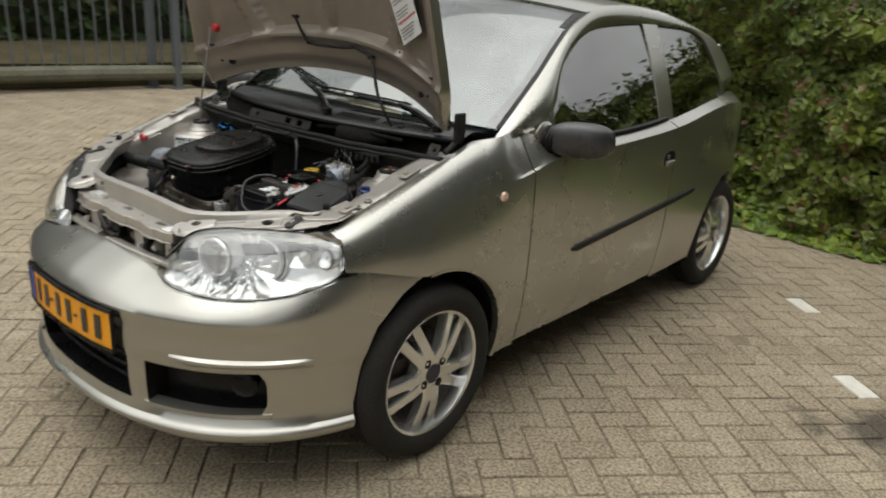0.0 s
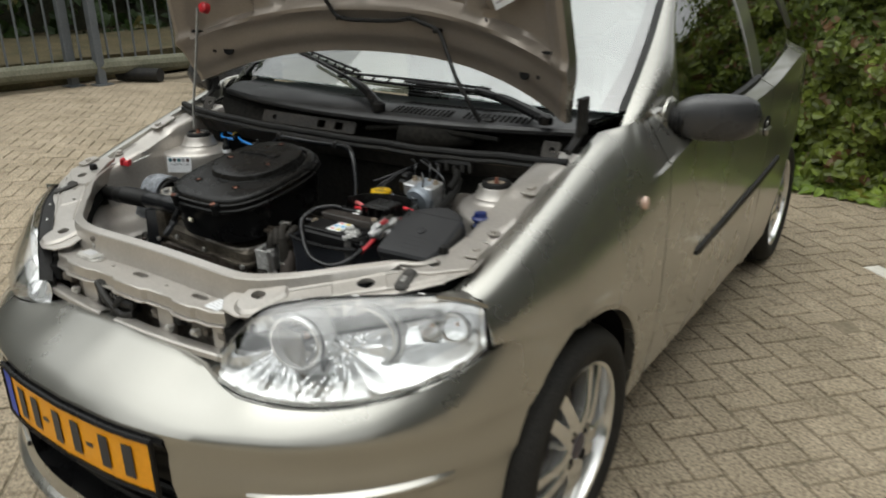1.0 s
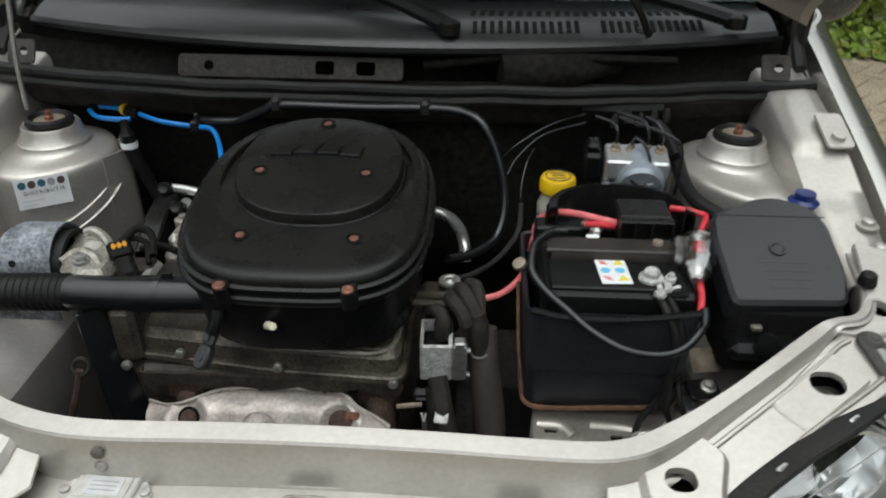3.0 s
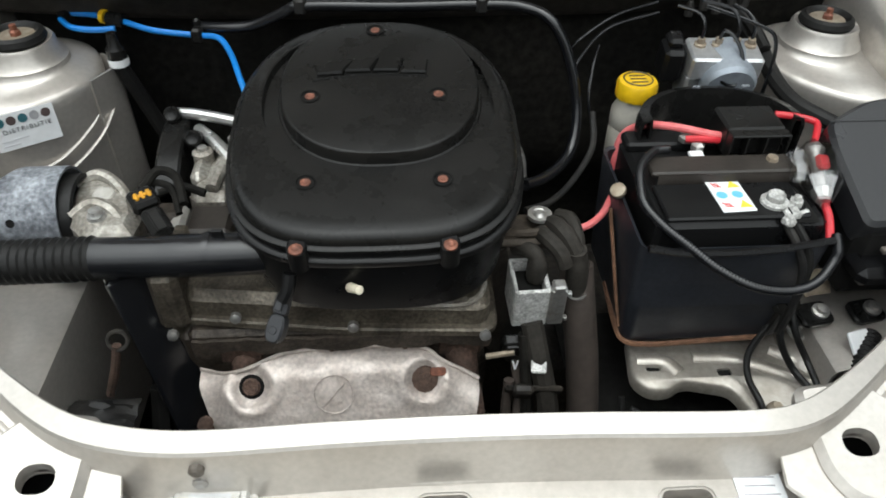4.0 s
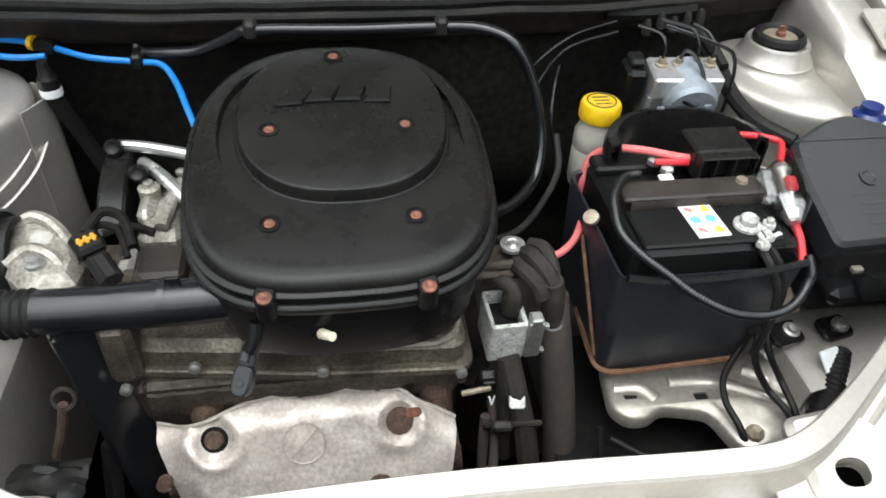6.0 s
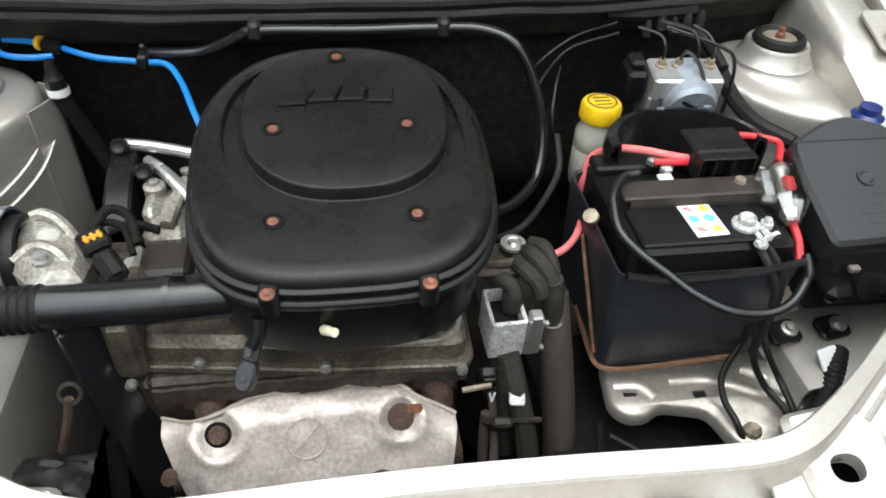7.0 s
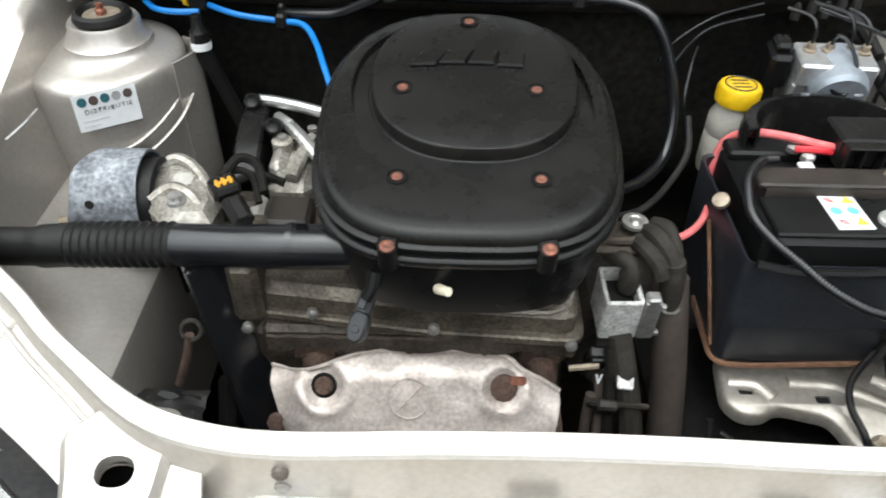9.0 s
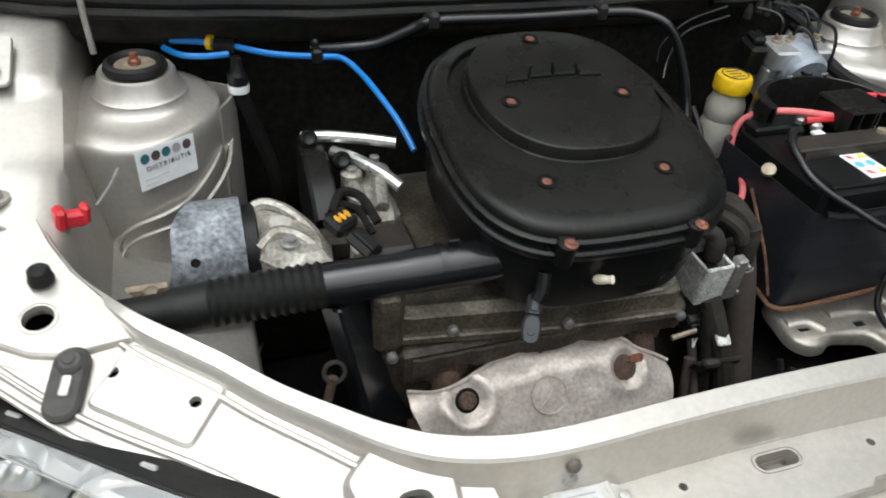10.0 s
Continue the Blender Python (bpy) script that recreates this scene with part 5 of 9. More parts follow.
def inner_wing(sgn):
    rows = []
    for y in np.linspace(-0.250, 0.20, 36):
        z = ease(RAIL_Z, y)
        xo = ease(EDGE_X, y) - 0.020
        step = 0.006 * smooth(-0.02, -0.01, y) - 0.004 * smooth(-0.115, -0.105, y)
        row = [(xo, z - 0.05), (xo - 0.004, z - 0.006), (xo - 0.010, z), (xo - 0.030, z + 0.001 + step), (0.600, z + step), (0.584, z - 0.001 + step), (0.577, z - 0.006), (0.574, z - 0.03), (0.570, z - 0.07), (0.560, 0.74), (0.545, 0.66), (0.51, 0.60), (0.47, 0.54), (0.45, 0.36)]
        rows.append([(sgn * x, y, h) for x, h in row])
    part("inner_wing", Shape().grid(rows), BAYPAINT, car, "silver painted inner wing", thick=0.003, sharp=50)
    # suspension tower
    c = (0.522, 0.050, 0) if sgn > 0 else (-0.506, 0.036, 0)
    rows = []
    prof = [(0.028, 0.884), (0.040, 0.888), (0.0425, 0.884), (0.043, 0.876), (0.047, 0.872), (0.0485, 0.866), (0.052, 0.864), (0.053, 0.858), (0.060, 0.855), (0.070, 0.852), (0.080, 0.8485), (0.084, 0.8455), (0.086, 0.840), (0.0865, 0.832), (0.086, 0.80), (0.088, 0.72), (0.094, 0.62), (0.105, 0.45)]
    for r, z in prof:
        ring = []
        for a in np.linspace(0, 2 * math.pi, 72, endpoint=False):
            # the drum swells into the wing on its outer front side
            turn = math.degrees(math.atan2(math.sin(a), math.cos(a) * -sgn))
            w = r + float(np.interp(turn, SWELL[0], SWELL[1 if sgn > 0 else 2])) * smooth(0.060, 0.080, r)
            ring.append((c[0] + w * math.cos(a), c[1] + w * math.sin(a), z + (0.05 * r * math.sin(a) if r > 0.056 and z > 0.83 else 0)))
        rows.append(ring)
    part("suspension_tower", Shape().grid(rows, close=True), BAYPAINT, car, "silver painted suspension tower", thick=0.002, sharp=50)
    part("strut_mount", Shape().lathe([(0.020, 0.887), (0.023, 0.895), (0.028, 0.899), (0.033, 0.896), (0.035, 0.890), (0.033, 0.886)], 32, c, caps=False), RUBBER, car, "black rubber strut mount ring")
    part("strut_cup", Shape().lathe([(0.024, 0.893), (0.018, 0.886), (0.012, 0.885), (0.0, 0.885)], 24, c), TANMETAL, car)
    part("strut_nut", Shape().lathe([(0.007, 0.886), (0.007, 0.898), (0.0045, 0.900), (0.0045, 0.906), (0, 0.906)], 6, c), COPPER, car, "rusty strut nut")
    # pressed seam and web from tower towards the front
    rib = [(sgn * 0.421, 0.050, 0.825), (sgn * 0.421, 0.040, 0.812), (sgn * 0.431, -0.005, 0.79), (sgn * 0.462, -0.045, 0.767), (sgn * 0.490, -0.070, 0.762), (sgn * 0.539, -0.076, 0.745), (sgn * 0.556, -0.070, 0.705), (sgn * 0.567, -0.063, 0.65)]
    part("seam_bead", line(rib, 0.0026, 8, 50), BAYPAINT, car)
    rib = [(x - sgn * 0.010 * (1 if abs(x) < 0.5 else 0.2), y - 0.006, z - 0.012) for x, y, z in rib]
    part("seam_bead", line(rib, 0.0026, 8, 50), BAYPAINT, car)
    side = [[(sgn * x, y, z) for x, y in ((0.432, 0.080), (0.414, 0.070), (0.405, 0.055), (0.404, 0.044), (0.416, 0.020), (0.424, 0.006))] for z in np.linspace(0.845, 0.50, 12)]
    part("tower_flange", Shape().grid(side), BAYPAINT, car, thick=0.003)
    web = [[(sgn * x, y, z) for x, z in ((0.565, 0.735), (0.54, 0.705), (0.50, 0.688), (0.46, 0.682), (0.428, 0.680), (0.421, 0.676), (0.418, 0.668), (0.414, 0.56), (0.41, 0.44))] for y in np.linspace(-0.36, -0.06, 14)]
    part("chassis_leg", Shape().grid(web), BAYPAINT, car, "silver painted chassis leg", thick=0.003)
    # bolts and stay plates along the rail
    for y in (-0.192, -0.150):
        z = ease(RAIL_Z, y)
        b = Shape().at(pose(sgn * 0.634, y, z + 0.003)).lathe([(0.014, -0.002), (0.014, 0.001), (0.0085, 0.002), (0.0085, 0.0075), (0.006, 0.009), (0, 0.009)], 12)
        part("wing_bolt", b, BAYPAINT, car)
    y = 0.012
    part("wing_stay", Shape().at(pose(sgn * 0.640, y, ease(RAIL_Z, y) + 0.010, 18, 0, 0)).prism(rrect(0.038, 0.075, 0.008), -0.002, 0.002, 0.001).lathe([(0.010, 0.002), (0.010, 0.008), (0, 0.009)], 8, (0, -0.016, 0)), BAYPAINT, car)
    part("wing_stay", Shape().at(pose(sgn * 0.648, -0.240, 0.8475, 13, 0, 0)).prism(rrect(0.032, 0.05, 0.006), -0.002, 0.002, 0.001).lathe([(0.008, 0.002), (0.008, 0.007), (0, 0.008)], 8, (0, 0.0, 0)), BAYPAINT, car)
    part("wing_gap_seal", Shape().tube([(sgn * (ease(EDGE_X, y) - 0.0165), y, ease(EDGE_Z, y) - 0.04) for y in np.linspace(-0.30, 0.28, 9)], 0.004, 6, 40), RUBBER, car)
    web = [[(sgn * (ease(EDGE_X, y) - 0.016), y, ease(EDGE_Z, y) - 0.034), (sgn * (ease(EDGE_X, y) - 0.018), y, ease(RAIL_Z, y) - 0.03)] for y in np.linspace(-0.31, 0.30, 20)]
    part("wing_flange", Shape().grid(web), BAYPAINT, car, thick=0.002)


TANMETAL = mat("dusty_metal", (0.36, 0.31, 0.24), 0.55, 0.5, (0.22, 0.17, 0.12), 60, vary=0.2, bump=0.1)
inner_wing(1)
inner_wing(-1)

BAY_EDGE = [(0.592, -0.195, 0.838), (0.583, -0.258, 0.834), (0.570, -0.296, 0.830), (0.554, -0.313, 0.829), (0.534, -0.319, 0.829), (0.510, -0.331, 0.828), (0.445, -0.382, 0.820), (0.384, -0.428, 0.811), (0.330, -0.464, 0.806), (0.285, -0.487, 0.804), (0.240, -0.494, 0.804), (0.1, -0.489, 0.804), (0, -0.487, 0.804)]
BAY_EDGE += [(-0.1, -0.488, 0.804), (-0.20, -0.491, 0.804), (-0.252, -0.487, 0.804), (-0.300, -0.474, 0.804), (-0.335, -0.456, 0.805), (-0.371, -0.430, 0.807), (-0.411, -0.399, 0.811), (-0.449, -0.364, 0.818), (-0.477, -0.341, 0.823), (-0.508, -0.315, 0.827), (-0.536, -0.285, 0.830), (-0.560, -0.254, 0.832), (-0.578, -0.220, 0.836), (-0.590, -0.190, 0.838)]


def panel_level(y, d=0.0):
    """Height of the lamp panels' plane at a station y."""
    return 0.823 + 0.24 * (y + 0.299) + d


def slam_panel():
    thing = new("slam_panel")
    thing.parent = car
    tagged(thing, "silver painted front crossmember with holes and slots")
    p = spline(BAY_EDGE, 150)
    t = np.gradient(p, axis=0)
    t[:, 2] = 0
    t /= np.linalg.norm(t, axis=1)[:, None]
    out = np.c_[-t[:, 1], t[:, 0]]
    if out[75][1] > 0:
        out = -out
    # flat lip round the bay: a folded inner edge, a level top and a wall down to the shelf
    wide = lambda x: 0.0205 - 0.006 * smooth(0.28, 0.40, abs(x)) - 0.004 * smooth(0.49, 0.535, abs(x))
    rows, border = [], []
    for q, o in zip(p, out):
        far = smooth(0.245, 0.31, abs(q[0]))
        w = wide(q[0])
        corner = smooth(0.505, 0.530, abs(q[0]))
        foot = (1 - far) * 0.744 + far * (1 - corner) * min(panel_level(q[1] + o[1] * (w + 0.004)) - 0.001, q[2] - 0.009) + corner * (q[2] - 0.003)
        sec = [(0.003, -0.040), (-0.001, -0.003), (0.0, -0.0008), (0.0012, 0.0), (w - 0.0012, -0.0035 * (1 - corner)), (w, -0.0012 - 0.004 * (1 - corner)), (w + 0.0008, -0.0022 - 0.004 * (1 - corner)), (w + 0.005 + 0.003 * (1 - far), foot - q[2])]
        rows.append([(q[0] + o[0] * n, q[1] + o[1] * n, q[2] + h) for n, h in sec])
        border.append((q[0] + o[0] * (w + 0.003), q[1] + o[1] * (w + 0.003)))
    part("bay_lip", Shape().grid(rows), BAYPAINT, thing, thick=0.0008, sharp=24)
    x0, x1 = -0.315, 0.285
    front = [(x1, -0.560), (0.255, -0.572), (0.215, -0.572), (0.205, -0.578), (0.150, -0.578), (0.140, -0.571), (0.06, -0.571), (0.05, -0.578), (-0.045, -0.578), (-0.055, -0.571), (-0.13, -0.571), (-0.14, -0.576), (-0.22, -0.576), (-0.24, -0.566), (-0.285, -0.560), (x0, -0.54)]
    edge = [(x0, -0.496), (x1, -0.500)] + front
    holes = [rrect(0.042, 0.015, 0.0074, 4, -0.013, -0.532), rrect(0.042, 0.015, 0.0074, 4, 0.186, -0.537), oval(0.008, 0.008, 10, 2, -0.108, -0.534), oval(0.008, 0.008, 10, 2, 0.083, -0.538)]
    part("shelf", Shape().prism(edge, 0.722, 0.747, 0.0022, holes), BAYPAINT, thing, sharp=30)
    flange = [(x0, -0.50), (x1, -0.50)] + [(x, y - 0.007) for x, y in front]
    part("shelf_flange", Shape().prism(flange, 0.7165, 0.7205, 0.001), BAYPAINT, thing, sharp=30)
    for x, y in ((-0.013, -0.532), (0.186, -0.537)):
        rim = rrect(0.047, 0.020, 0.0098, 4, x, y)
        part("slot_rim", Shape().tube([(a, b, 0.7475) for a, b in rim + rim[:1]], 0.0010, 6, 60), BAYPAINT, thing)
        part("slot_floor", Shape().box((0.040, 0.013, 0.004), (x, y, 0.727), 0.001).box((0.018, 0.009, 0.003), (x + 0.004, y, 0.731), 0.001), GREYCLIP, thing)
    for xs in ((-0.040, 0.032), (0.135, 0.215)):
        part("step", Shape().prism([(xs[0] - 0.010, -0.500), (xs[1] + 0.012, -0.500), (xs[1], -0.515), (xs[0], -0.515)], 0.7455, 0.752, 0.0018), BAYPAINT, thing, sharp=30)
    outer_half = [(0.602, -0.215), (0.640, -0.232), (0.668, -0.245), (0.668, -0.285), (0.636, -0.334), (0.562, -0.402), (0.472, -0.465), (0.412, -0.515), (0.362, -0.559), (0.328, -0.571), (0.288, -0.566), (0.262, -0.54)]
    for sgn in (1, -1):
        inner = [b for b in border if b[0] * sgn > 0.262 and b[1] < -0.225]
        inner = inner if sgn < 0 else inner[::-1]
        inner = inner[::3]
        outer = [(sgn * x, y) for x, y in outer_half]
        loop = inner + outer if abs(inner[-1][0]) > abs(inner[0][0]) else inner + outer[::-1]
        hole = oval(0.025, 0.024, 18, 2, sgn * 0.589, -0.299)
        boss_hole = oval(0.030, 0.024, 18, 2.4, sgn * 0.331, -0.513)
        cuts = [hole, boss_hole]
        if sgn > 0:
            slot = rrect(0.036, 0.028, 0.0130, 5, 0.501, -0.398)
            cuts.append(slot)
        else:
            dots = [oval(0.010, 0.010, 12, 2, -0.535, -0.357), oval(0.010, 0.010, 12, 2, -0.476, -0.395)]
            cuts += dots
        part("lamp_panel", sloped(Shape().prism(loop, -0.0035, -0.0005, 0.0012, cuts)), BAYPAINT, thing, sharp=30)
        # pressed fields standing a little proud of the panel
        if sgn > 0:
            field = soft([(0.436, -0.424), (0.512, -0.352), (0.549, -0.392), (0.466, -0.455)], 0.008)
            part("pressed_field", sloped(Shape().prism(field, -0.001, 0.0026, 0.0022, [slot])), BAYPAINT, thing, sharp=30)
        else:
            field = soft([(-0.521, -0.331), (-0.450, -0.387), (-0.483, -0.432), (-0.556, -0.380)], 0.008)
            part("pressed_field", sloped(Shape().prism(field, -0.001, 0.0026, 0.0022, dots)), BAYPAINT, thing, sharp=30)
        plate = [b[:2] for b in BAY_EDGE if b[0] * sgn > 0.530] if sgn > 0 else [b[:2] for b in BAY_EDGE if b[0] < -0.530][::-1]
        plate = [(x + sgn * 0.004, y - 0.002) for x, y in plate] + [(sgn * x, y) for x, y in ((0.519, -0.331), (0.548, -0.335), (0.571, -0.337), (0.595, -0.331), (0.617, -0.318), (0.640, -0.304), (0.662, -0.290), (0.662, -0.236), (0.630, -0.205))]
        part("corner_plate", sloped(Shape().prism(plate, -0.003, 0.0055, 0.0018, [hole])), BAYPAINT, thing, sharp=30)
        pad = soft([(sgn * 0.556, -0.346), (sgn * 0.598, -0.342), (sgn * 0.640, -0.318), (sgn * 0.622, -0.338), (sgn * 0.575, -0.383)], 0.008)
        part("pressed_field", sloped(Shape().prism(pad, -0.001, 0.0018, 0.0015)), BAYPAINT, thing, sharp=30)
        ridge = [(x, y) for x, y in inner if 0.335 < abs(x) < 0.545]
        k = 0.010
        ridge = [(x + sgn * 0.6 * k, y - 0.8 * k, panel_level(y - 0.8 * k, 0.0005)) for x, y in ridge]
        part("border_bead", line(ridge, 0.0030, 8, 60), BAYPAINT, thing)
        rim = oval(0.030, 0.029, 24, 2, sgn * 0.589, -0.299)
        part("hole_rim", Shape().tube([(x, y, panel_level(y, 0.0052)) for x, y in rim + rim[:1]], 0.0011, 6), BAYPAINT, thing)
        for off, drop, r in ((0.012, 0.0005, 0.0030), (0.0, -0.004, 0.0026)):
            run = [(sgn * (x - 0.4 * off), y + off, panel_level(y + off, drop)) for x, y in outer_half[4:9]]
            part("flange", line(run, r, 8, 50), BAYPAINT, thing)
        # dark slab below the panel stands in for shade under its holes
        shade_slab = Shape().prism([(x * 0.985, y + 0.002) for x, y in loop], 0.0, 0.03, 0.002)
        part("lamp_panel_shade", sloped(shade_slab, -0.075), DARK, thing)
        bevel_loop = [(-0.040, 0.052), (-0.036, -0.022), (-0.022, -0.045), (0.006, -0.054), (0.034, -0.040), (0.040, -0.010), (0.052, 0.030), (0.020, 0.058)]
        part("boss", sloped(Shape().prism(soft([(sgn * (0.331 + x), -0.513 + y) for x, y in bevel_loop], 0.012), -0.006, 0.0075, 0.006, [boss_hole])), BAYPAINT, thing, sharp=30)
        stop = Shape().at(pose(sgn * 0.567, -0.361, panel_level(-0.361, 0.001), 14, 0, sgn * 12)).prism(rrect(0.028, 0.064, 0.0135), 0, 0.007, 0.003).prism(oval(0.022, 0.022, 18, 2, 0, 0.017), 0.007, 0.011, 0.003).prism(oval(0.010, 0.010, 14, 2, 0, 0.017), 0.011, 0.0125, 0.001)
        part("bonnet_stop", stop, STOPRUB, thing, "dark grey rubber bonnet stop")
        part("steel_tongue", Shape().at(pose(sgn * 0.567, -0.367, panel_level(-0.367, 0.0085), 14, 0, sgn * 12)).prism(rrect(0.008, 0.018, 0.002), 0, 0.002, 0.0008), ZINC, thing)
        pin = Shape().lathe([(0.0100, 0.0), (0.0108, 0.003), (0.0095, 0.008), (0.0090, 0.013), (0.007, 0.0150), (0.003, 0.0142), (0, 0.0142)], 18, (sgn * 0.587, -0.264, panel_level(-0.262, 0.0055)))
        part("rubber_buffer", pin, RUBBER, thing, "black rubber buffer")
    # sensor box and paper labels on the shelf
    box = Shape().at(pose(-0.200, -0.531, 0.747, 0, 0, -2))
    box.prism(soft([(-0.046, 0), (-0.034, 0.017), (0.034, 0.017), (0.046, 0), (0.034, -0.017), (-0.034, -0.017)], 0.006), 0, 0.004, 0.001).box((0.060, 0.033, 0.006), (0, 0, 0.006), 0.002).box((0.048, 0.026, 0.002), (0, 0.001, 0.0095), 0.001)
    bx = part("airbag_sensor", box, WHITEMET, car, "small pale sensor box on the crossmember")
    part("box_label", Shape().at(pose(-0.200, -0.530, 0.7575, 0, 0, -2)).prism(rrect(0.034, 0.021, 0.002), 0, 0.0006, 0.0002), GREYLABEL, bx, "faded grey printed label")
    for k in range(3):
        part("print_bar", Shape().at(pose(-0.200, -0.530, 0.7583, 0, 0, -2)).box((0.026, 0.0014, 0.0004), (0, -0.005 + 0.005 * k, 0), 0.0001), FAINT, bx)
    for x in (-0.238, -0.162):
        part("screw", Shape().lathe([(0.005, 0), (0.005, 0.004), (0, 0.005)], 8, (x, -0.531, 0.750)), ZINC, bx)
    part("paper_label", Shape().at(pose(0.248, -0.538, 0.7474, 0, 0, -2)).prism(rrect(0.040, 0.048, 0.003), 0, 0.0008, 0.0003), WHITE, thing, "worn white paper label")
    for k in range(5):
        part("label_print", Shape().at(pose(0.248, -0.538, 0.7483, 0, 0, -2)).box((0.03 - 0.004 * (k % 2), 0.0014, 0.0004), (0, -0.016 + 0.008 * k, 0), 0.0001), FAINT, thing)
    for z in (0.768, 0.785):
        part("release_bolt", Shape().at(pose(-0.206, -0.5125, z, 92, 0, 0)).lathe([(0.0065, -0.004), (0.0065, 0.005), (0.004, 0.007), (0, 0.007)], 10), ZINC if z < 0.77 else GREYCLIP, thing)


def sloped(sh, d=0.0):
    """A flat shape laid on the lamp panels' slope."""
    sh.v = [(x, y, z + panel_level(y, d)) for x, y, z in sh.v]
    return sh


STOPRUB = mat("dusty_grey_stop_rubber", (0.045, 0.043, 0.040), 0.6, 0, (0.07, 0.066, 0.06), 30, vary=0.2, bump=0.1, spec=0.3)
GREYLABEL = mat("faded_label", (0.50, 0.50, 0.50), 0.5, 0, (0.5, 0.5, 0.5), 60, vary=0.1)
FAINT = mat("faint_print", (0.34, 0.34, 0.35), 0.5)


slam_panel()


# ---- behind the bumper: latch, supports, trim ----
def front_support():
    # plain dark slab, added to keep light and ground out of the bay
    part("radiator", Shape().box((0.86, 0.03, 0.46), (0, -0.485, 0.47), 0.005), DARK, car, "dark slab closing the front at the radiator's place")
    # darker grey stands in for silver paint in shade behind the carrier
    part("latch_plate", Shape().box((0.90, 0.012, 0.13), (0, -0.522, 0.668), 0.003), GREYCLIP, car)
    trim = new("grille_trim")
    trim.parent = car
    tagged(trim, "grey grille carrier with clips")
    for a, b in ((-0.325, -0.085), (-0.03, 0.30)):
        rows = [[(x, -0.562 - 0.026 * (1 - (x / 0.34) ** 2) + dy, 0.661 + dz) for dy, dz in ((0.018, -0.010), (0.014, 0.003), (0.004, 0.006), (-0.010, 0.005), (-0.014, 0.002), (-0.015, -0.008))] for x in np.linspace(a, b, 26)]
        part("carrier", Shape().grid(rows), BAYPAINT, trim, thick=0.003)
    rng = np.random.default_rng(4)
    for x, w in ((-0.275, 0.05), (-0.20, 0.03), (-0.13, 0.02), (0.06, 0.03), (0.13, 0.022), (0.20, 0.045), (0.265, 0.03)):
        part("clip", Shape().box((w, 0.018, 0.022), (x, -0.552, 0.688 + rng.uniform(-0.005, 0.005)), 0.004).box((w * 0.5, 0.012, 0.05), (x, -0.540, 0.695), 0.003), GREYCLIP if w > 0.025 else DUSTY, trim)
    for x, w in ((0.094, 0.046), (-0.175, 0.05), (0.258, 0.03)):
        part("carrier_post", Shape().at(pose(x, -0.556, 0.684, 0, 0, 3)).prism(rrect(w, 0.010, 0.003), -0.032, 0.028, 0.002).box((w * 0.8, 0.020, 0.006), (0, -0.006, -0.026), 0.002), BAYPAINT, trim)
    for x, z in ((0.112, 0.668), (0.196, 0.682), (-0.225, 0.672)):
        part("clip", Shape().box((0.024, 0.014, 0.014), (x, -0.566, z), 0.004).box((0.010, 0.018, 0.008), (x + 0.006, -0.568, z + 0.006), 0.002), WHITEMET, trim, "pale plastic clip")
    latch = Shape().at(pose(-0.055, -0.562, 0.700))
    latch.box((0.085, 0.025, 0.05), (0, 0.01, -0.015), 0.006).box((0.03, 0.03, 0.06), (-0.045, 0.0, 0.0), 0.006).box((0.06, 0.018, 0.02), (0.035, -0.01, -0.005), 0.005)
    latch.tube([(-0.06, -0.01, 0.02), (-0.02, -0.022, 0.0), (0.03, -0.02, -0.03), (0.06, -0.01, -0.025)], 0.009, 8, 20)
    latch.tube([(0.05, 0.0, 0.02), (0.02, -0.02, -0.005), (0.0, -0.02, -0.035)], 0.008, 8, 16)
    part("bonnet_latch", latch, DUSTY, car, "dark greasy bonnet latch")
    part("latch_spring", line([(-0.09 + 0.002 * k + 0.004 * math.cos(k), -0.572, 0.70 + 0.004 * math.sin(k)) for k in np.linspace(0, 30, 90)], 0.0012, 5, 180), ZINC, car)
    for sgn in (-1, 1):
        part("support_post", Shape().box((0.03, 0.03, 0.12), (sgn * 0.335, -0.535, 0.675), 0.005), DUSTY, car)
    # unseen dark sheets, added to keep light out below and beside the engine
    part("floor_light_stop", Shape().box((1.25, 0.85, 0.01), (0, -0.02, 0.20), 0.003), DARK, car)
    part("side_light_stop", Shape().box((0.01, 0.8, 0.5), (0.47, -0.1, 0.42), 0.003), DARK, car)
    part("side_light_stop", Shape().box((0.01, 0.8, 0.5), (-0.47, -0.1, 0.42), 0.003), DARK, car)


front_support()


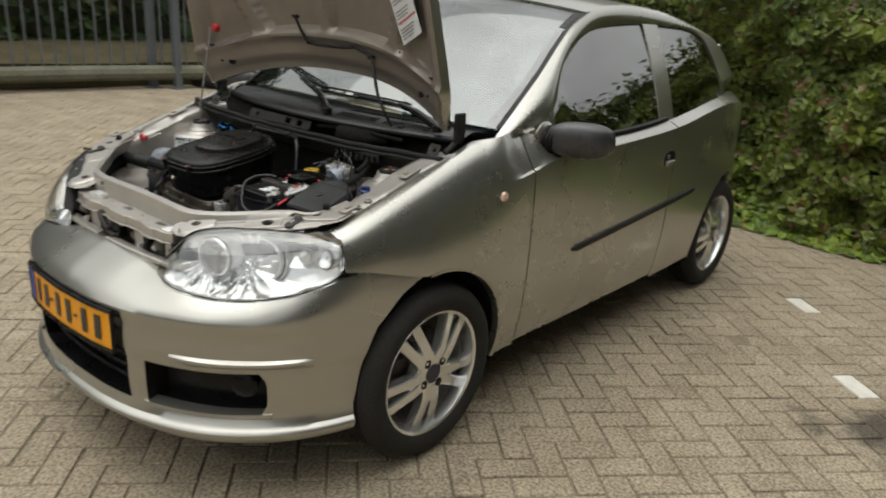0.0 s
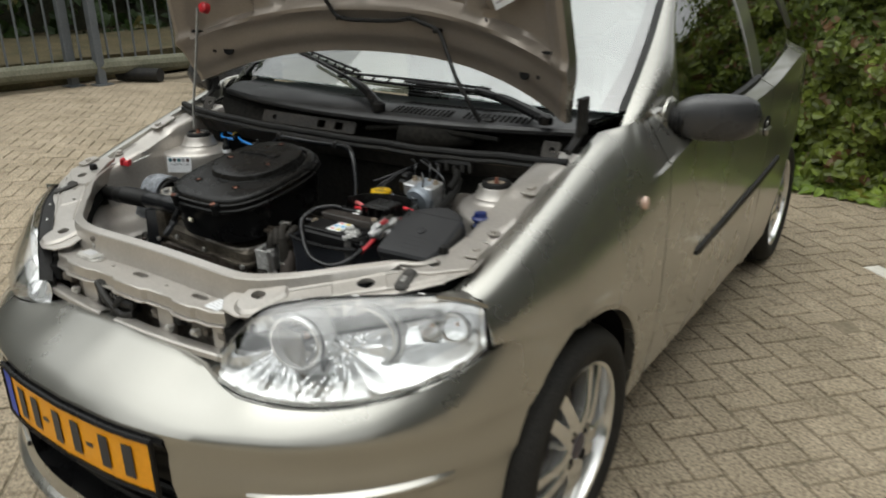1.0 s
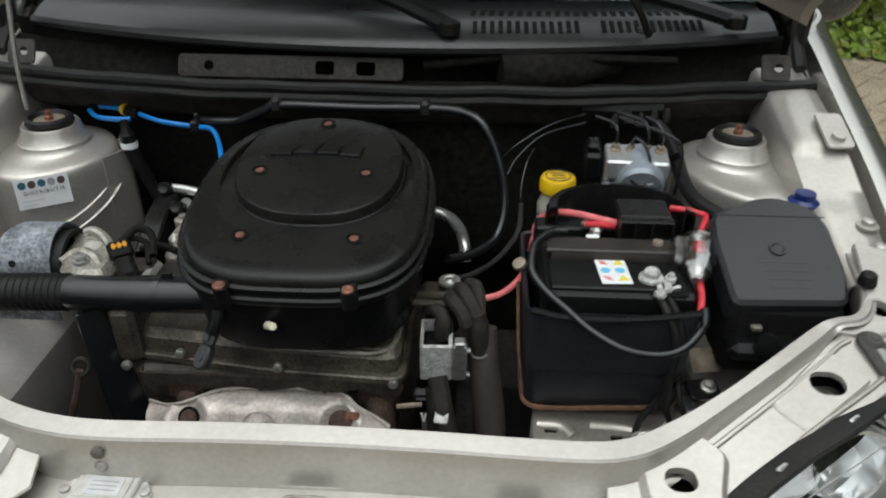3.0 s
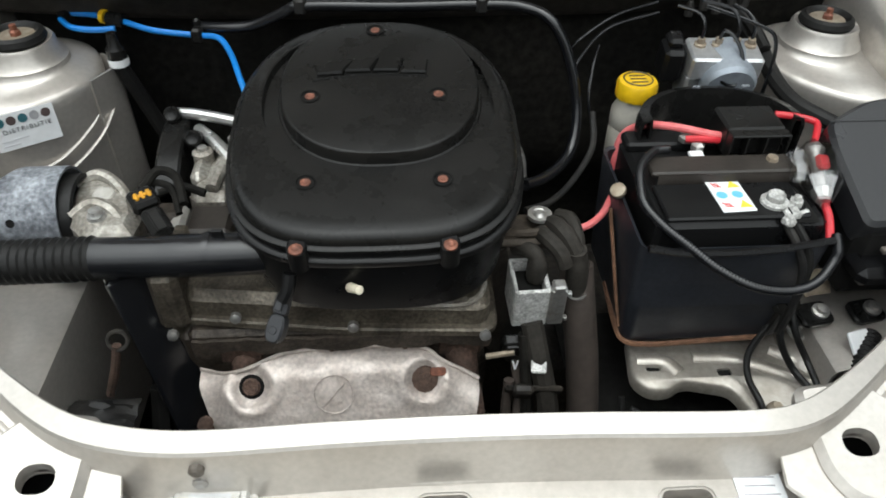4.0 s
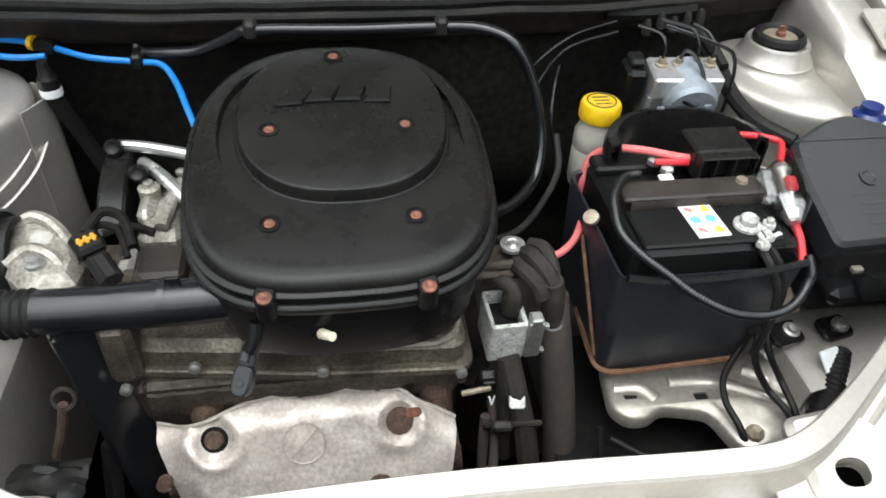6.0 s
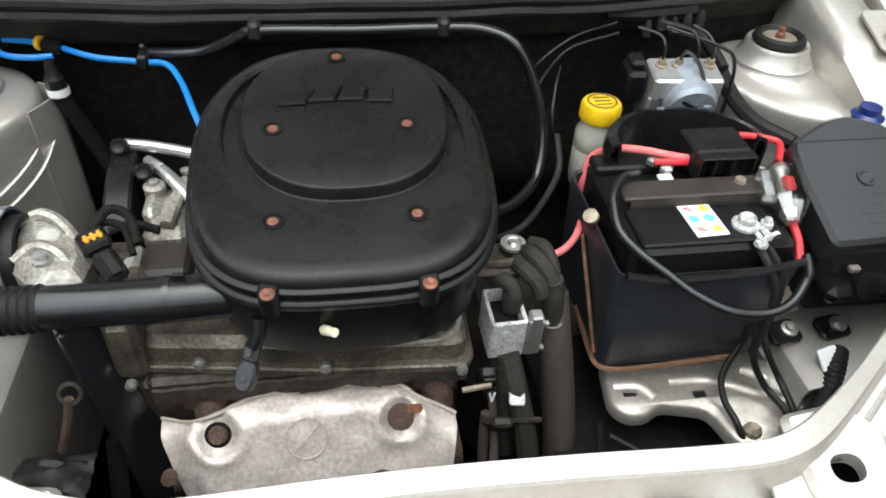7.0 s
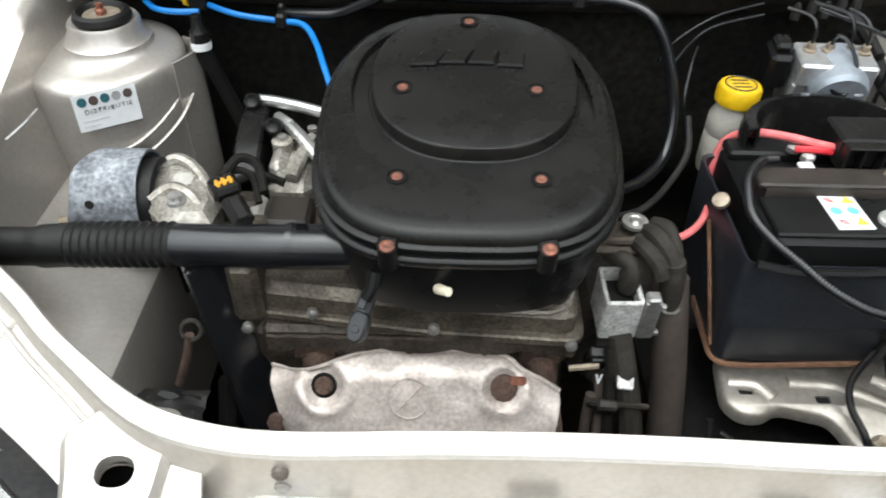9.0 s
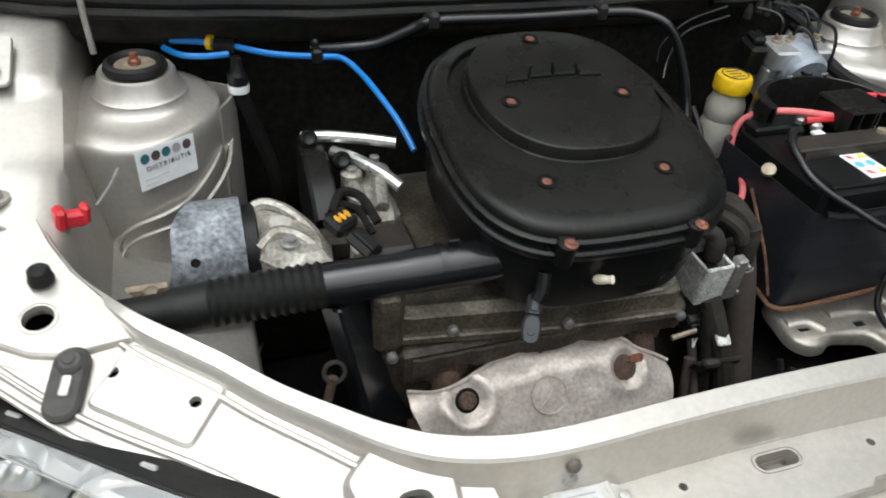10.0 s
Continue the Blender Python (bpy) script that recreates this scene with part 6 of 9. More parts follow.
# ---- bulkhead, scuttle, wipers ----
def scuttle():
    rows = [[(x, 0.165 + 0.01 * noise.noise((x * 6, z * 6, 1)) + 0.05 * smooth(0.62, 0.5, z), z) for x in np.linspace(-0.56, 0.60, 30)] for z in np.linspace(0.22, 0.925, 18)]
    part("bulkhead", Shape().grid(rows), BLACKMAT, car, "black insulated bulkhead", thick=0.01)
    path = [(-0.66, 0.115, 0.958), (-0.55, 0.088, 0.952), (-0.42, 0.086, 0.944), (-0.2, 0.084, 0.937), (0.03, 0.088, 0.935), (0.28, 0.098, 0.935), (0.48, 0.118, 0.938), (0.655, 0.140, 0.942)]
    p = spline(path, 60)
    wavy = [tuple(q + np.array((0, 0.005 * noise.noise((q[0] * 7, 0, 1)), 0.004 * noise.noise((q[0] * 9, 2, 0)) - 0.002))) for q in p]
    seal = part("bulkhead_seal", line(wavy, 0.0095, 10, 120), RUBBER, car, "black rubber bulkhead seal")
    part("seal_lip", line([(x, y - 0.007, z - 0.013 + 0.002 * noise.noise((x * 12, 5, 0))) for x, y, z in wavy], 0.0060, 8, 120), DUSTY, seal)
    rows = [[tuple(q + np.array((0, dy, dz))) for dy, dz in ((-0.006, -0.010), (-0.006, -0.016), (0.0, -0.024), (0.03, -0.026), (0.08, -0.028))] for q in p]
    part("bulkhead_flange", Shape().grid(rows), FLANGE, car, "brownish painted bulkhead flange", thick=0.002)
    rows = [[tuple(q + np.array((0, dy + 0.004 * noise.noise((q[0] * 8, dz * 20, 3)), dz))) for dy, dz in ((0.004, -0.020), (0.016, -0.034), (0.024, -0.052), (0.040, -0.066))] for q in p]
    part("bulkhead_panel", Shape().grid(rows), DARKMET, car, "dirty olive-grey painted bulkhead edge", thick=0.002)
    # plenum: dark metal with holes behind the seal
    rows = [[tuple(q + np.array((0, dy, dz))) for dy, dz in ((0.010, -0.012), (0.05, -0.045), (0.12, -0.05), (0.16, 0.0), (0.16, 0.03))] for q in p]
    part("plenum", Shape().grid(rows), BLACKMAT, car, "dark plenum channel", thick=0.002)
    pl = Shape().at(pose(-0.16, 0.15, 0.945, 62, 0, 0))
    pl.prism(rrect(0.36, 0.036, 0.008), 0, 0.004, 0.001, [rrect(0.03, 0.022, 0.005, 3, 0.12, 0), rrect(0.03, 0.022, 0.005, 3, 0.055, 0), oval(0.016, 0.016, 12, 2, -0.13, 0)])
    part("plenum_plate", pl, GRIME, car)
    part("wiper_motor", Shape().at(pose(0.25, 0.17, 0.945, 0, 90, 12)).lathe([(0.028, -0.08), (0.03, -0.06), (0.03, 0.05), (0.022, 0.07), (0.012, 0.12)], 16), BLACKMAT, car)
    part("wiper_link", line([(0.05, 0.16, 0.95), (0.2, 0.165, 0.965), (0.45, 0.18, 0.96)], 0.007, 8), BLACKMAT, car)
    for x in (0.60, -0.60):
        part("hinge_bracket", Shape().at(pose(x, 0.165, 0.957, 60, 0, 0)).prism(rrect(0.045, 0.04, 0.006), 0, 0.003, 0.001, [oval(0.014, 0.014, 12, 2, 0.004, 0)]), DARKMET, car)
    # scuttle cover
    front_y = lambda x: 0.140 + 0.30 * x * x
    back_y = lambda x: 0.335 + 0.16 * x * x
    rows = []
    for x in np.linspace(-0.63, 0.63, 64):
        f, b = front_y(x), back_y(x)
        row = [(x, f + 0.008, 0.970), (x, f + 0.001, 0.975), (x, f, 0.983), (x, f + 0.006, 0.990)]
        for s in np.linspace(0.08, 1, 8):
            row.append((x, f + (b - f) * s, 0.990 + 0.022 * s + 0.012 * math.sin(math.pi * min(s * 1.3, 1)) - 0.02 * x * x))
        rows.append(row)
    cover = part("scuttle_cover", Shape().grid(rows), SCUTTLE, car, "black plastic scuttle cover", thick=0.003)
    top = lambda x, s: (x, front_y(x) + (back_y(x) - front_y(x)) * s, 0.990 + 0.022 * s + 0.012 * math.sin(math.pi * min(s * 1.3, 1)) - 0.02 * x * x)
    # slots are dark strips, shade painted on the closed cover
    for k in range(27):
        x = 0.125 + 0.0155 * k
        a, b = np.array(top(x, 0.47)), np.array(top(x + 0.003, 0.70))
        part("dark_vent_strip", Shape().grid([[tuple(a + np.array((dx, 0, 0.0008))) for dx in (-0.0042, 0.0042)], [tuple((a + b) / 2 + np.array((dx, 0, 0.0022))) for dx in (-0.0042, 0.0042)], [tuple(b + np.array((dx, 0, 0.0012))) for dx in (-0.0042, 0.0042)]]), DARK, cover, thick=0.001)
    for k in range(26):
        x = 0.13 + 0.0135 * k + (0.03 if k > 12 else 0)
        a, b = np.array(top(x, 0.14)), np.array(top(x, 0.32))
        part("dark_vent_strip", Shape().grid([[tuple(a + np.array((dx, 0, 0.0008))) for dx in (-0.0036, 0.0036)], [tuple(b + np.array((dx, 0, 0.0014))) for dx in (-0.0036, 0.0036)]]), DARK, cover, thick=0.001)
    part("washer_nozzle", Shape().box((0.03, 0.02, 0.014), (0.40, front_y(0.4) + 0.03, 0.995), 0.005), PLASTIC, cover)
    # wipers
    def on_glass(x, z, off):
        # a point off the windscreen's outer face
        s0 = 0.35
        k = 1 - min((x / 0.62) ** 2, 1.0)
        y = float(np.interp(z - 0.022 * k + 0.006, TOP[:20, 2], TOP[:20, 1])) - (0.09 * (1 - s0) + 0.05 * s0) * k
        return (x, y - 0.85 * off, z + 0.5 * off)

    for piv, elbow, tip, b0, b1 in (((0.548, 0.236, 1.012), (0.30, 0.31, 1.036), (0.07, 0.375, 1.046), (0.33, 0.345, 1.036), (-0.20, 0.40, 1.044)), ((0.09, 0.165, 1.012), (-0.12, 0.255, 1.038), (-0.36, 0.37, 1.078), (-0.12, 0.295, 1.052), (-0.56, 0.445, 1.098))):
        w = new("wiper")
        w.parent = car
        tagged(w, "black windscreen wiper")
        elbow, tip, b0, b1 = (on_glass(q[0], q[2], off) for q, off in ((elbow, 0.024), (tip, 0.022), (b0, 0.012), (b1, 0.012)))
        arm = Shape()
        arm.tube([piv, tuple((np.array(piv) + np.array(elbow)) / 2 + np.array((0, 0, 0.008))), elbow], [0.014, 0.013, 0.011, 0.010], 8, 16)
        arm.tube([elbow, tip], 0.005, 6)
        arm.lathe([(0.018, -0.012), (0.018, 0.006), (0.010, 0.012), (0, 0.013)], 14, piv)
        part("arm", arm, SATIN, w)
        blade = Shape()
        a, b = np.array(b0), np.array(b1)
        run = lambda s, up, off: on_glass(a[0] + (b[0] - a[0]) * s, a[2] + (b[2] - a[2]) * s + up, off)
        blade.tube([run(s, 0.003 + 0.005 * math.sin(math.pi * s), 0.014) for s in np.linspace(0, 1, 9)], 0.004, 6, 24)
        blade.tube([run(s, -0.004, 0.006) for s in np.linspace(0, 1, 9)], 0.0045, 5, 24)
        for s in np.linspace(0.05, 0.93, 9):
            blade.tube([run(s, 0.008, 0.014), run(s + 0.03, -0.005, 0.007)], 0.003, 5)
        part("blade", blade, SATIN, w)


BLACKMAT = mat("matt_black_insulation", (0.0055, 0.0055, 0.005), 0.8, 0, (0.017, 0.0155, 0.013), 9, mix=0.7, fine=90, vary=0.5, bump=0.8, bump_scale=28, spec=0.12)
DARKMET = mat("dusty_dark_metal", (0.05, 0.045, 0.038), 0.6, 0.4, (0.025, 0.022, 0.02), 20, vary=0.3, bump=0.1)
FLANGE = mat("brown_dusty_paint", (0.15, 0.125, 0.085), 0.6, 0.2, (0.07, 0.058, 0.042), 20, vary=0.3, bump=0.1)
SCUTTLE = mat("weathered_black_plastic", (0.014, 0.0145, 0.0155), 0.36, 0, (0.028, 0.028, 0.029), 6, fine=200, vary=0.2, bump=0.05, bump_scale=600)
scuttle()


# ---- engine ----
COVER = pose(-0.066, -0.335, 0.864, math.degrees(math.atan(0.17)), 0, 0)
SLOPE = math.hypot(1, 0.17)


def on_cover(x, y, lift=0.0):
    """A pose on the tilted top of the air filter housing, at the plan's x and y."""
    return COVER @ pose(x + 0.066, (y + 0.335) * SLOPE, lift)


def air_filter():
    house = tagged(new("air_filter_housing"), "black plastic air filter housing with rusty screws", "air filter")

    def outline(w, k=0.0):
        pts = []
        for a in np.linspace(0, 2 * math.pi, 72, endpoint=False):
            c, s = math.cos(a), math.sin(a)
            e = 2 / 3.2 if s < 0 else 2 / 2.5
            x = (0.146 + w) * math.copysign(abs(c) ** e, c)
            y = 0.172 + (0.172 + w) * math.copysign(abs(s) ** (e if s < 0 else 0.85), s)
            pts.append((x * (1 + 0.02 * (0.2 - y)), y))
        return pts
    top = Shape().at(COVER)
    rings = []
    for w, z in ((0.0035, -0.0175), (0.0045, -0.0165), (0.0045, -0.0135), (0.003, -0.0125), (-0.0005, -0.012), (-0.001, -0.008), (-0.0025, -0.0045), (-0.006, -0.0018), (-0.011, -0.0004), (-0.020, 0.0005)):
        rings.append([(x, y, z) for x, y in outline(w)])
    # a channel round the back and sides of the raised oval
    cx, cy = 0.006, 0.200 * SLOPE

    def egg(w, h, n=72):
        return [(cx + w * math.copysign(abs(math.cos(a)) ** 0.82, math.cos(a)), cy + h * math.copysign(abs(math.sin(a)) ** 0.9, math.sin(a))) for a in np.linspace(0, 2 * math.pi, n, endpoint=False)]
    deep = [0.009 * smooth(-0.55, 0.15, math.sin(a)) for a in np.linspace(0, 2 * math.pi, 72, endpoint=False)]
    for w, h, share in ((0.1275, 0.1195, 0.0), (0.1255, 0.1185, 0.08), (0.1235, 0.1175, 0.92), (0.1215, 0.1165, 1.0), (0.100, 0.105, 1.0)):
        rings.append([(x, y, 0.001 - share * d) for (x, y), d in zip(egg(w, h), deep)])
    top.grid(rings, close=True)
    part("lid", top, PLASTIC, house, sharp=40)
    rim = Shape().at(COVER)
    rim.grid([[(x, y, z) for x, y in outline(w)] for w, z in ((0.000, -0.036), (0.0065, -0.035), (0.0075, -0.033), (0.0075, -0.027), (0.0055, -0.025), (0.0015, -0.0245), (0.0010, -0.0185))], close=True)
    part("lid_flange", rim, SATIN, house, sharp=40)
    low = Shape().at(COVER)
    low.grid([[(x, y + sh, z) for x, y in outline(w)] for w, z, sh in ((-0.001, -0.034, 0), (-0.003, -0.055, -0.004), (-0.005, -0.085, -0.007), (-0.008, -0.112, -0.008), (-0.014, -0.117, -0.004), (-0.04, -0.120, 0.0))], close=True)
    part("lower_case", low, SATIN, house, sharp=40)
    # raised oval
    ov = Shape().at(COVER)
    rows = [[(x, y, z) for x, y in egg(w, h)] for w, h, z in ((0.1085, 0.1135, -0.009), (0.1080, 0.1130, 0.0), (0.1072, 0.1122, 0.0014), (0.1052, 0.1108, 0.0020), (0.1046, 0.1102, 0.0035), (0.1040, 0.1096, 0.0140), (0.1030, 0.1086, 0.0156), (0.1010, 0.1064, 0.0163), (0.05, 0.06, 0.0168))]
    ov.grid(rows, close=True)
    ov.add(rows[-1], [tuple(range(72))])
    part("raised_oval", ov, PLASTIC, house, sharp=40)
    # plain embossed blocks in place of the maker's mark
    for k in range(4):
        x = -0.1085 + 0.0300 * k
        lean = 0.008 - 0.004 * (k - 1.5)
        blk = Shape().at(on_cover(x, -0.110 - 0.0025 * (k - 1.5) ** 2 * 0.8, 0.0166) @ pose(0, 0, 0, 0, 0, -2 * (k - 1.5)))
        blk.prism([(-0.0145 - 0.004, -0.0105), (0.0125 - 0.004, -0.0105), (0.0125 + lean - 0.004, 0.0115), (-0.0145 + lean - 0.004, 0.0115)], 0, 0.0050, 0.0022)
        part("embossed_block", blk, PLASTIC, house, sharp=30)
    part("embossed_rule", Shape().at(COVER).tube([(x + 0.066, (y + 0.335) * SLOPE, 0.0172) for x, y in ((-0.131, -0.133), (-0.10, -0.127), (-0.065, -0.1245), (-0.03, -0.126), (-0.008, -0.129))], 0.0010, 6, 24), PLASTIC, house)

    def screw(x, y, lift):
        m = on_cover(x, y, lift)
        part("screw_well", Shape().at(m).lathe([(0.0090, 0.0), (0.0102, 0.0012), (0.0088, 0.0016), (0.0078, -0.0002), (0.0, -0.0004)], 16, caps=False), DARK, house)
        part("screw", Shape().at(m).lathe([(0.0052, 0), (0.0052, 0.0008), (0.0035, 0.0012), (0.0018, 0.0004), (0, 0.0004)], 12), COPPER, house, "rusty screw")
    for x, y, l in ((-0.132, -0.265, 0.0012), (0.0, -0.265, 0.0012), (-0.132, -0.158, 0.0168), (0.001, -0.158, 0.0168), (-0.065, -0.045, 0.0168)):
        screw(x, y, l)
    for x in (-0.137, 0.003):
        m = on_cover(x, -0.336, -0.010)
        part("lug", Shape().at(m).prism(oval(0.019, 0.022, 18, 2.3, 0, 0.002), -0.026, 0.0015, 0.002), SATIN, house)
        part("screw", Shape().at(on_cover(x, -0.340, -0.008)).lathe([(0.0066, 0), (0.0066, 0.002), (0.004, 0.003), (0.0015, 0.002), (0, 0.002)], 14), COPPER, house, "rusty screw")
    # intake duct
    duct = Shape()
    duct.tube([(-0.10, -0.268, 0.800), (-0.17, -0.272, 0.797), (-0.27, -0.270, 0.793), (-0.358, -0.265, 0.789)], [0.0225, 0.0225, 0.0215, 0.0205], 24, 24)
    d = part("intake_duct", duct, DUCT, car, "black plastic intake duct")
    part("corrugated_hose", Shape().tube([(-0.352, -0.265, 0.789), (-0.405, -0.263, 0.786), (-0.460, -0.260, 0.782)], 0.0238, 20, wave=0.0026, pitch=0.0092), RUBBER, d, "corrugated rubber hose")
    part("cuff", Shape().tube([(-0.455, -0.260, 0.782), (-0.49, -0.259, 0.778), (-0.54, -0.256, 0.774), (-0.59, -0.253, 0.770)], [0.0225, 0.020, 0.0185, 0.0185], 18, 18), RUBBER, d)
    part("joint_ring", Shape().tube([(-0.234, -0.270, 0.795), (-0.240, -0.270, 0.795)], 0.0235, 20), DUCT, d)
    part("duct_tab", Shape().box((0.012, 0.004, 0.012), (-0.225, -0.270, 0.820), 0.001), SATIN, d)
    part("filter_stub", Shape().at(pose(-0.088, -0.3345, 0.801, 20, 62, -28)).lathe([(0.0036, -0.011), (0.0052, -0.008), (0.0048, 0.0), (0.0040, 0.004), (0.0046, 0.009), (0, 0.011)], 10), CREAM, car, "small cream stub lying on the housing")


DUCT = mat("grey_black_duct_plastic", (0.006, 0.0065, 0.0078), 0.22, 0, (0.011, 0.0112, 0.0125), 10, fine=260, vary=0.15, bump=0.02, bump_scale=500, spec=0.55, rough_vary=0.05)
air_filter()


def cylinder_head():
    head = tagged(new("engine"), "grimy aluminium engine with a corroded valve cover", "engine")
    cov = Shape()
    loop = soft([(-0.285, -0.268), (-0.10, -0.290), (0.052, -0.300), (0.054, 0.0), (-0.285, 0.0)], 0.022, 6)
    cov.prism(loop, 0.690, 0.738, 0.010)
    part("valve_cover", cov, OLDCAST, head, "corroded cast valve cover")
    part("cover_lip", Shape().prism(soft([(-0.300, -0.272), (-0.10, -0.300), (0.060, -0.309), (0.064, 0.0), (-0.300, 0.0)], 0.024, 6), 0.698, 0.707, 0.002), OLDCAST, head)
    part("head_casting", Shape().box((0.345, 0.28, 0.10), (-0.125, -0.140, 0.64), 0.012).box((0.33, 0.02, 0.05), (-0.115, -0.276, 0.668), 0.006), DIRTYCAST, head)
    part("end_plate", Shape().box((0.030, 0.10, 0.13), (-0.290, -0.225, 0.700), 0.010).box((0.032, 0.024, 0.080), (-0.290, -0.272, 0.736), 0.007), OLDCAST, head, "corroded end casting")
    part("engine_block", Shape().box((0.36, 0.30, 0.34), (-0.12, -0.10, 0.42), 0.02), GRIME, head)
    part("gearbox", Shape().box((0.30, 0.26, 0.24), (0.22, -0.06, 0.42), 0.05), GRIME, head)
    for x, y, z in ((-0.222, -0.283, 0.716), (-0.096, -0.300, 0.714), (0.045, -0.306, 0.70), (-0.29, -0.29, 0.70)):
        part("bolt", Shape().at(pose(x, y, z, 80, 0, 0)).lathe([(0.0062, 0), (0.0062, 0.006), (0.003, 0.0075), (0, 0.0075)], 8), ZINC, head)
    gasket = [[(x, -0.303 - 0.002 * noise.noise((x * 60, 0, 0)), z) for z in (0.698, 0.694, 0.687 - 0.006 * abs(math.sin(x * 42)), 0.684 - 0.007 * abs(math.sin(x * 42)))] for x in np.linspace(-0.27, 0.052, 90)]
    part("gasket_edge", Shape().grid(gasket), DIRTYCAST, head, "scalloped grimy gasket edge", thick=0.004)
    for x in (-0.225, -0.150, -0.070, 0.020):
        run = Shape().tube([(x, -0.250, 0.655), (x, -0.270, 0.650), (x + 0.004, -0.285, 0.625), (x + 0.008, -0.290, 0.56)], 0.019, 12, 20)
        run.box((0.055, 0.016, 0.036), (x, -0.280, 0.660), 0.006)
        part("manifold_runner", run, RUST, head, "rusty exhaust manifold runner")
        part("manifold_nut", Shape().at(pose(x + 0.028, -0.286, 0.678, 90, 0, 0)).lathe([(0.007, 0), (0.007, 0.008), (0.004, 0.016), (0, 0.016)], 6), RUST, head)
    part("manifold_log", line([(-0.27, -0.30, 0.56), (-0.1, -0.305, 0.55), (0.05, -0.30, 0.56)], 0.03, 12), RUST, head)
    part("sensor", Shape().at(pose(-0.162, -0.3380, 0.773, 48, 0, -26)).prism(oval(0.019, 0.030, 18, 2.6, 0, -0.014), -0.006, 0.005, 0.002).box((0.015, 0.022, 0.012), (0, 0.010, 0.000), 0.003).box((0.008, 0.012, 0.003), (0, 0.010, 0.0075), 0.001).prism(oval(0.008, 0.008, 12, 2, 0, -0.016), 0.005, 0.0062, 0.0005), GREYPLUG, head, "dark grey sensor plug")
    part("sensor_neck", line([(-0.158, -0.333, 0.787), (-0.152, -0.329, 0.798), (-0.149, -0.322, 0.812)], 0.007, 10, 12), SATIN, head)
    part("worn_edge", Shape().tube([(-0.10, -0.290, 0.7365), (0.01, -0.2965, 0.7365), (0.036, -0.288, 0.7365), (0.046, -0.265, 0.7365), (0.047, -0.20, 0.7365)], 0.0035, 6, 40), CAST, head, "bare worn edge")
    return head


GREYPLUG = mat("grey_black_plastic", (0.022, 0.023, 0.026), 0.45, 0, (0.034, 0.035, 0.037), 30, vary=0.15)
OLDCAST = mat("stained_cast_cover", (0.135, 0.116, 0.090), 0.5, 0.4, (0.020, 0.0155, 0.011), 18, fine=240, vary=0.4, bump=0.4, bump_scale=240)
cylinder_head()


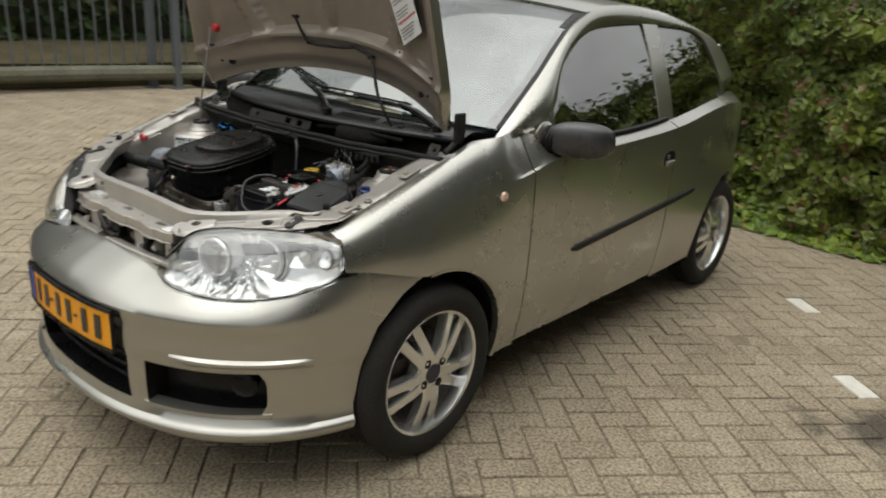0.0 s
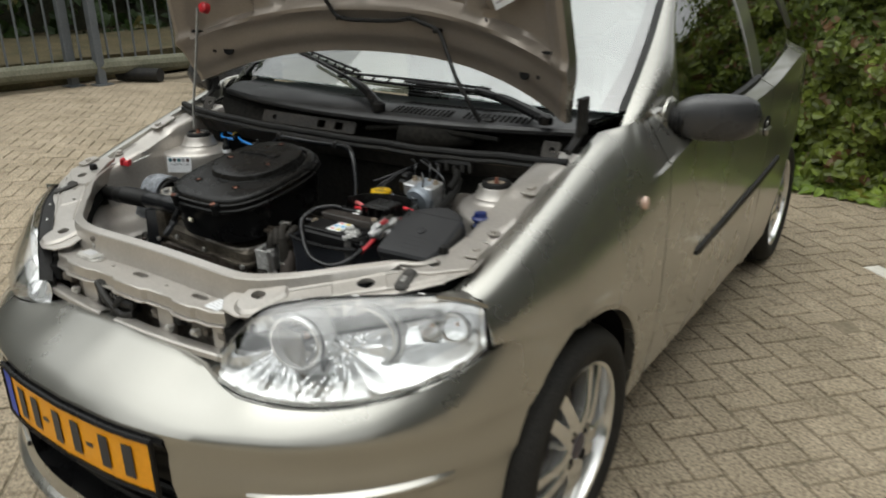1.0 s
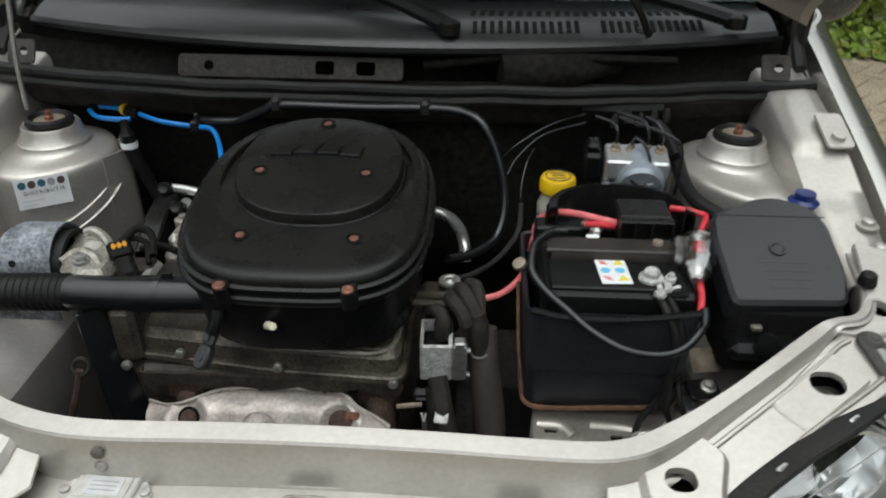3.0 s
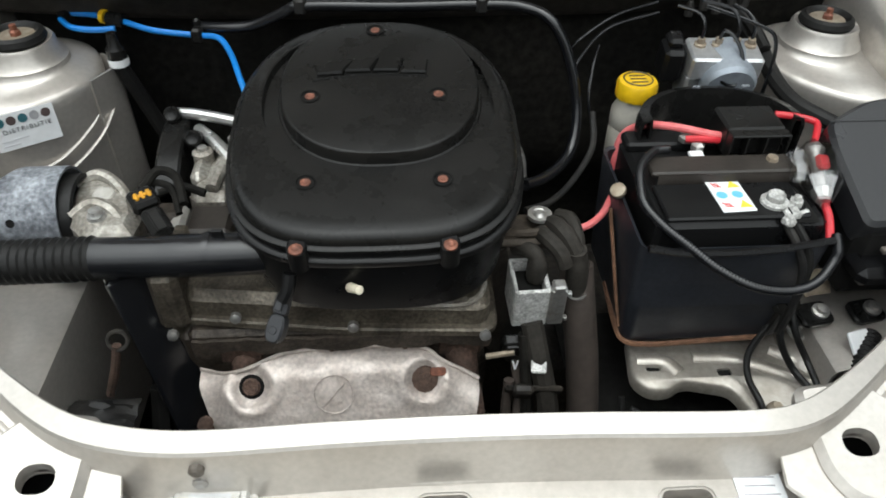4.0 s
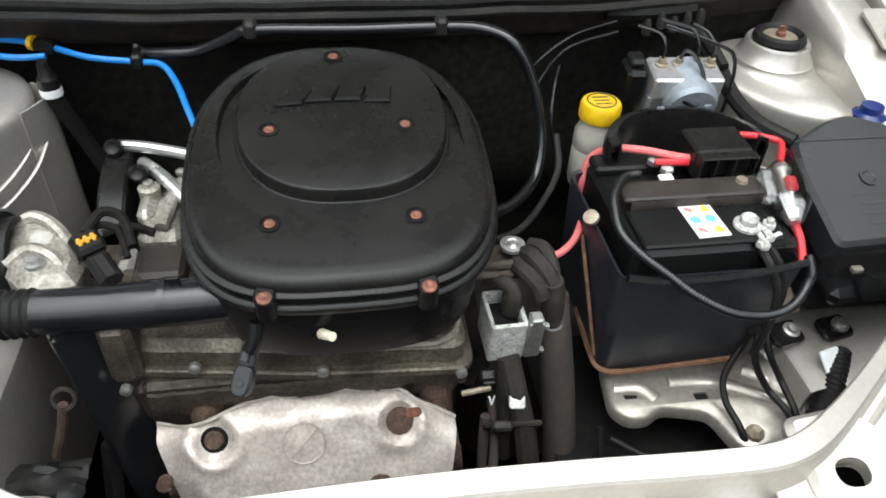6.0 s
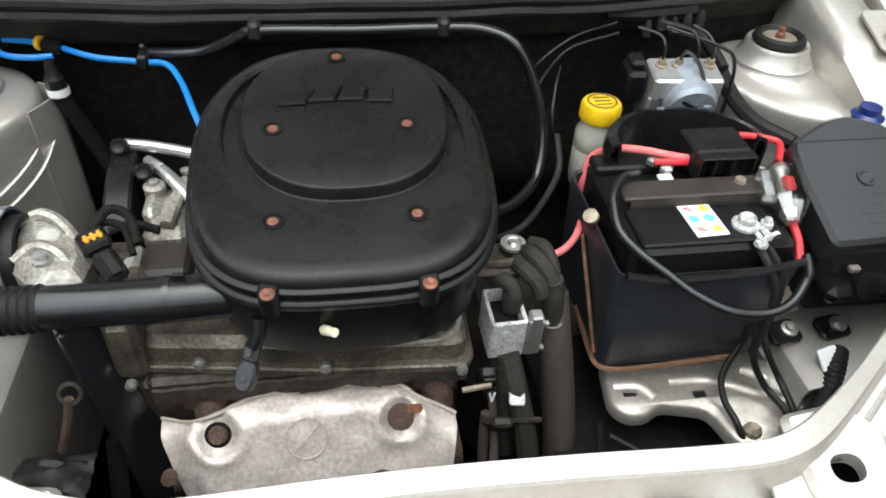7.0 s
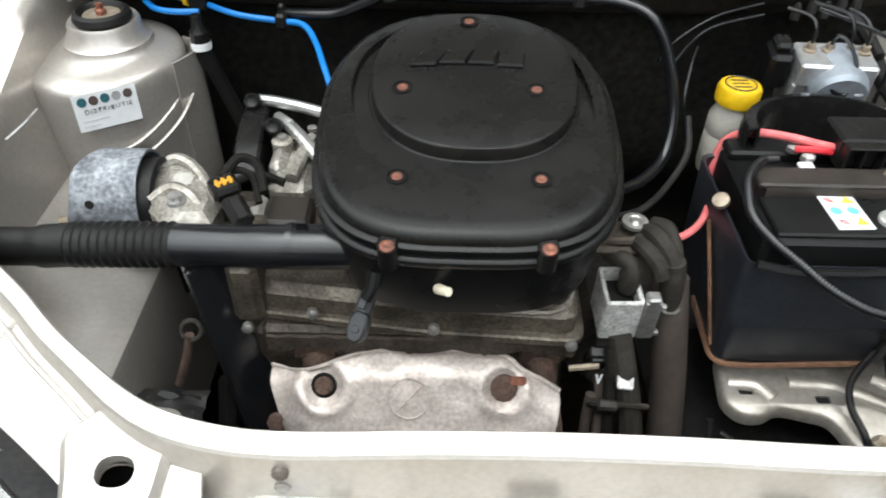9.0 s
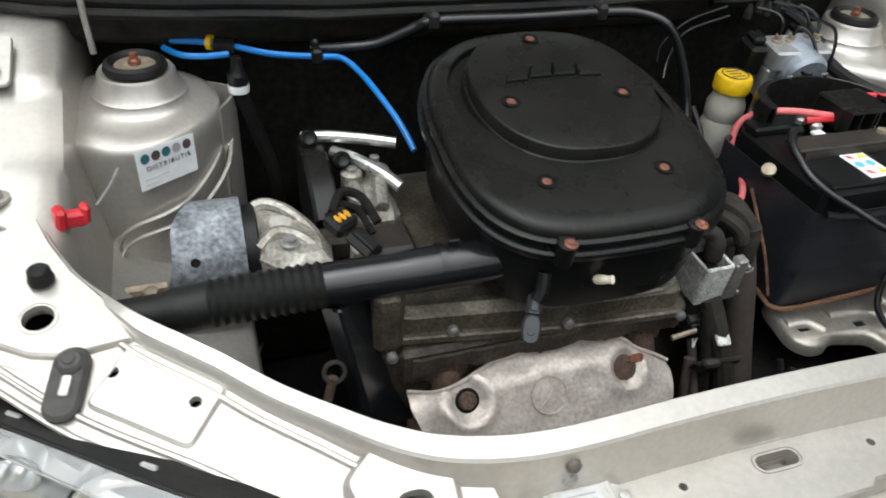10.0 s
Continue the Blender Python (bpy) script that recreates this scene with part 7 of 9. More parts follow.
def heat_shield():
    thing = tagged(new("heat_shield"), "stained pressed-metal exhaust heat shield", "heat shield")
    top = lambda x: ease(SH_TOP, x)
    rows = []
    for x in np.linspace(-0.272, 0.040, 60):
        col = []
        low = 0.165 - 0.05 * smooth(-0.20, -0.272, x) - 0.03 * smooth(0.0, 0.04, x)
        for s in np.linspace(0, 1, 30):
            v = top(x) + (low - top(x)) * s
            out = 0.004 * math.sin(math.pi * min(max((x + 0.272) / 0.312, 0), 1)) ** 0.5 - 0.015 * smooth(-0.22, -0.272, x) + 0.008 * smooth(0, 0.03, v - top(x))
            out += 0.0025 * noise.noise((x * 30, v * 30, 2)) + 0.003 * noise.noise((x * 12, v * 12, 5))
            for hx, hv, r in ((-0.212, 0.0466, 0.020), (-0.021, 0.045, 0.018)):
                d = math.hypot(x - hx, v - hv)
                out -= 0.011 * math.exp(-(d / r) ** 4)
                out += 0.004 * math.exp(-((d - r * 1.35) / 0.006) ** 2)
            for hx, hv in ((-0.150, 0.018), (-0.065, 0.012)):
                out -= 0.007 * math.exp(-(((x - hx) / 0.020) ** 2 + ((v - hv) / 0.010) ** 2))
            out -= 0.006 * smooth(0.012, 0.0, v - top(x))
            xs = x + 0.34 * max(v - 0.048, 0.0) * smooth(-0.21, -0.272, x) - 0.18 * max(v - 0.06, 0.0) * smooth(0.0, 0.04, x)
            col.append((xs, -0.290 - 0.62 * v - 0.80 * out, 0.678 - 0.785 * v + 0.6 * out))
        rows.append(col)
    part("pressing", Shape().grid(rows), SHIELD, thing, thick=0.0015, sharp=60)
    down = lambda x, v, o: (x, -0.290 - 0.62 * v - 0.80 * o, 0.678 - 0.785 * v + 0.6 * o)
    hem = [down(x, top(x), 0.004 * math.sin(math.pi * min(max((x + 0.272) / 0.312, 0.02), 0.98)) ** 0.5 - 0.015 * smooth(-0.22, -0.272, x) - 0.003) for x in np.linspace(-0.272, 0.040, 30)]
    part("hem", line(hem, 0.0022, 6, 90), SHIELD, thing)
    for (x, v), dark in (((-0.212, 0.0466), True), ((-0.021, 0.045), False)):
        q = down(x, v, 0.002)
        m = pose(*q, 52, 0, 0)
        if dark:
            # dark disc on the pressing stands in for the shade in the hole
            part("bolt_hole_shade", Shape().at(m).lathe([(0.0140, 0.0), (0.0130, 0.0012), (0, 0.0012)], 18), DARK, thing)
        part("shield_bolt", Shape().at(m).lathe([(0.0155 if not dark else 0.0105, 0), (0.0145 if not dark else 0.0095, 0.005), (0.008, 0.0062), (0.0075, 0.0050), (0, 0.0050)], 12), RUST, thing, "rusty bolt")
    q = down(-0.006, 0.036, 0.008)
    part("rust_mark", Shape().at(pose(*q, 52, 0, 0)).prism(rrect(0.018, 0.010, 0.004), 0, 0.0016, 0.0006), COPPER, thing)
    q = down(-0.121, 0.056, 0.0135)
    m = pose(*q, 52, 0, 0)
    part("stamped_ring", Shape().at(m).tube([(0.021 * math.cos(a), 0.021 * math.sin(a), 0) for a in np.linspace(0, 2 * math.pi, 25)], 0.0007, 5, 48), SHIELD, thing)
    part("stamped_bar", Shape().at(m).tube([(-0.012, -0.013, 0), (0.012, 0.013, 0)], 0.0008, 5), SHIELD, thing)
    q = down(-0.045, 0.112, 0.010)
    part("shield_bolt", Shape().at(pose(*q, 52, 0, 0)).lathe([(0.016, 0), (0.015, 0.004), (0, 0.005)], 12), RUST, thing)


SH_TOP = [(-0.272, 0.029), (-0.245, 0.033), (-0.215, 0.026), (-0.18, 0.012), (-0.15, 0.008), (-0.06, 0.006), (-0.02, 0.011), (0.0, 0.026), (0.02, 0.036), (0.040, 0.048)]
heat_shield()


# ---- right-hand side of the engine: belt, mount, compressor ----
def belt_side():
    m = look((-0.330, -0.250, 0.765), (-0.290, -0.292, 0.56))
    part("belt_cover", Shape().at(m).box((0.056, 0.028, 0.30), (0, 0, -0.15), 0.004).box((0.066, 0.012, 0.30), (0, 0.012, -0.15), 0.003), DUCT, car, "black belt cover")
    part("cover_bolt", Shape().at(pose(-0.262, -0.345, 0.615, 60, 0, 0)).lathe([(0.008, 0), (0.008, 0.01), (0, 0.011)], 8), RUST, car)
    arch = []
    for y in np.linspace(0.0, -0.125, 14):
        z = 0.800 - 3.6 * (y + 0.025) ** 2
        arch.append([(x, y, z + dz) for x, dz in ((-0.338, -0.09), (-0.337, -0.004), (-0.333, 0.0), (-0.309, 0.0), (-0.306, -0.004), (-0.305, -0.09))])
    part("pulley_case", Shape().grid(arch), PLASTIC, car, "black curved pulley cover", thick=0.003)
    comp = Shape().box((0.052, 0.10, 0.055), (-0.265, -0.092, 0.746), 0.010).box((0.020, 0.060, 0.024), (-0.283, -0.085, 0.771), 0.008).box((0.030, 0.020, 0.03), (-0.250, -0.060, 0.772), 0.006)
    comp.tube([(-0.262, -0.135, 0.778), (-0.255, -0.095, 0.784), (-0.248, -0.060, 0.784)], 0.008, 8, 14).lathe([(0.013, -0.02), (0.013, 0.008), (0.009, 0.011), (0, 0.011)], 12, (-0.283, -0.068, 0.778))
    part("compressor", comp, CAST, car, "corroded aluminium compressor")
    part("connector_block", Shape().box((0.018, 0.046, 0.03), (-0.298, -0.165, 0.748), 0.005), WHITEMET, car, "pale corroded metal block")
    part("coil_cover", Shape().box((0.052, 0.052, 0.04), (-0.262, -0.168, 0.742), 0.005), BROWNBOX, car, "dark brown plastic cover")
    for x, y, z in ((-0.283, -0.068, 0.788), (-0.25, -0.045, 0.786), (-0.262, -0.128, 0.776)):
        part("compressor_bolt", Shape().lathe([(0.006, 0), (0.006, 0.005), (0.003, 0.006), (0, 0.006)], 8, (x, y, z)), ZINC, car)
    part("coolant_pipe", line([(-0.331, -0.002, 0.802), (-0.30, -0.012, 0.806), (-0.26, -0.026, 0.806), (-0.222, -0.040, 0.804)], 0.0072, 10, 30), ALUMIN, car, "bare aluminium pipe")
    part("coolant_pipe", line([(-0.296, -0.020, 0.788), (-0.275, -0.048, 0.792), (-0.250, -0.082, 0.790), (-0.232, -0.105, 0.782)], 0.0078, 10, 24), ALUMIN, car, "bare aluminium pipe")
    for x, y, z in ((-0.325, -0.010, 0.806), (-0.293, -0.052, 0.797)):
        part("pipe_cap", Shape().at(pose(x, y - 0.004, z, 55, 0, 0)).lathe([(0.0105, -0.012), (0.0105, 0.008), (0.0075, 0.011), (0.004, 0.009), (0, 0.009)], 14), PLASTIC, car)
    part("pipe_link", line([(-0.322, -0.010, 0.792), (-0.316, -0.022, 0.782), (-0.312, -0.03, 0.76)], 0.006, 8), DUSTY, car)
    # mount with its casting and grey strap
    outline = [(-0.420, -0.118), (-0.392, -0.108), (-0.368, -0.122), (-0.344, -0.150), (-0.330, -0.185), (-0.334, -0.214), (-0.360, -0.222), (-0.388, -0.214), (-0.410, -0.190), (-0.420, -0.155)]
    cast = Shape().prism(outline, 0.742, 0.786, 0.012)
    cast.tube([(-0.415, -0.125, 0.780), (-0.395, -0.118, 0.790), (-0.372, -0.130, 0.788), (-0.350, -0.158, 0.780), (-0.340, -0.19, 0.776)], 0.007, 8, 24)
    cast.tube([(-0.405, -0.185, 0.780), (-0.385, -0.172, 0.788), (-0.362, -0.180, 0.784), (-0.345, -0.200, 0.776)], 0.008, 8, 20)
    part("engine_mount", cast, CAST, car, "corroded engine mount casting")
    part("bare_patch", Shape().at(pose(-0.378, -0.151, 0.786, 4, 0, -20)).prism(oval(0.026, 0.020, 18, 2.4), 0, 0.0022, 0.0015), WHITEMET, car, "pale bare metal boss")
    part("mount_nut", Shape().at(pose(-0.374, -0.193, 0.786)).lathe([(0.011, 0), (0.010, 0.004), (0.007, 0.004), (0.007, 0.010), (0, 0.011)], 10), ZINC, car)
    part("mount_sleeve", Shape().at(pose(-0.405, -0.150, 0.758, 0, 90, 0)).lathe([(0.046, -0.035), (0.047, 0.0), (0.043, 0.002), (0.041, -0.004), (0.039, -0.03), (0, -0.03)], 32), RUBBER, car, "black rubber mount sleeve")
    rows = []
    for k in np.linspace(0, 1, 9):
        row = []
        for th in np.linspace(-70, 100, 14):
            u = smooth(-70, 100, th)
            left = -0.466 - 0.030 * u - 0.003 * math.sin(radians(th) * 4)
            row.append((left + (-0.418 - left) * k, -0.148 - 0.050 * math.sin(radians(th)), 0.762 + 0.052 * math.cos(radians(th))))
        for v in (0.25, 0.5, 0.75, 1.0):
            left = -0.496 - 0.040 * v
            row.append((left + (-0.424 - left) * k, -0.198 + 0.002 * v, 0.752 - 0.06 * v))
        rows.append(row)
    part("mount_strap", Shape().grid(rows), GALV, car, "bluish galvanised mount strap", thick=0.003)
    part("strap_bolt", Shape().at(pose(-0.468, -0.192, 0.780, 70, 0, 0)).lathe([(0.005, 0), (0.005, 0.003), (0, 0.003)], 10), DARK, car)
    part("mount_body", Shape().at(pose(-0.44, -0.12, 0.70)).lathe([(0.035, -0.1), (0.036, 0.03), (0.03, 0.05), (0, 0.052)], 20), RUBBER, car)
    part("mount_bracket", Shape().box((0.05, 0.010, 0.03), (-0.525, -0.135, 0.700), 0.004).lathe([(0.008, 0), (0.008, 0.006), (0, 0.007)], 10, (-0.52, -0.150, 0.712)), TANMETAL, car)
    # plug and wires by the filter
    pm = pose(-0.313, -0.200, 0.800, 18, 0, 35)
    plug = Shape().at(pm).box((0.024, 0.040, 0.013), (0, -0.020, 0), 0.005).box((0.030, 0.026, 0.018), (0, 0.014, 0.0), 0.004).box((0.012, 0.030, 0.004), (0, -0.022, 0.008), 0.0015)
    pl = part("sensor_plug", plug, PLASTIC, car, "black plug with a yellow lock")
    lk = Shape().at(pm)
    for k in range(3):
        lk.box((0.004, 0.010, 0.003), (-0.007 + 0.007 * k, 0.014, 0.0095), 0.001)
    part("lock", lk.box((0.020, 0.004, 0.003), (0, 0.014, 0.0092), 0.001), AMBERLOCK, pl, "yellow plug lock")
    part("blue_plug", Shape().at(pose(-0.258, -0.112, 0.765, 10, 0, -30)).box((0.026, 0.013, 0.011), (0, 0, 0), 0.003), BLUE, car, "blue plug")
    for pts, r in (([(-0.326, -0.172, 0.806), (-0.312, -0.150, 0.815), (-0.292, -0.155, 0.810), (-0.280, -0.185, 0.795)], 0.0052), ([(-0.330, -0.178, 0.800), (-0.318, -0.158, 0.804), (-0.298, -0.162, 0.800), (-0.286, -0.190, 0.785)], 0.004), ([(-0.325, -0.13, 0.77), (-0.30, -0.125, 0.775), (-0.27, -0.135, 0.772)], 0.005)):
        part("wire", line(pts, r, 8, 24), BLACKMAT, car)
    part("elbow_flange", Shape().box((0.05, 0.03, 0.03), (-0.318, -0.155, 0.752), 0.006), DIRTYCAST, car)
    part("steel_lever", line([(-0.375, -0.305, 0.62), (-0.36, -0.30, 0.66), (-0.352, -0.295, 0.69)], 0.005, 8), RUST, car)
    part("lever_eye", Shape().at(pose(-0.350, -0.293, 0.695, 60, 0, 0)).tube([(0.0105 * math.cos(a), 0.0105 * math.sin(a), 0) for a in np.linspace(0, 2 * math.pi, 17)], 0.0026, 6, 32), DARKMET, car)
    part("drive_belt", line([(-0.33, -0.28, 0.60), (-0.335, -0.32, 0.50), (-0.33, -0.30, 0.40)], 0.012, 6), RUBBER, car)
    rows = [[(-0.40 + 0.055 * u + 0.004 * noise.noise((9 * u, 9 * v, 1)), -0.335 + 0.035 * v, 0.605 + 0.020 * (1 - u * u) * (1 - v * v) + 0.010 * noise.noise((4 * u, 5 * v, 3))) for u in np.linspace(-1, 1, 17)] for v in np.linspace(-1, 1, 13)]
    part("crumpled_cover", Shape().grid(rows), DUSTY, car, "crumpled dusty black plastic", thick=0.003)


AMBERLOCK = mat("amber_plug_lock", (0.60, 0.30, 0.012), 0.45, 0, (0.48, 0.22, 0.01), 40, vary=0.15)
BROWNBOX = mat("brown_black_plastic", (0.022, 0.018, 0.015), 0.5, 0, (0.034, 0.028, 0.023), 20, vary=0.2, bump=0.1)
belt_side()


# ---- hoses along the bulkhead ----
def hoses():
    blue = [(-0.470, 0.118, 0.885), (-0.436, 0.112, 0.884), (-0.40, 0.095, 0.884), (-0.353, 0.072, 0.880), (-0.297, 0.068, 0.874), (-0.268, 0.057, 0.875), (-0.250, 0.030, 0.866), (-0.235, -0.010, 0.853), (-0.220, -0.050, 0.835), (-0.210, -0.080, 0.815)]
    b = part("fuel_line", line(blue, 0.0038, 10, 60), BLUE, car, "bright blue plastic fuel line")
    part("fuel_line", line([(-0.476, 0.100, 0.884), (-0.457, 0.082, 0.881), (-0.43, 0.076, 0.880), (-0.402, 0.078, 0.880)], 0.0038, 10, 30), BLUE, car, "bright blue plastic fuel line")
    part("coupling", line([(-0.415, 0.101, 0.884), (-0.392, 0.091, 0.884)], 0.0095, 10), PLASTIC, b)
    part("collar", line([(-0.424, 0.106, 0.885), (-0.418, 0.103, 0.885)], 0.0092, 10), YELLOW, b, "yellow collar")
    part("coupling", line([(-0.482, 0.125, 0.885), (-0.468, 0.115, 0.885)], 0.0095, 10), PLASTIC, b)
    part("clip", Shape().box((0.014, 0.018, 0.020), (-0.297, 0.069, 0.875), 0.003).box((0.010, 0.008, 0.030), (-0.297, 0.078, 0.878), 0.003), PLASTIC, b)
    v = part("purge_valve", Shape().lathe([(0.008, 0.0), (0.012, 0.004), (0.012, 0.024), (0.008, 0.030), (0.006, 0.045), (0, 0.046)], 14, (-0.396, 0.045, 0.845)), PLASTIC, car, "black valve with a white band")
    part("band", Shape().lathe([(0.0126, 0.0), (0.0130, 0.005), (0.0126, 0.010)], 14, (-0.396, 0.045, 0.847), caps=False), WHITE, v)
    part("valve_hose", line([(-0.396, 0.045, 0.845), (-0.38, 0.05, 0.79), (-0.36, 0.06, 0.70), (-0.36, 0.08, 0.6)], 0.010, 8, 20), RUBBER, car)
    run = [(-0.300, 0.085, 0.878), (-0.262, 0.068, 0.884), (-0.222, 0.060, 0.890), (-0.177, 0.045, 0.914), (-0.157, 0.037, 0.924), (-0.037, 0.028, 0.926), (0.063, 0.018, 0.931), (0.113, 0.006, 0.932), (0.146, -0.015, 0.921), (0.169, -0.032, 0.876), (0.180, -0.052, 0.818), (0.170, -0.082, 0.782), (0.138, -0.122, 0.776), (0.104, -0.155, 0.786)]
    h = part("vacuum_hose", line(run, 0.0068, 12, 110), DUCT, car, "black rubber vacuum hose")
    for x, y, z in ((-0.157, 0.038, 0.925), (0.063, 0.019, 0.932)):
        part("clip", Shape().box((0.015, 0.020, 0.022), (x, y, z), 0.004).box((0.008, 0.030, 0.006), (x, y + 0.016, z - 0.006), 0.002), DUSTY, h)
    part("thin_hose", line([(0.205, -0.035, 0.81), (0.200, -0.075, 0.785), (0.172, -0.115, 0.765), (0.135, -0.160, 0.765), (0.10, -0.185, 0.772)], 0.0040, 8, 30), DUSTY, car, "thin black hose")
    # heater pipe coming off the bulkhead
    part("heater_pipe", line([(0.035, 0.112, 0.722), (0.060, 0.100, 0.724), (0.094, 0.084, 0.722), (0.115, 0.050, 0.718), (0.124, 0.010, 0.712), (0.126, -0.005, 0.690)], 0.0092, 12, 30), ALUMIN, car, "silver heater pipe")


hoses()


# ---- between engine and battery ----
def coil_area():
    coil = new("ignition_bracket")
    coil.parent = car
    tagged(coil, "corroded open metal bracket with a black plug inside")
    fr = Shape().at(pose(0.095, -0.266, 0.722, 4, 0, 2))
    for cx, cy, sx, sy in ((0, -0.024, 0.038, 0.005), (0, 0.024, 0.038, 0.004), (-0.0175, 0.0, 0.004, 0.050), (0.0175, 0.0, 0.005, 0.050)):
        fr.box((sx, sy, 0.056), (cx, cy, 0), 0.0015)
    part("frame", fr, CORRODED, coil)
    side = Shape().at(pose(0.124, -0.282, 0.722, 4, 0, 2))
    side.box((0.018, 0.010, 0.056), (0, -0.006, 0), 0.002).box((0.014, 0.014, 0.010), (0.0, -0.004, 0.028), 0.002).box((0.005, 0.006, 0.006), (0.011, -0.008, 0.020), 0.001).box((0.005, 0.006, 0.006), (0.011, -0.008, -0.020), 0.001)
    part("side_plate", side, ZINC, coil, "pale zinc side plate")
    part("plug", Shape().at(pose(0.095, -0.266, 0.722, 4, 0, 2)).box((0.031, 0.044, 0.040), (0, 0, -0.006), 0.004), DARK, coil)
    part("plug_boot", Shape().tube([(0.082, -0.240, 0.765), (0.090, -0.250, 0.772), (0.102, -0.262, 0.770), (0.103, -0.266, 0.740)], [0.008, 0.009, 0.0115, 0.010], 12, 18), DUSTRUB, coil, "dusty rubber boot")
    th = part("thermostat_elbow", Shape().box((0.065, 0.05, 0.022), (0.102, -0.222, 0.772), 0.009).box((0.05, 0.016, 0.010), (0.085, -0.244, 0.778), 0.004).tube([(0.07, -0.238, 0.784), (0.10, -0.244, 0.788), (0.125, -0.236, 0.790)], 0.005, 8, 14), GRIMEBROWN, car, "grimy brown thermostat housing")
    part("elbow_bolt", Shape().lathe([(0.0135, 0), (0.0135, 0.004), (0.009, 0.0045), (0.007, 0.003), (0.004, 0.006), (0, 0.006)], 16, (0.109, -0.222, 0.793)), ZINC, th)
    for pts, r in (([(0.118, -0.226, 0.785), (0.124, -0.240, 0.795), (0.134, -0.258, 0.792), (0.143, -0.267, 0.778)], 0.0095), ([(0.108, -0.240, 0.785), (0.115, -0.256, 0.788), (0.126, -0.268, 0.780), (0.132, -0.272, 0.765)], 0.009), ([(0.132, -0.212, 0.785), (0.142, -0.225, 0.790), (0.146, -0.245, 0.785), (0.146, -0.262, 0.775)], 0.0085)):
        part("ignition_lead", line(pts, r, 10, 22), DUSTRUB, car, "dusty brown-black ignition lead")
    part("lead_boot", Shape().tube([(0.143, -0.267, 0.782), (0.146, -0.267, 0.765), (0.149, -0.268, 0.715)], [0.011, 0.0125, 0.0125, 0.0115], 14, 14), DUSTRUB, car)
    part("boot_wire", line([(0.137, -0.272, 0.728), (0.142, -0.281, 0.724), (0.154, -0.281, 0.724), (0.161, -0.272, 0.728)], 0.0014, 5, 16), ZINC, car)
    part("radiator_hose", line([(0.150, -0.250, 0.745), (0.155, -0.268, 0.70), (0.166, -0.288, 0.62), (0.170, -0.322, 0.53), (0.165, -0.36, 0.42)], 0.0195, 16, 40), GREYHOSE, car, "grey-brown dusty radiator hose")
    part("loom_plug", Shape().at(pose(0.080, -0.290, 0.662, 25, 0, 0)).box((0.024, 0.014, 0.040), (0, 0, 0), 0.003).box((0.018, 0.004, 0.030), (0, -0.008, 0.002), 0.001), PLASTIC, car, "black loom connector")
    for dx in (-0.003, 0.003):
        part("loom_tag", Shape().tube([(0.082 + dx, -0.306, 0.652), (0.082, -0.308, 0.640)], 0.0012, 5), WHITE, car)
    for pts, r, m in (([(0.083, -0.300, 0.645), (0.086, -0.320, 0.605), (0.078, -0.352, 0.555), (0.050, -0.375, 0.51)], 0.0055, GREYHOSE), ([(0.098, -0.292, 0.70), (0.105, -0.310, 0.67), (0.116, -0.332, 0.62), (0.124, -0.350, 0.55), (0.120, -0.365, 0.45)], 0.0125, DUSTRUB), ([(0.090, -0.30, 0.69), (0.094, -0.318, 0.64), (0.096, -0.335, 0.58)], 0.007, BLACKMAT), ([(0.075, -0.315, 0.63), (0.072, -0.33, 0.58), (0.074, -0.35, 0.50)], 0.006, GREYHOSE)):
        part("loom", line(pts, r, 10, 24), m, car)
    part("loom_tape", Shape().at(pose(0.105, -0.3215, 0.664, 30, 0, -8)).prism(rrect(0.017, 0.022, 0.003), 0, 0.004, 0.001), CORRODED, car, "worn pale tape")
    part("loom_clamp", Shape().at(pose(0.100, -0.333, 0.634, 25, 0, -4)).box((0.066, 0.006, 0.020), (0, 0, 0), 0.003).box((0.022, 0.012, 0.026), (-0.012, -0.002, 0), 0.003), GRIME, car, "grimy loom clamp")
    part("pipe_stub", Shape().at(pose(0.058, -0.305, 0.662, 0, 80, 0)).lathe([(0.0035, -0.01), (0.0035, 0.022), (0, 0.022)], 8), TANMETAL, car)
    part("red_lead", line([(0.205, -0.165, 0.775), (0.190, -0.190, 0.770), (0.170, -0.206, 0.765), (0.146, -0.212, 0.762)], 0.0042, 8, 18), PINKRED, car, "faded red cable")


DUSTRUB = mat("dusty_brown_rubber", (0.018, 0.016, 0.0135), 0.7, 0, (0.034, 0.030, 0.025), 20, fine=200, vary=0.25, bump=0.15, spec=0.25)
GRIMEBROWN = mat("grimy_brown_casting", (0.060, 0.048, 0.036), 0.65, 0.15, (0.028, 0.022, 0.017), 30, fine=200, vary=0.35, bump=0.4, bump_scale=160, spec=0.3)
CORRODED = mat("white_corroded_alloy", (0.66, 0.66, 0.64), 0.6, 0.25, (0.24, 0.235, 0.22), 90, mix=0.6, fine=350, vary=0.3, bump=0.5, bump_scale=350)
GREYHOSE = mat("dusty_grey_rubber", (0.056, 0.043, 0.036), 0.7, 0, (0.034, 0.027, 0.022), 14, vary=0.15, bump=0.1)
coil_area()


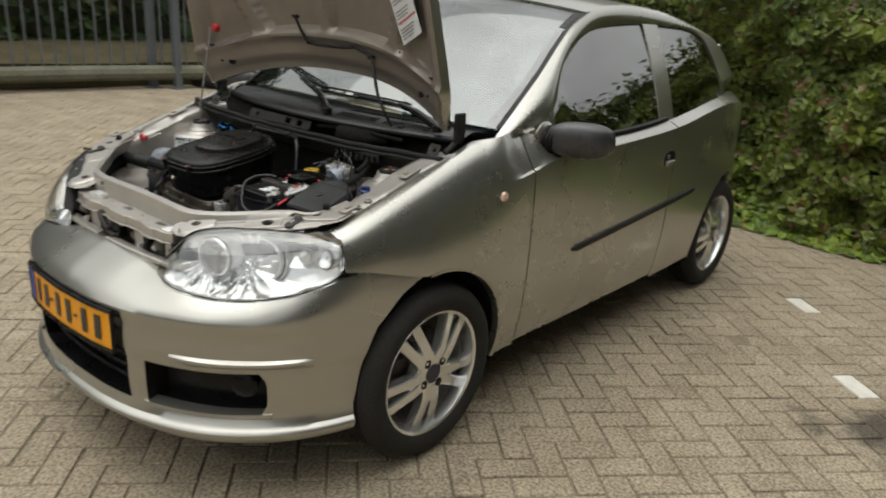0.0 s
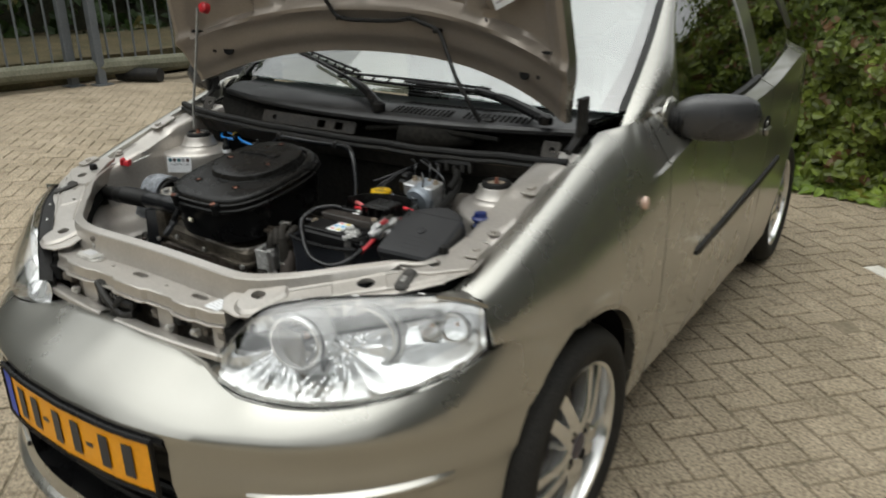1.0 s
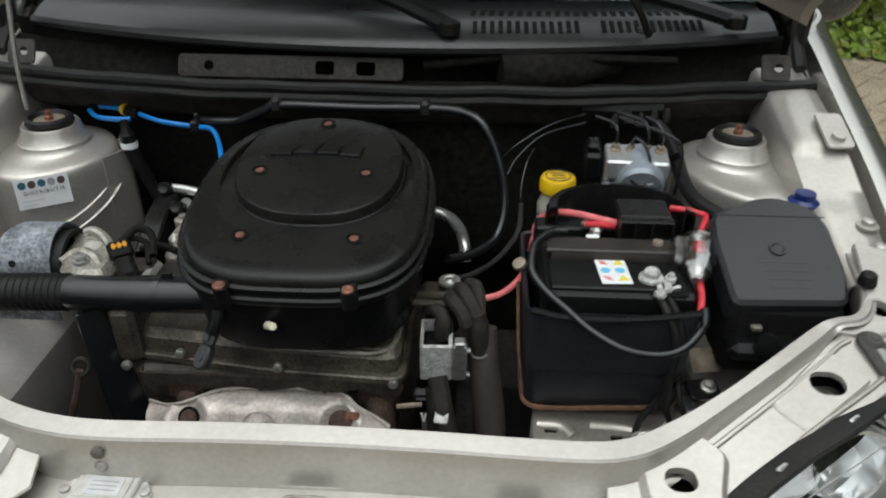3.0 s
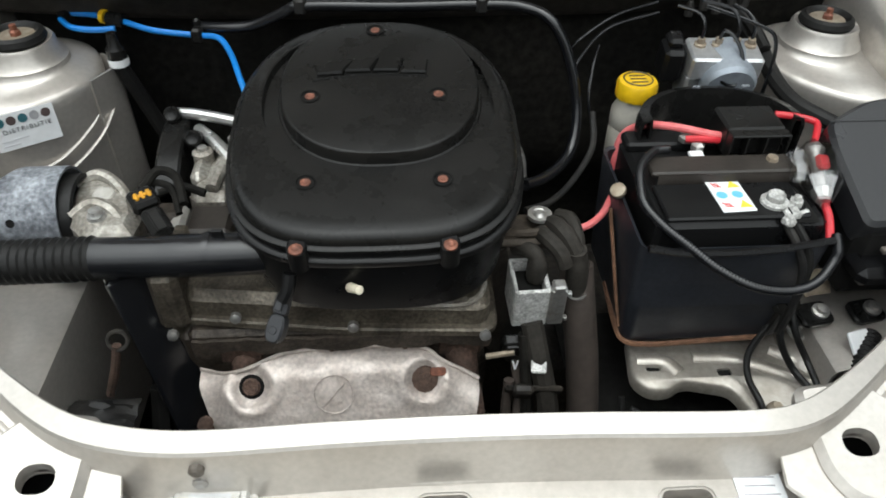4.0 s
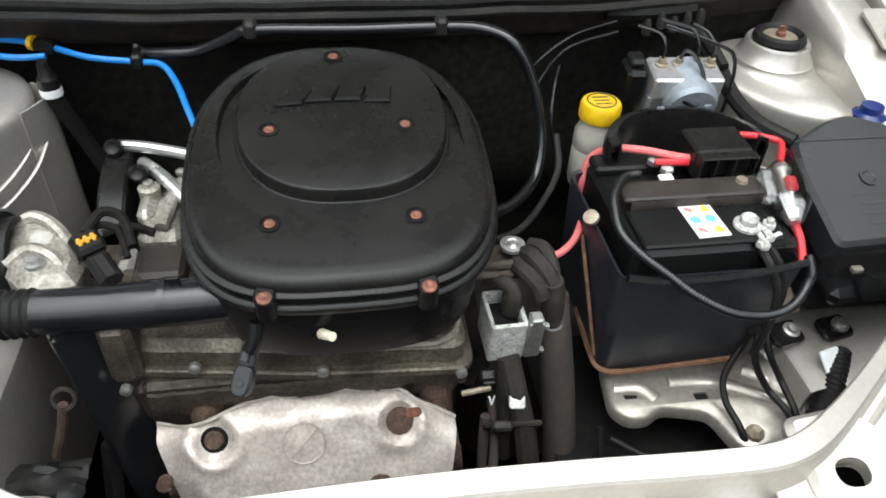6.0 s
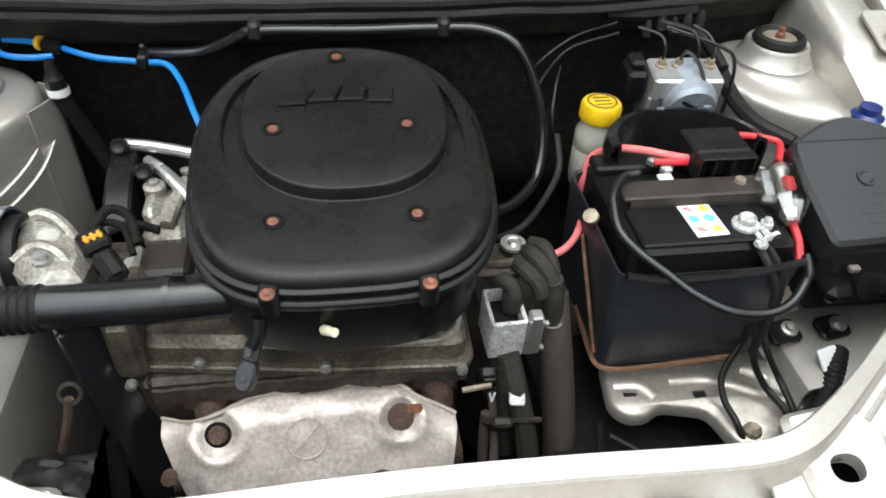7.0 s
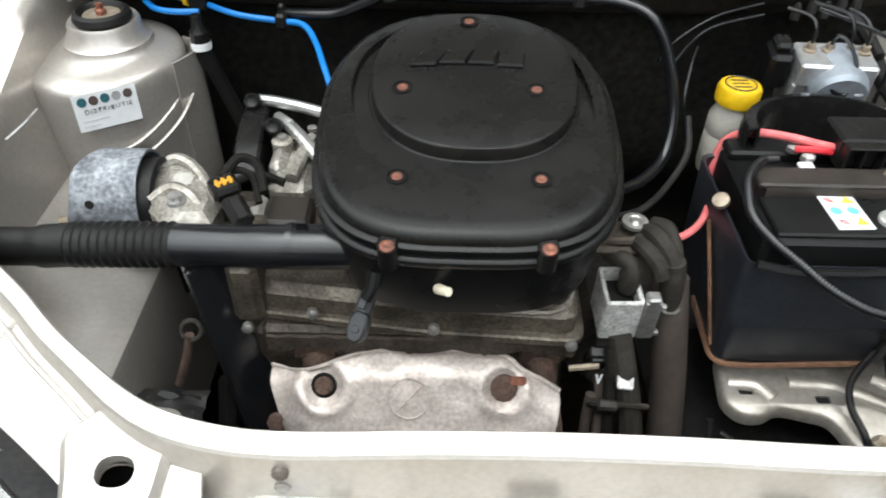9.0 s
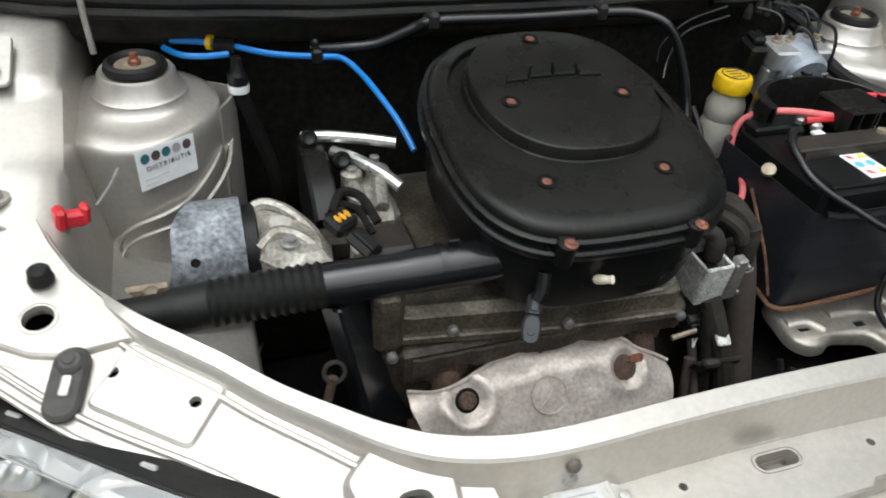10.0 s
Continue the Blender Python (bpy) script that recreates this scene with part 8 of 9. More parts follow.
# ---- battery ----
def battery():
    bat = tagged(new("battery"), "black car battery with a white label in its tray box", "battery")
    part("case", Shape().box((0.180, 0.165, 0.17), (0.307, -0.200, 0.740), 0.006), SATIN, bat)
    part("lid_block", Shape().box((0.150, 0.060, 0.006), (0.302, -0.250, 0.828), 0.002).box((0.180, 0.03, 0.012), (0.307, -0.135, 0.830), 0.003), SATIN, bat)
    part("lid_step", Shape().box((0.040, 0.060, 0.004), (0.365, -0.255, 0.8255), 0.002), DARK, bat)
    lab = part("label", Shape().at(pose(0.303, -0.243, 0.8315, 0, 0, 3)).prism(rrect(0.036, 0.058, 0.001), 0, 0.0008, 0.0003), WHITE, bat, "white label with coloured warning signs")
    for x, y, mt in ((-0.009, 0.016, REDINK), (-0.009, -0.018, REDINK), (0.009, 0.016, YELINK), (0.009, -0.018, YELINK)):
        m = pose(0.303, -0.243, 0.8324, 0, 0, 3) @ pose(x, y, 0)
        if mt is YELINK:
            part("warning_sign", Shape().at(m).prism([(-0.007, -0.005), (0.007, -0.005), (0, 0.007)], 0, 0.0003, 0.0001), mt, lab)
        else:
            part("warning_sign", Shape().at(m).tube([(-0.005, 0.004, 0), (0.005, -0.004, 0)], 0.0008, 5).tube([(0.003 * math.cos(a), 0.003 * math.sin(a), 0) for a in np.linspace(0, 6.28, 13)], 0.0006, 4, 20), mt, lab)
    for x in (-0.009, 0.008):
        part("round_sign", Shape().at(pose(0.303, -0.243, 0.8324, 0, 0, 3) @ pose(x, -0.001, 0)).prism(oval(0.012, 0.012, 16), 0, 0.0003, 0.0001), SKYINK, lab)
    part("upper_label", Shape().at(pose(0.297, -0.207, 0.8315, 0, 0, 3)).prism(rrect(0.028, 0.016, 0.001), 0, 0.0006, 0.0002), GALV, bat)
    # clamp rail
    rail = Shape().box((0.160, 0.032, 0.006), (0.304, -0.204, 0.842), 0.002)
    rail.grid([[(x - 0.006, -0.218 + dy, 0.842 + dz) for dy, dz in ((0, 0.003), (-0.003, -0.004), (-0.003, -0.012))] for x in (0.238, 0.386)])
    rr = part("clamp_rail", rail, BROWNBOX, bat, "dusty olive-black clamp rail")
    part("rail_screw", Shape().lathe([(0.007, 0), (0.006, 0.004), (0, 0.005)], 8, (0.362, -0.200, 0.845)), TANMETAL, rr)
    # tray box round it
    box = Shape()
    loop_o, loop_i = rrect(0.200, 0.19, 0.014, 5, 0.300, -0.205), rrect(0.192, 0.182, 0.011, 5, 0.300, -0.205)
    rows = [[(x + k * 0.006 * (1 if x < 0.3 else -1), y + 0.012 * k * (1 if y < -0.2 else 0), z) for x, y in loop] for loop, z, k in ((loop_i, 0.72, 0), (loop_i, 0.806, 0), (loop_o, 0.808, 0), (loop_o, 0.800, 0), (loop_o, 0.66, 1))]
    box.grid(rows, close=True)
    bx = part("tray_box", box, BOXBLACK, bat, "dark plastic tray box")
    part("felt_edge", line([(0.206, -0.20, 0.668), (0.204, -0.26, 0.662), (0.210, -0.284, 0.656), (0.235, -0.292, 0.656), (0.30, -0.293, 0.660), (0.37, -0.293, 0.664)], 0.0034, 6, 40), TAN, bx, "tan felt edge")
    part("felt_edge", line([(0.196, -0.195, 0.78), (0.198, -0.25, 0.72), (0.204, -0.275, 0.67)], 0.0022, 6, 20), TAN, bx, "tan felt edge")
    part("rim_groove", line([(0.205, -0.302, 0.812), (0.25, -0.305, 0.806), (0.33, -0.306, 0.808), (0.395, -0.302, 0.815)], 0.004, 6, 30), SATIN, bx)
    part("box_bolt", Shape().at(pose(0.196, -0.210, 0.815, 20, -30, 0)).lathe([(0.009, 0), (0.0085, 0.005), (0.004, 0.006), (0, 0.005)], 12), TANMETAL, bx)
    # hood over the back of the battery
    rows = [[(0.326 + 0.096 * math.cos(a) * s, -0.115 + 0.075 * math.sin(a) * s - 0.02, z) for a in np.linspace(-0.1, math.pi + 0.1, 24)] for s, z in ((1.0, 0.80), (1.0, 0.850), (0.97, 0.860), (0.86, 0.862), (0.84, 0.850), (0.84, 0.80))]
    part("battery_shroud", Shape().grid(rows), PLASTIC, bat, "black plastic shroud", thick=0.003)
    for x in (0.315, 0.375):
        part("shroud_slot", Shape().box((0.010, 0.003, 0.004), (x, -0.072, 0.8635), 0.001), GALV, bat)
    # fuse block on the positive post
    block = part("terminal_block", Shape().box((0.066, 0.050, 0.034), (0.350, -0.150, 0.852), 0.003), PLASTIC, bat, "black terminal cover")
    for x in (0.3185, 0.336, 0.357, 0.3815):
        part("rib", Shape().box((0.0022, 0.014, 0.030), (x, -0.182, 0.850), 0.0008), PLASTIC, block)
    part("top_edge", Shape().box((0.066, 0.014, 0.003), (0.350, -0.182, 0.8665), 0.001), PLASTIC, block)
    for x, y in ((0.283, -0.148), (0.292, -0.165), (0.298, -0.150)):
        part("terminal_nut", Shape().lathe([(0.008, 0), (0.008, 0.006), (0.004, 0.009), (0, 0.009)], 6, (x, y, 0.838)), ZINC, bat)
    part("terminal_tag", Shape().box((0.016, 0.014, 0.004), (0.287, -0.178, 0.838), 0.001), WHITE, bat)
    part("red_link", line([(0.278, -0.160, 0.848), (0.295, -0.164, 0.850), (0.315, -0.164, 0.848)], 0.0040, 8, 14), RED, bat, "red cable")
    part("pink_cable", line([(0.322, -0.160, 0.850), (0.302, -0.158, 0.853), (0.275, -0.145, 0.853), (0.250, -0.126, 0.846), (0.232, -0.112, 0.833), (0.222, -0.108, 0.815), (0.216, -0.118, 0.78)], 0.0046, 10, 40), PINKRED, bat, "faded red battery cable")
    # negative post
    neg = Shape().lathe([(0.0145, -0.008), (0.0145, 0.002), (0.012, 0.004), (0.0095, 0.004), (0.009, 0.010), (0.007, 0.012), (0.004, 0.0115), (0.0, 0.010)], 16, (0.345, -0.258, 0.832)).box((0.012, 0.030, 0.011), (0.352, -0.276, 0.827), 0.004).box((0.010, 0.026, 0.009), (0.362, -0.268, 0.829), 0.003)
    neg.lathe([(0.007, 0), (0.007, 0.007), (0.004, 0.007), (0.004, 0.012), (0, 0.0125)], 6, (0.366, -0.262, 0.830)).tube([(0.345, -0.285, 0.828), (0.375, -0.272, 0.829)], 0.0035, 8)
    part("negative_clamp", neg, CORRODED, bat, "corroded negative clamp")
    for dx in (0, 0.010):
        part("earth_cable", line([(0.350 + dx, -0.278, 0.824), (0.362 + dx, -0.296, 0.805), (0.372 + dx * 0.6, -0.306, 0.78), (0.372, -0.315, 0.74), (0.365, -0.32, 0.70)], 0.0045, 8, 24), RUBBER if dx else DUSTY, bat)
    # red fused lead with its clear holder
    part("fused_lead", line([(0.390, -0.128, 0.858), (0.412, -0.134, 0.858), (0.431, -0.145, 0.857), (0.427, -0.160, 0.854), (0.416, -0.180, 0.848)], 0.0040, 10, 30), RED, bat, "red fused lead")
    m = look((0.415, -0.180, 0.850), (0.398, -0.255, 0.832)) @ Matrix.Scale(1.12, 4)
    fh = part("fuse_holder", Shape().at(m).lathe([(0.007, 0.002), (0.012, -0.004), (0.019, -0.014), (0.018, -0.020), (0.021, -0.028), (0.019, -0.040), (0.020, -0.052), (0.014, -0.064), (0.007, -0.076)], 9).box((0.018, 0.014, 0.040), (0.020, 0.004, -0.035), 0.005), CLEAR, bat, "clear plastic fuse holder")
    part("fuse", Shape().at(m).box((0.012, 0.008, 0.018), (0, 0.012, -0.035), 0.003), RED, fh)
    part("fuse_end", Shape().at(m).lathe([(0.007, -0.002), (0.010, -0.010), (0.006, -0.016), (0.005, -0.056), (0.010, -0.062), (0.007, -0.072)], 10), ZINC, fh)
    part("fused_lead", line([(0.403, -0.252, 0.826), (0.403, -0.27, 0.818), (0.398, -0.292, 0.806)], 0.0043, 10, 14), RED, bat, "red fused lead")
    loop = [(0.402, -0.292, 0.814), (0.399, -0.308, 0.806), (0.394, -0.315, 0.800), (0.376, -0.331, 0.790), (0.356, -0.339, 0.785), (0.331, -0.341, 0.785), (0.302, -0.337, 0.790), (0.271, -0.321, 0.800), (0.247, -0.302, 0.812), (0.223, -0.282, 0.824), (0.207, -0.261, 0.836), (0.207, -0.236, 0.845), (0.213, -0.214, 0.850), (0.234, -0.188, 0.851), (0.252, -0.180, 0.848)]
    part("conduit", Shape().tube(loop, 0.0052, 12, wave=0.0004, pitch=0.0030), DUCT, bat, "black corrugated cable conduit")
    # pressed tray below
    tray = soft([(0.222, -0.26), (0.213, -0.326), (0.228, -0.345), (0.252, -0.346), (0.270, -0.333), (0.322, -0.346), (0.333, -0.385), (0.348, -0.404), (0.40, -0.388), (0.470, -0.345), (0.508, -0.285), (0.508, -0.20), (0.30, -0.20)], 0.012)
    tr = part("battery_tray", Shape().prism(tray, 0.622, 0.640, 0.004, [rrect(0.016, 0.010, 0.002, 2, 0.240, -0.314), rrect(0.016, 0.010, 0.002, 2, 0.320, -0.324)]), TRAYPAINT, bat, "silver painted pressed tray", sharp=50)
    for pts in ([(0.29, -0.300, 0.6415), (0.34, -0.306, 0.6425), (0.39, -0.330, 0.6425), (0.43, -0.352, 0.6415)], [(0.385, -0.292, 0.6425), (0.42, -0.315, 0.6435), (0.465, -0.318, 0.6425)], [(0.225, -0.300, 0.641), (0.255, -0.305, 0.643), (0.268, -0.322, 0.642)]):
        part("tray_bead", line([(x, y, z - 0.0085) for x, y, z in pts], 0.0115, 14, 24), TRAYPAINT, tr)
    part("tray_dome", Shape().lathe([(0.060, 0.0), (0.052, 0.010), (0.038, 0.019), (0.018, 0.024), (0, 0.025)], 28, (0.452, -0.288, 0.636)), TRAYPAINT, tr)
    # dark plates set in the holes stand in for their shade
    for x, y in ((0.240, -0.314), (0.320, -0.324)):
        part("tray_hole_shade", Shape().box((0.0155, 0.0095, 0.003), (x, y, 0.6365), 0.0005), DARK, tr)
    part("tray_plate", Shape().at(pose(0.425, -0.280, 0.660, 10, 0, 15)).prism(rrect(0.045, 0.030, 0.008), 0, 0.005, 0.002).lathe([(0.010, 0.005), (0.010, 0.010), (0.006, 0.012), (0, 0.012)], 10), ZINC, tr)
    part("tray_bolt", Shape().lathe([(0.010, 0), (0.010, 0.006), (0.005, 0.012), (0, 0.012)], 8, (0.356, -0.381, 0.640)), TANMETAL, tr)
    for pts in ([(0.374, -0.296, 0.714), (0.373, -0.291, 0.682), (0.345, -0.316, 0.662), (0.336, -0.345, 0.654), (0.341, -0.378, 0.646), (0.355, -0.41, 0.60)], [(0.379, -0.298, 0.712), (0.371, -0.320, 0.690), (0.388, -0.336, 0.658), (0.400, -0.366, 0.650), (0.412, -0.40, 0.62)], [(0.388, -0.294, 0.712), (0.391, -0.314, 0.690), (0.405, -0.332, 0.664), (0.408, -0.366, 0.652), (0.415, -0.40, 0.62)], [(0.215, -0.34, 0.60), (0.25, -0.36, 0.59), (0.30, -0.385, 0.585), (0.36, -0.41, 0.58)], [(0.205, -0.33, 0.61), (0.21, -0.36, 0.57), (0.27, -0.39, 0.56), (0.33, -0.40, 0.57)]):
        part("earth_cable", line(pts, 0.0040, 8, 30), RUBBER, bat)
    part("cable_knot", Shape().tube([(0.372, -0.296, 0.715), (0.384, -0.290, 0.705), (0.398, -0.284, 0.708)], 0.008, 8, 10).tube([(0.380, -0.296, 0.705), (0.386, -0.300, 0.716), (0.392, -0.294, 0.722)], 0.003, 6, 10), BLACKMAT, bat)
    part("tape_scrap", Shape().at(pose(0.428, -0.262, 0.716, 50, 10, 20)).grid([[(x, y, 0.004 * math.sin(120 * x + 60 * y)) for y in np.linspace(-0.014, 0.016, 6)] for x in np.linspace(-0.018, 0.018, 8)]), TANMETAL, bat, "crumpled tan tape", thick=0.001)
    for x, y, z in ((0.430, -0.286, 0.688), (0.490, -0.286, 0.690)):
        part("stay_plate", Shape().at(pose(x - 0.006, y, z, 12, 0, 10)).prism(rrect(0.040, 0.030, 0.008), 0, 0.006, 0.002), PLASTIC, bat, "black stay plate")
        part("stay_bolt", Shape().at(pose(x, y, z + 0.006, 12, 0, 0)).lathe([(0.010, 0), (0.010, 0.003), (0.006, 0.004), (0.006, 0.009), (0, 0.010)], 12), ZINC, bat)
    part("cable_tag", Shape().at(pose(0.456, -0.330, 0.690, 40, 0, 15)).prism(rrect(0.026, 0.026, 0.003), 0, 0.003, 0.001), WHITE, bat, "white cable tag")
    part("ribbed_conduit", Shape().tube([(0.475, -0.318, 0.690), (0.462, -0.338, 0.684), (0.440, -0.366, 0.672), (0.402, -0.392, 0.648)], 0.0115, 12, wave=0.002, pitch=0.007), RUBBER, bat, "black ribbed conduit")
    # dark sheet added under the tray in place of shade
    part("tray_shade_sheet", Shape().box((0.36, 0.30, 0.004), (0.34, -0.30, 0.56), 0.001), DARK, bat)


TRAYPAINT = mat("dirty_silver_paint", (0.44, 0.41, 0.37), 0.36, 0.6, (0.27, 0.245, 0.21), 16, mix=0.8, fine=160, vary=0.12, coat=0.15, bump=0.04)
BOXBLACK = mat("blue_black_plastic", (0.016, 0.018, 0.023), 0.42, 0, (0.024, 0.026, 0.031), 16, fine=200, vary=0.25, bump=0.08, bump_scale=500)
CLEAR = glass("clear_plastic", (0.90, 0.90, 0.90), 0.22, 0.06)
battery()


# ---- fuse box, reservoirs, brake unit ----
def left_side():
    slope = math.degrees(math.atan(0.40))
    fx = tagged(new("fuse_box"), "black fuse box with a moulded lid", "fuse box")
    m = pose(0.500, -0.275, 0.824, slope, 0, 0)
    lp = soft([(-0.066, -0.014), (0.064, -0.010), (0.073, 0.03), (0.071, 0.108), (0.058, 0.136), (0.016, 0.153), (-0.018, 0.146), (-0.070, 0.118), (-0.073, 0.08)], 0.012)
    part("lid", Shape().at(m).prism(lp, -0.034, 0.004, 0.005), LID, fx, "dark grey lid", sharp=35)
    part("lid_boss", Shape().at(m).lathe([(0.0105, 0.004), (0.0105, 0.006), (0.008, 0.006), (0.006, 0.0045), (0, 0.0045)], 16, (0.0, 0.066, 0)), LID, fx)
    for k in range(4):
        part("embossed_line", Shape().at(m).box((0.060 - 0.004 * k, 0.0035, 0.0010), (0.004, 0.046 - 0.012 * k, 0.0038), 0.0004), LID, fx)
    part("lid_crease", Shape().at(m).box((0.136, 0.0024, 0.0016), (0, 0.117, 0.0043), 0.0008), LID, fx)
    part("body", Shape().box((0.13, 0.14, 0.10), (0.502, -0.215, 0.765), 0.01), DARK, fx)
    part("front_lug", Shape().at(pose(0.475, -0.300, 0.775, 70, 0, 0)).lathe([(0.014, 0), (0.014, 0.014), (0.006, 0.015), (0, 0.015)], 14), SATIN, fx)
    part("front_shelf", Shape().box((0.12, 0.045, 0.025), (0.495, -0.290, 0.765), 0.008), SATIN, fx)
    part("clip_plate", Shape().box((0.012, 0.008, 0.006), (0.463, -0.295, 0.793), 0.001), GREYCLIP, fx)
    part("washer_filler", Shape().lathe([(0.017, -0.03), (0.017, -0.004), (0.013, 0.0), (0.0125, 0.004), (0.019, 0.006), (0.020, 0.010), (0.014, 0.014), (0.013, 0.022), (0, 0.024)], 18, (0.571, -0.100, 0.850)), NAVY, car, "dark blue washer filler cap")
    part("grommet", Shape().lathe([(0.020, 0), (0.022, 0.006), (0.018, 0.008)], 16, (0.571, -0.098, 0.835), caps=False), RUBBER, car)
    # brake fluid reservoir
    res = tagged(new("brake_fluid_reservoir"), "milky brake fluid reservoir with a yellow cap", "reservoir")
    c = (0.254, -0.040, 0.0)
    part("bottle", Shape().lathe([(0.010, 0.735), (0.024, 0.740), (0.0265, 0.752), (0.0265, 0.790), (0.0245, 0.794), (0.0265, 0.798), (0.0265, 0.816), (0.022, 0.826), (0.021, 0.838), (0, 0.838)], 24, c), BOTTLE, res)
    cap = Shape()
    ring = lambda r, z, k: [(c[0] + (r + k * 0.0009 * (i % 2)) * math.cos(a), c[1] + (r + k * 0.0009 * (i % 2)) * math.sin(a), z) for i, a in enumerate(np.linspace(0, 2 * math.pi, 56, endpoint=False))]
    rows = [ring(0.0240, 0.836, 1), ring(0.0245, 0.838, 1), ring(0.0245, 0.853, 1), ring(0.0230, 0.857, 0), ring(0.019, 0.858, 0), ring(0.001, 0.8585, 0)]
    part("cap", cap.grid(rows, close=True), YELLOW, res, "yellow screw cap")
    pr = Shape().at(pose(c[0], c[1], 0.8588))
    pr.tube([(0.0175 * math.cos(a), 0.0175 * math.sin(a), 0) for a in np.linspace(0, 6.28, 21)], 0.0009, 4, 40)
    for y in (-0.008, 0, 0.008):
        pr.box((0.020, 0.0022, 0.0008), (0, y, 0), 0.0003)
    part("cap_print", pr, INK, res, "dark printed marks")
    # brake modulator
    mod = tagged(new("brake_modulator"), "silver brake modulator block with steel pipes", "brake modulator")
    mm = pose(0.364, -0.014, 0.866, 8, 0, -4)
    part("block", Shape().at(mm).box((0.088, 0.050, 0.030), (0, 0.0, 0.005), 0.003), ALUBLOCK, mod, "machined aluminium block")
    part("motor", Shape().at(mm @ pose(0.006, -0.012, -0.010, 100, 0, 0)).lathe([(0.034, -0.03), (0.034, 0.02), (0.030, 0.026), (0.012, 0.027), (0, 0.027)], 28), GALVBLUE, mod, "grey motor can")
    part("lower_block", Shape().at(mm).box((0.086, 0.045, 0.05), (0, 0.004, -0.035), 0.004), ALUBLOCK, mod)
    part("connector", Shape().at(mm).box((0.026, 0.040, 0.046), (-0.060, 0.010, -0.004), 0.005).box((0.020, 0.026, 0.012), (-0.060, 0.012, 0.024), 0.004), SATIN, mod)
    for k, x in enumerate((-0.030, -0.008, 0.014, 0.032)):
        part("pipe_nut", Shape().at(mm @ pose(x, 0.006, 0.020)).lathe([(0.008, 0), (0.008, 0.003), (0.0050, 0.004), (0.0050, 0.010), (0, 0.010)], 8), TANMETAL, mod)
    pipes = ([(-0.008, 0.006, 0.026), (-0.006, 0.004, 0.042), (0.004, -0.004, 0.040), (0.014, -0.018, 0.026), (0.016, -0.032, 0.008), (0.008, -0.040, -0.006), (-0.006, -0.040, -0.002), (-0.016, -0.034, 0.008)], [(-0.030, 0.006, 0.026), (-0.030, 0.010, 0.046), (-0.036, 0.022, 0.054), (-0.060, 0.036, 0.056)], [(0.014, 0.006, 0.026), (0.013, 0.012, 0.046), (0.004, 0.026, 0.058), (-0.030, 0.044, 0.060)], [(0.032, 0.006, 0.026), (0.034, 0.014, 0.042), (0.026, 0.028, 0.052), (0.010, 0.040, 0.056)], [(-0.028, 0.030, 0.060), (0.010, 0.020, 0.052), (0.046, 0.010, 0.042), (0.058, 0.004, 0.034), (0.062, -0.006, 0.010), (0.058, -0.020, -0.040)])
    for pts in pipes:
        part("brake_pipe", Shape().at(mm).tube(pts, 0.0024, 8, 40), DUCT, mod, "thin black brake pipe")
    for pts in ([(0.30, 0.06, 0.90), (0.24, 0.07, 0.875), (0.20, 0.04, 0.85), (0.185, 0.02, 0.83)], [(0.30, 0.07, 0.91), (0.25, 0.085, 0.885), (0.20, 0.065, 0.86), (0.175, 0.03, 0.85)], [(0.225, 0.05, 0.86), (0.212, 0.02, 0.845), (0.205, -0.01, 0.81), (0.215, -0.02, 0.77)]):
        part("brake_pipe", line(pts, 0.0020, 8, 24), DUCT, mod)
    part("wiring_loom", line([(0.415, 0.055, 0.885), (0.428, 0.02, 0.868), (0.432, -0.03, 0.85), (0.442, -0.08, 0.842), (0.47, -0.12, 0.838)], 0.010, 10, 30), RUBBER, car, "black wiring bundle")
    part("wiring_loom", line([(0.405, 0.065, 0.90), (0.418, 0.04, 0.89), (0.424, 0.0, 0.875)], 0.008, 8, 18), RUBBER, car)
    for k in range(4):
        part("wire", line([(0.425 + 0.006 * k, -0.02, 0.852 - 0.003 * k), (0.43 + 0.007 * k, -0.06, 0.846 - 0.002 * k), (0.448 + 0.006 * k, -0.10, 0.842)], 0.0032, 6, 16), RUBBER, car)
    rng = np.random.default_rng(8)
    for k in range(5):
        part("terminal_stud", Shape().lathe([(0.006, 0), (0.006, 0.012), (0.003, 0.02), (0, 0.02)], 8, (0.345 + 0.02 * k, 0.075 + 0.004 * k, 0.885 + 0.01 * rng.uniform())), DUSTY, car)
    part("bulkhead_pipe", line([(0.30, 0.11, 0.905), (0.35, 0.10, 0.908), (0.42, 0.105, 0.91)], 0.011, 8, 14), RUBBER, car)


LID = mat("grained_black_plastic", (0.016, 0.0165, 0.0185), 0.34, 0, (0.023, 0.0235, 0.025), 12, fine=400, vary=0.12, bump=0.1, bump_scale=900, spec=0.4)
ALUBLOCK = mat("machined_aluminium", (0.58, 0.59, 0.60), 0.35, 0.7, (0.46, 0.46, 0.46), 40, vary=0.12, bump=0.05)
GALVBLUE = mat("blue_grey_can", (0.36, 0.40, 0.45), 0.42, 0.5, (0.28, 0.31, 0.35), 40, vary=0.12, bump=0.05)
left_side()


# ---- label and clip on the right-hand inner wing ----
FAINT_INK = mat("pale_grey_print", (0.58, 0.58, 0.60), 0.5, 0, vary=0.05)
TEALINK = mat("dark_teal_print", (0.030, 0.115, 0.140), 0.5, 0, vary=0.1)
BROWNINK = mat("dark_brown_print", (0.085, 0.060, 0.058), 0.5, 0, vary=0.1)


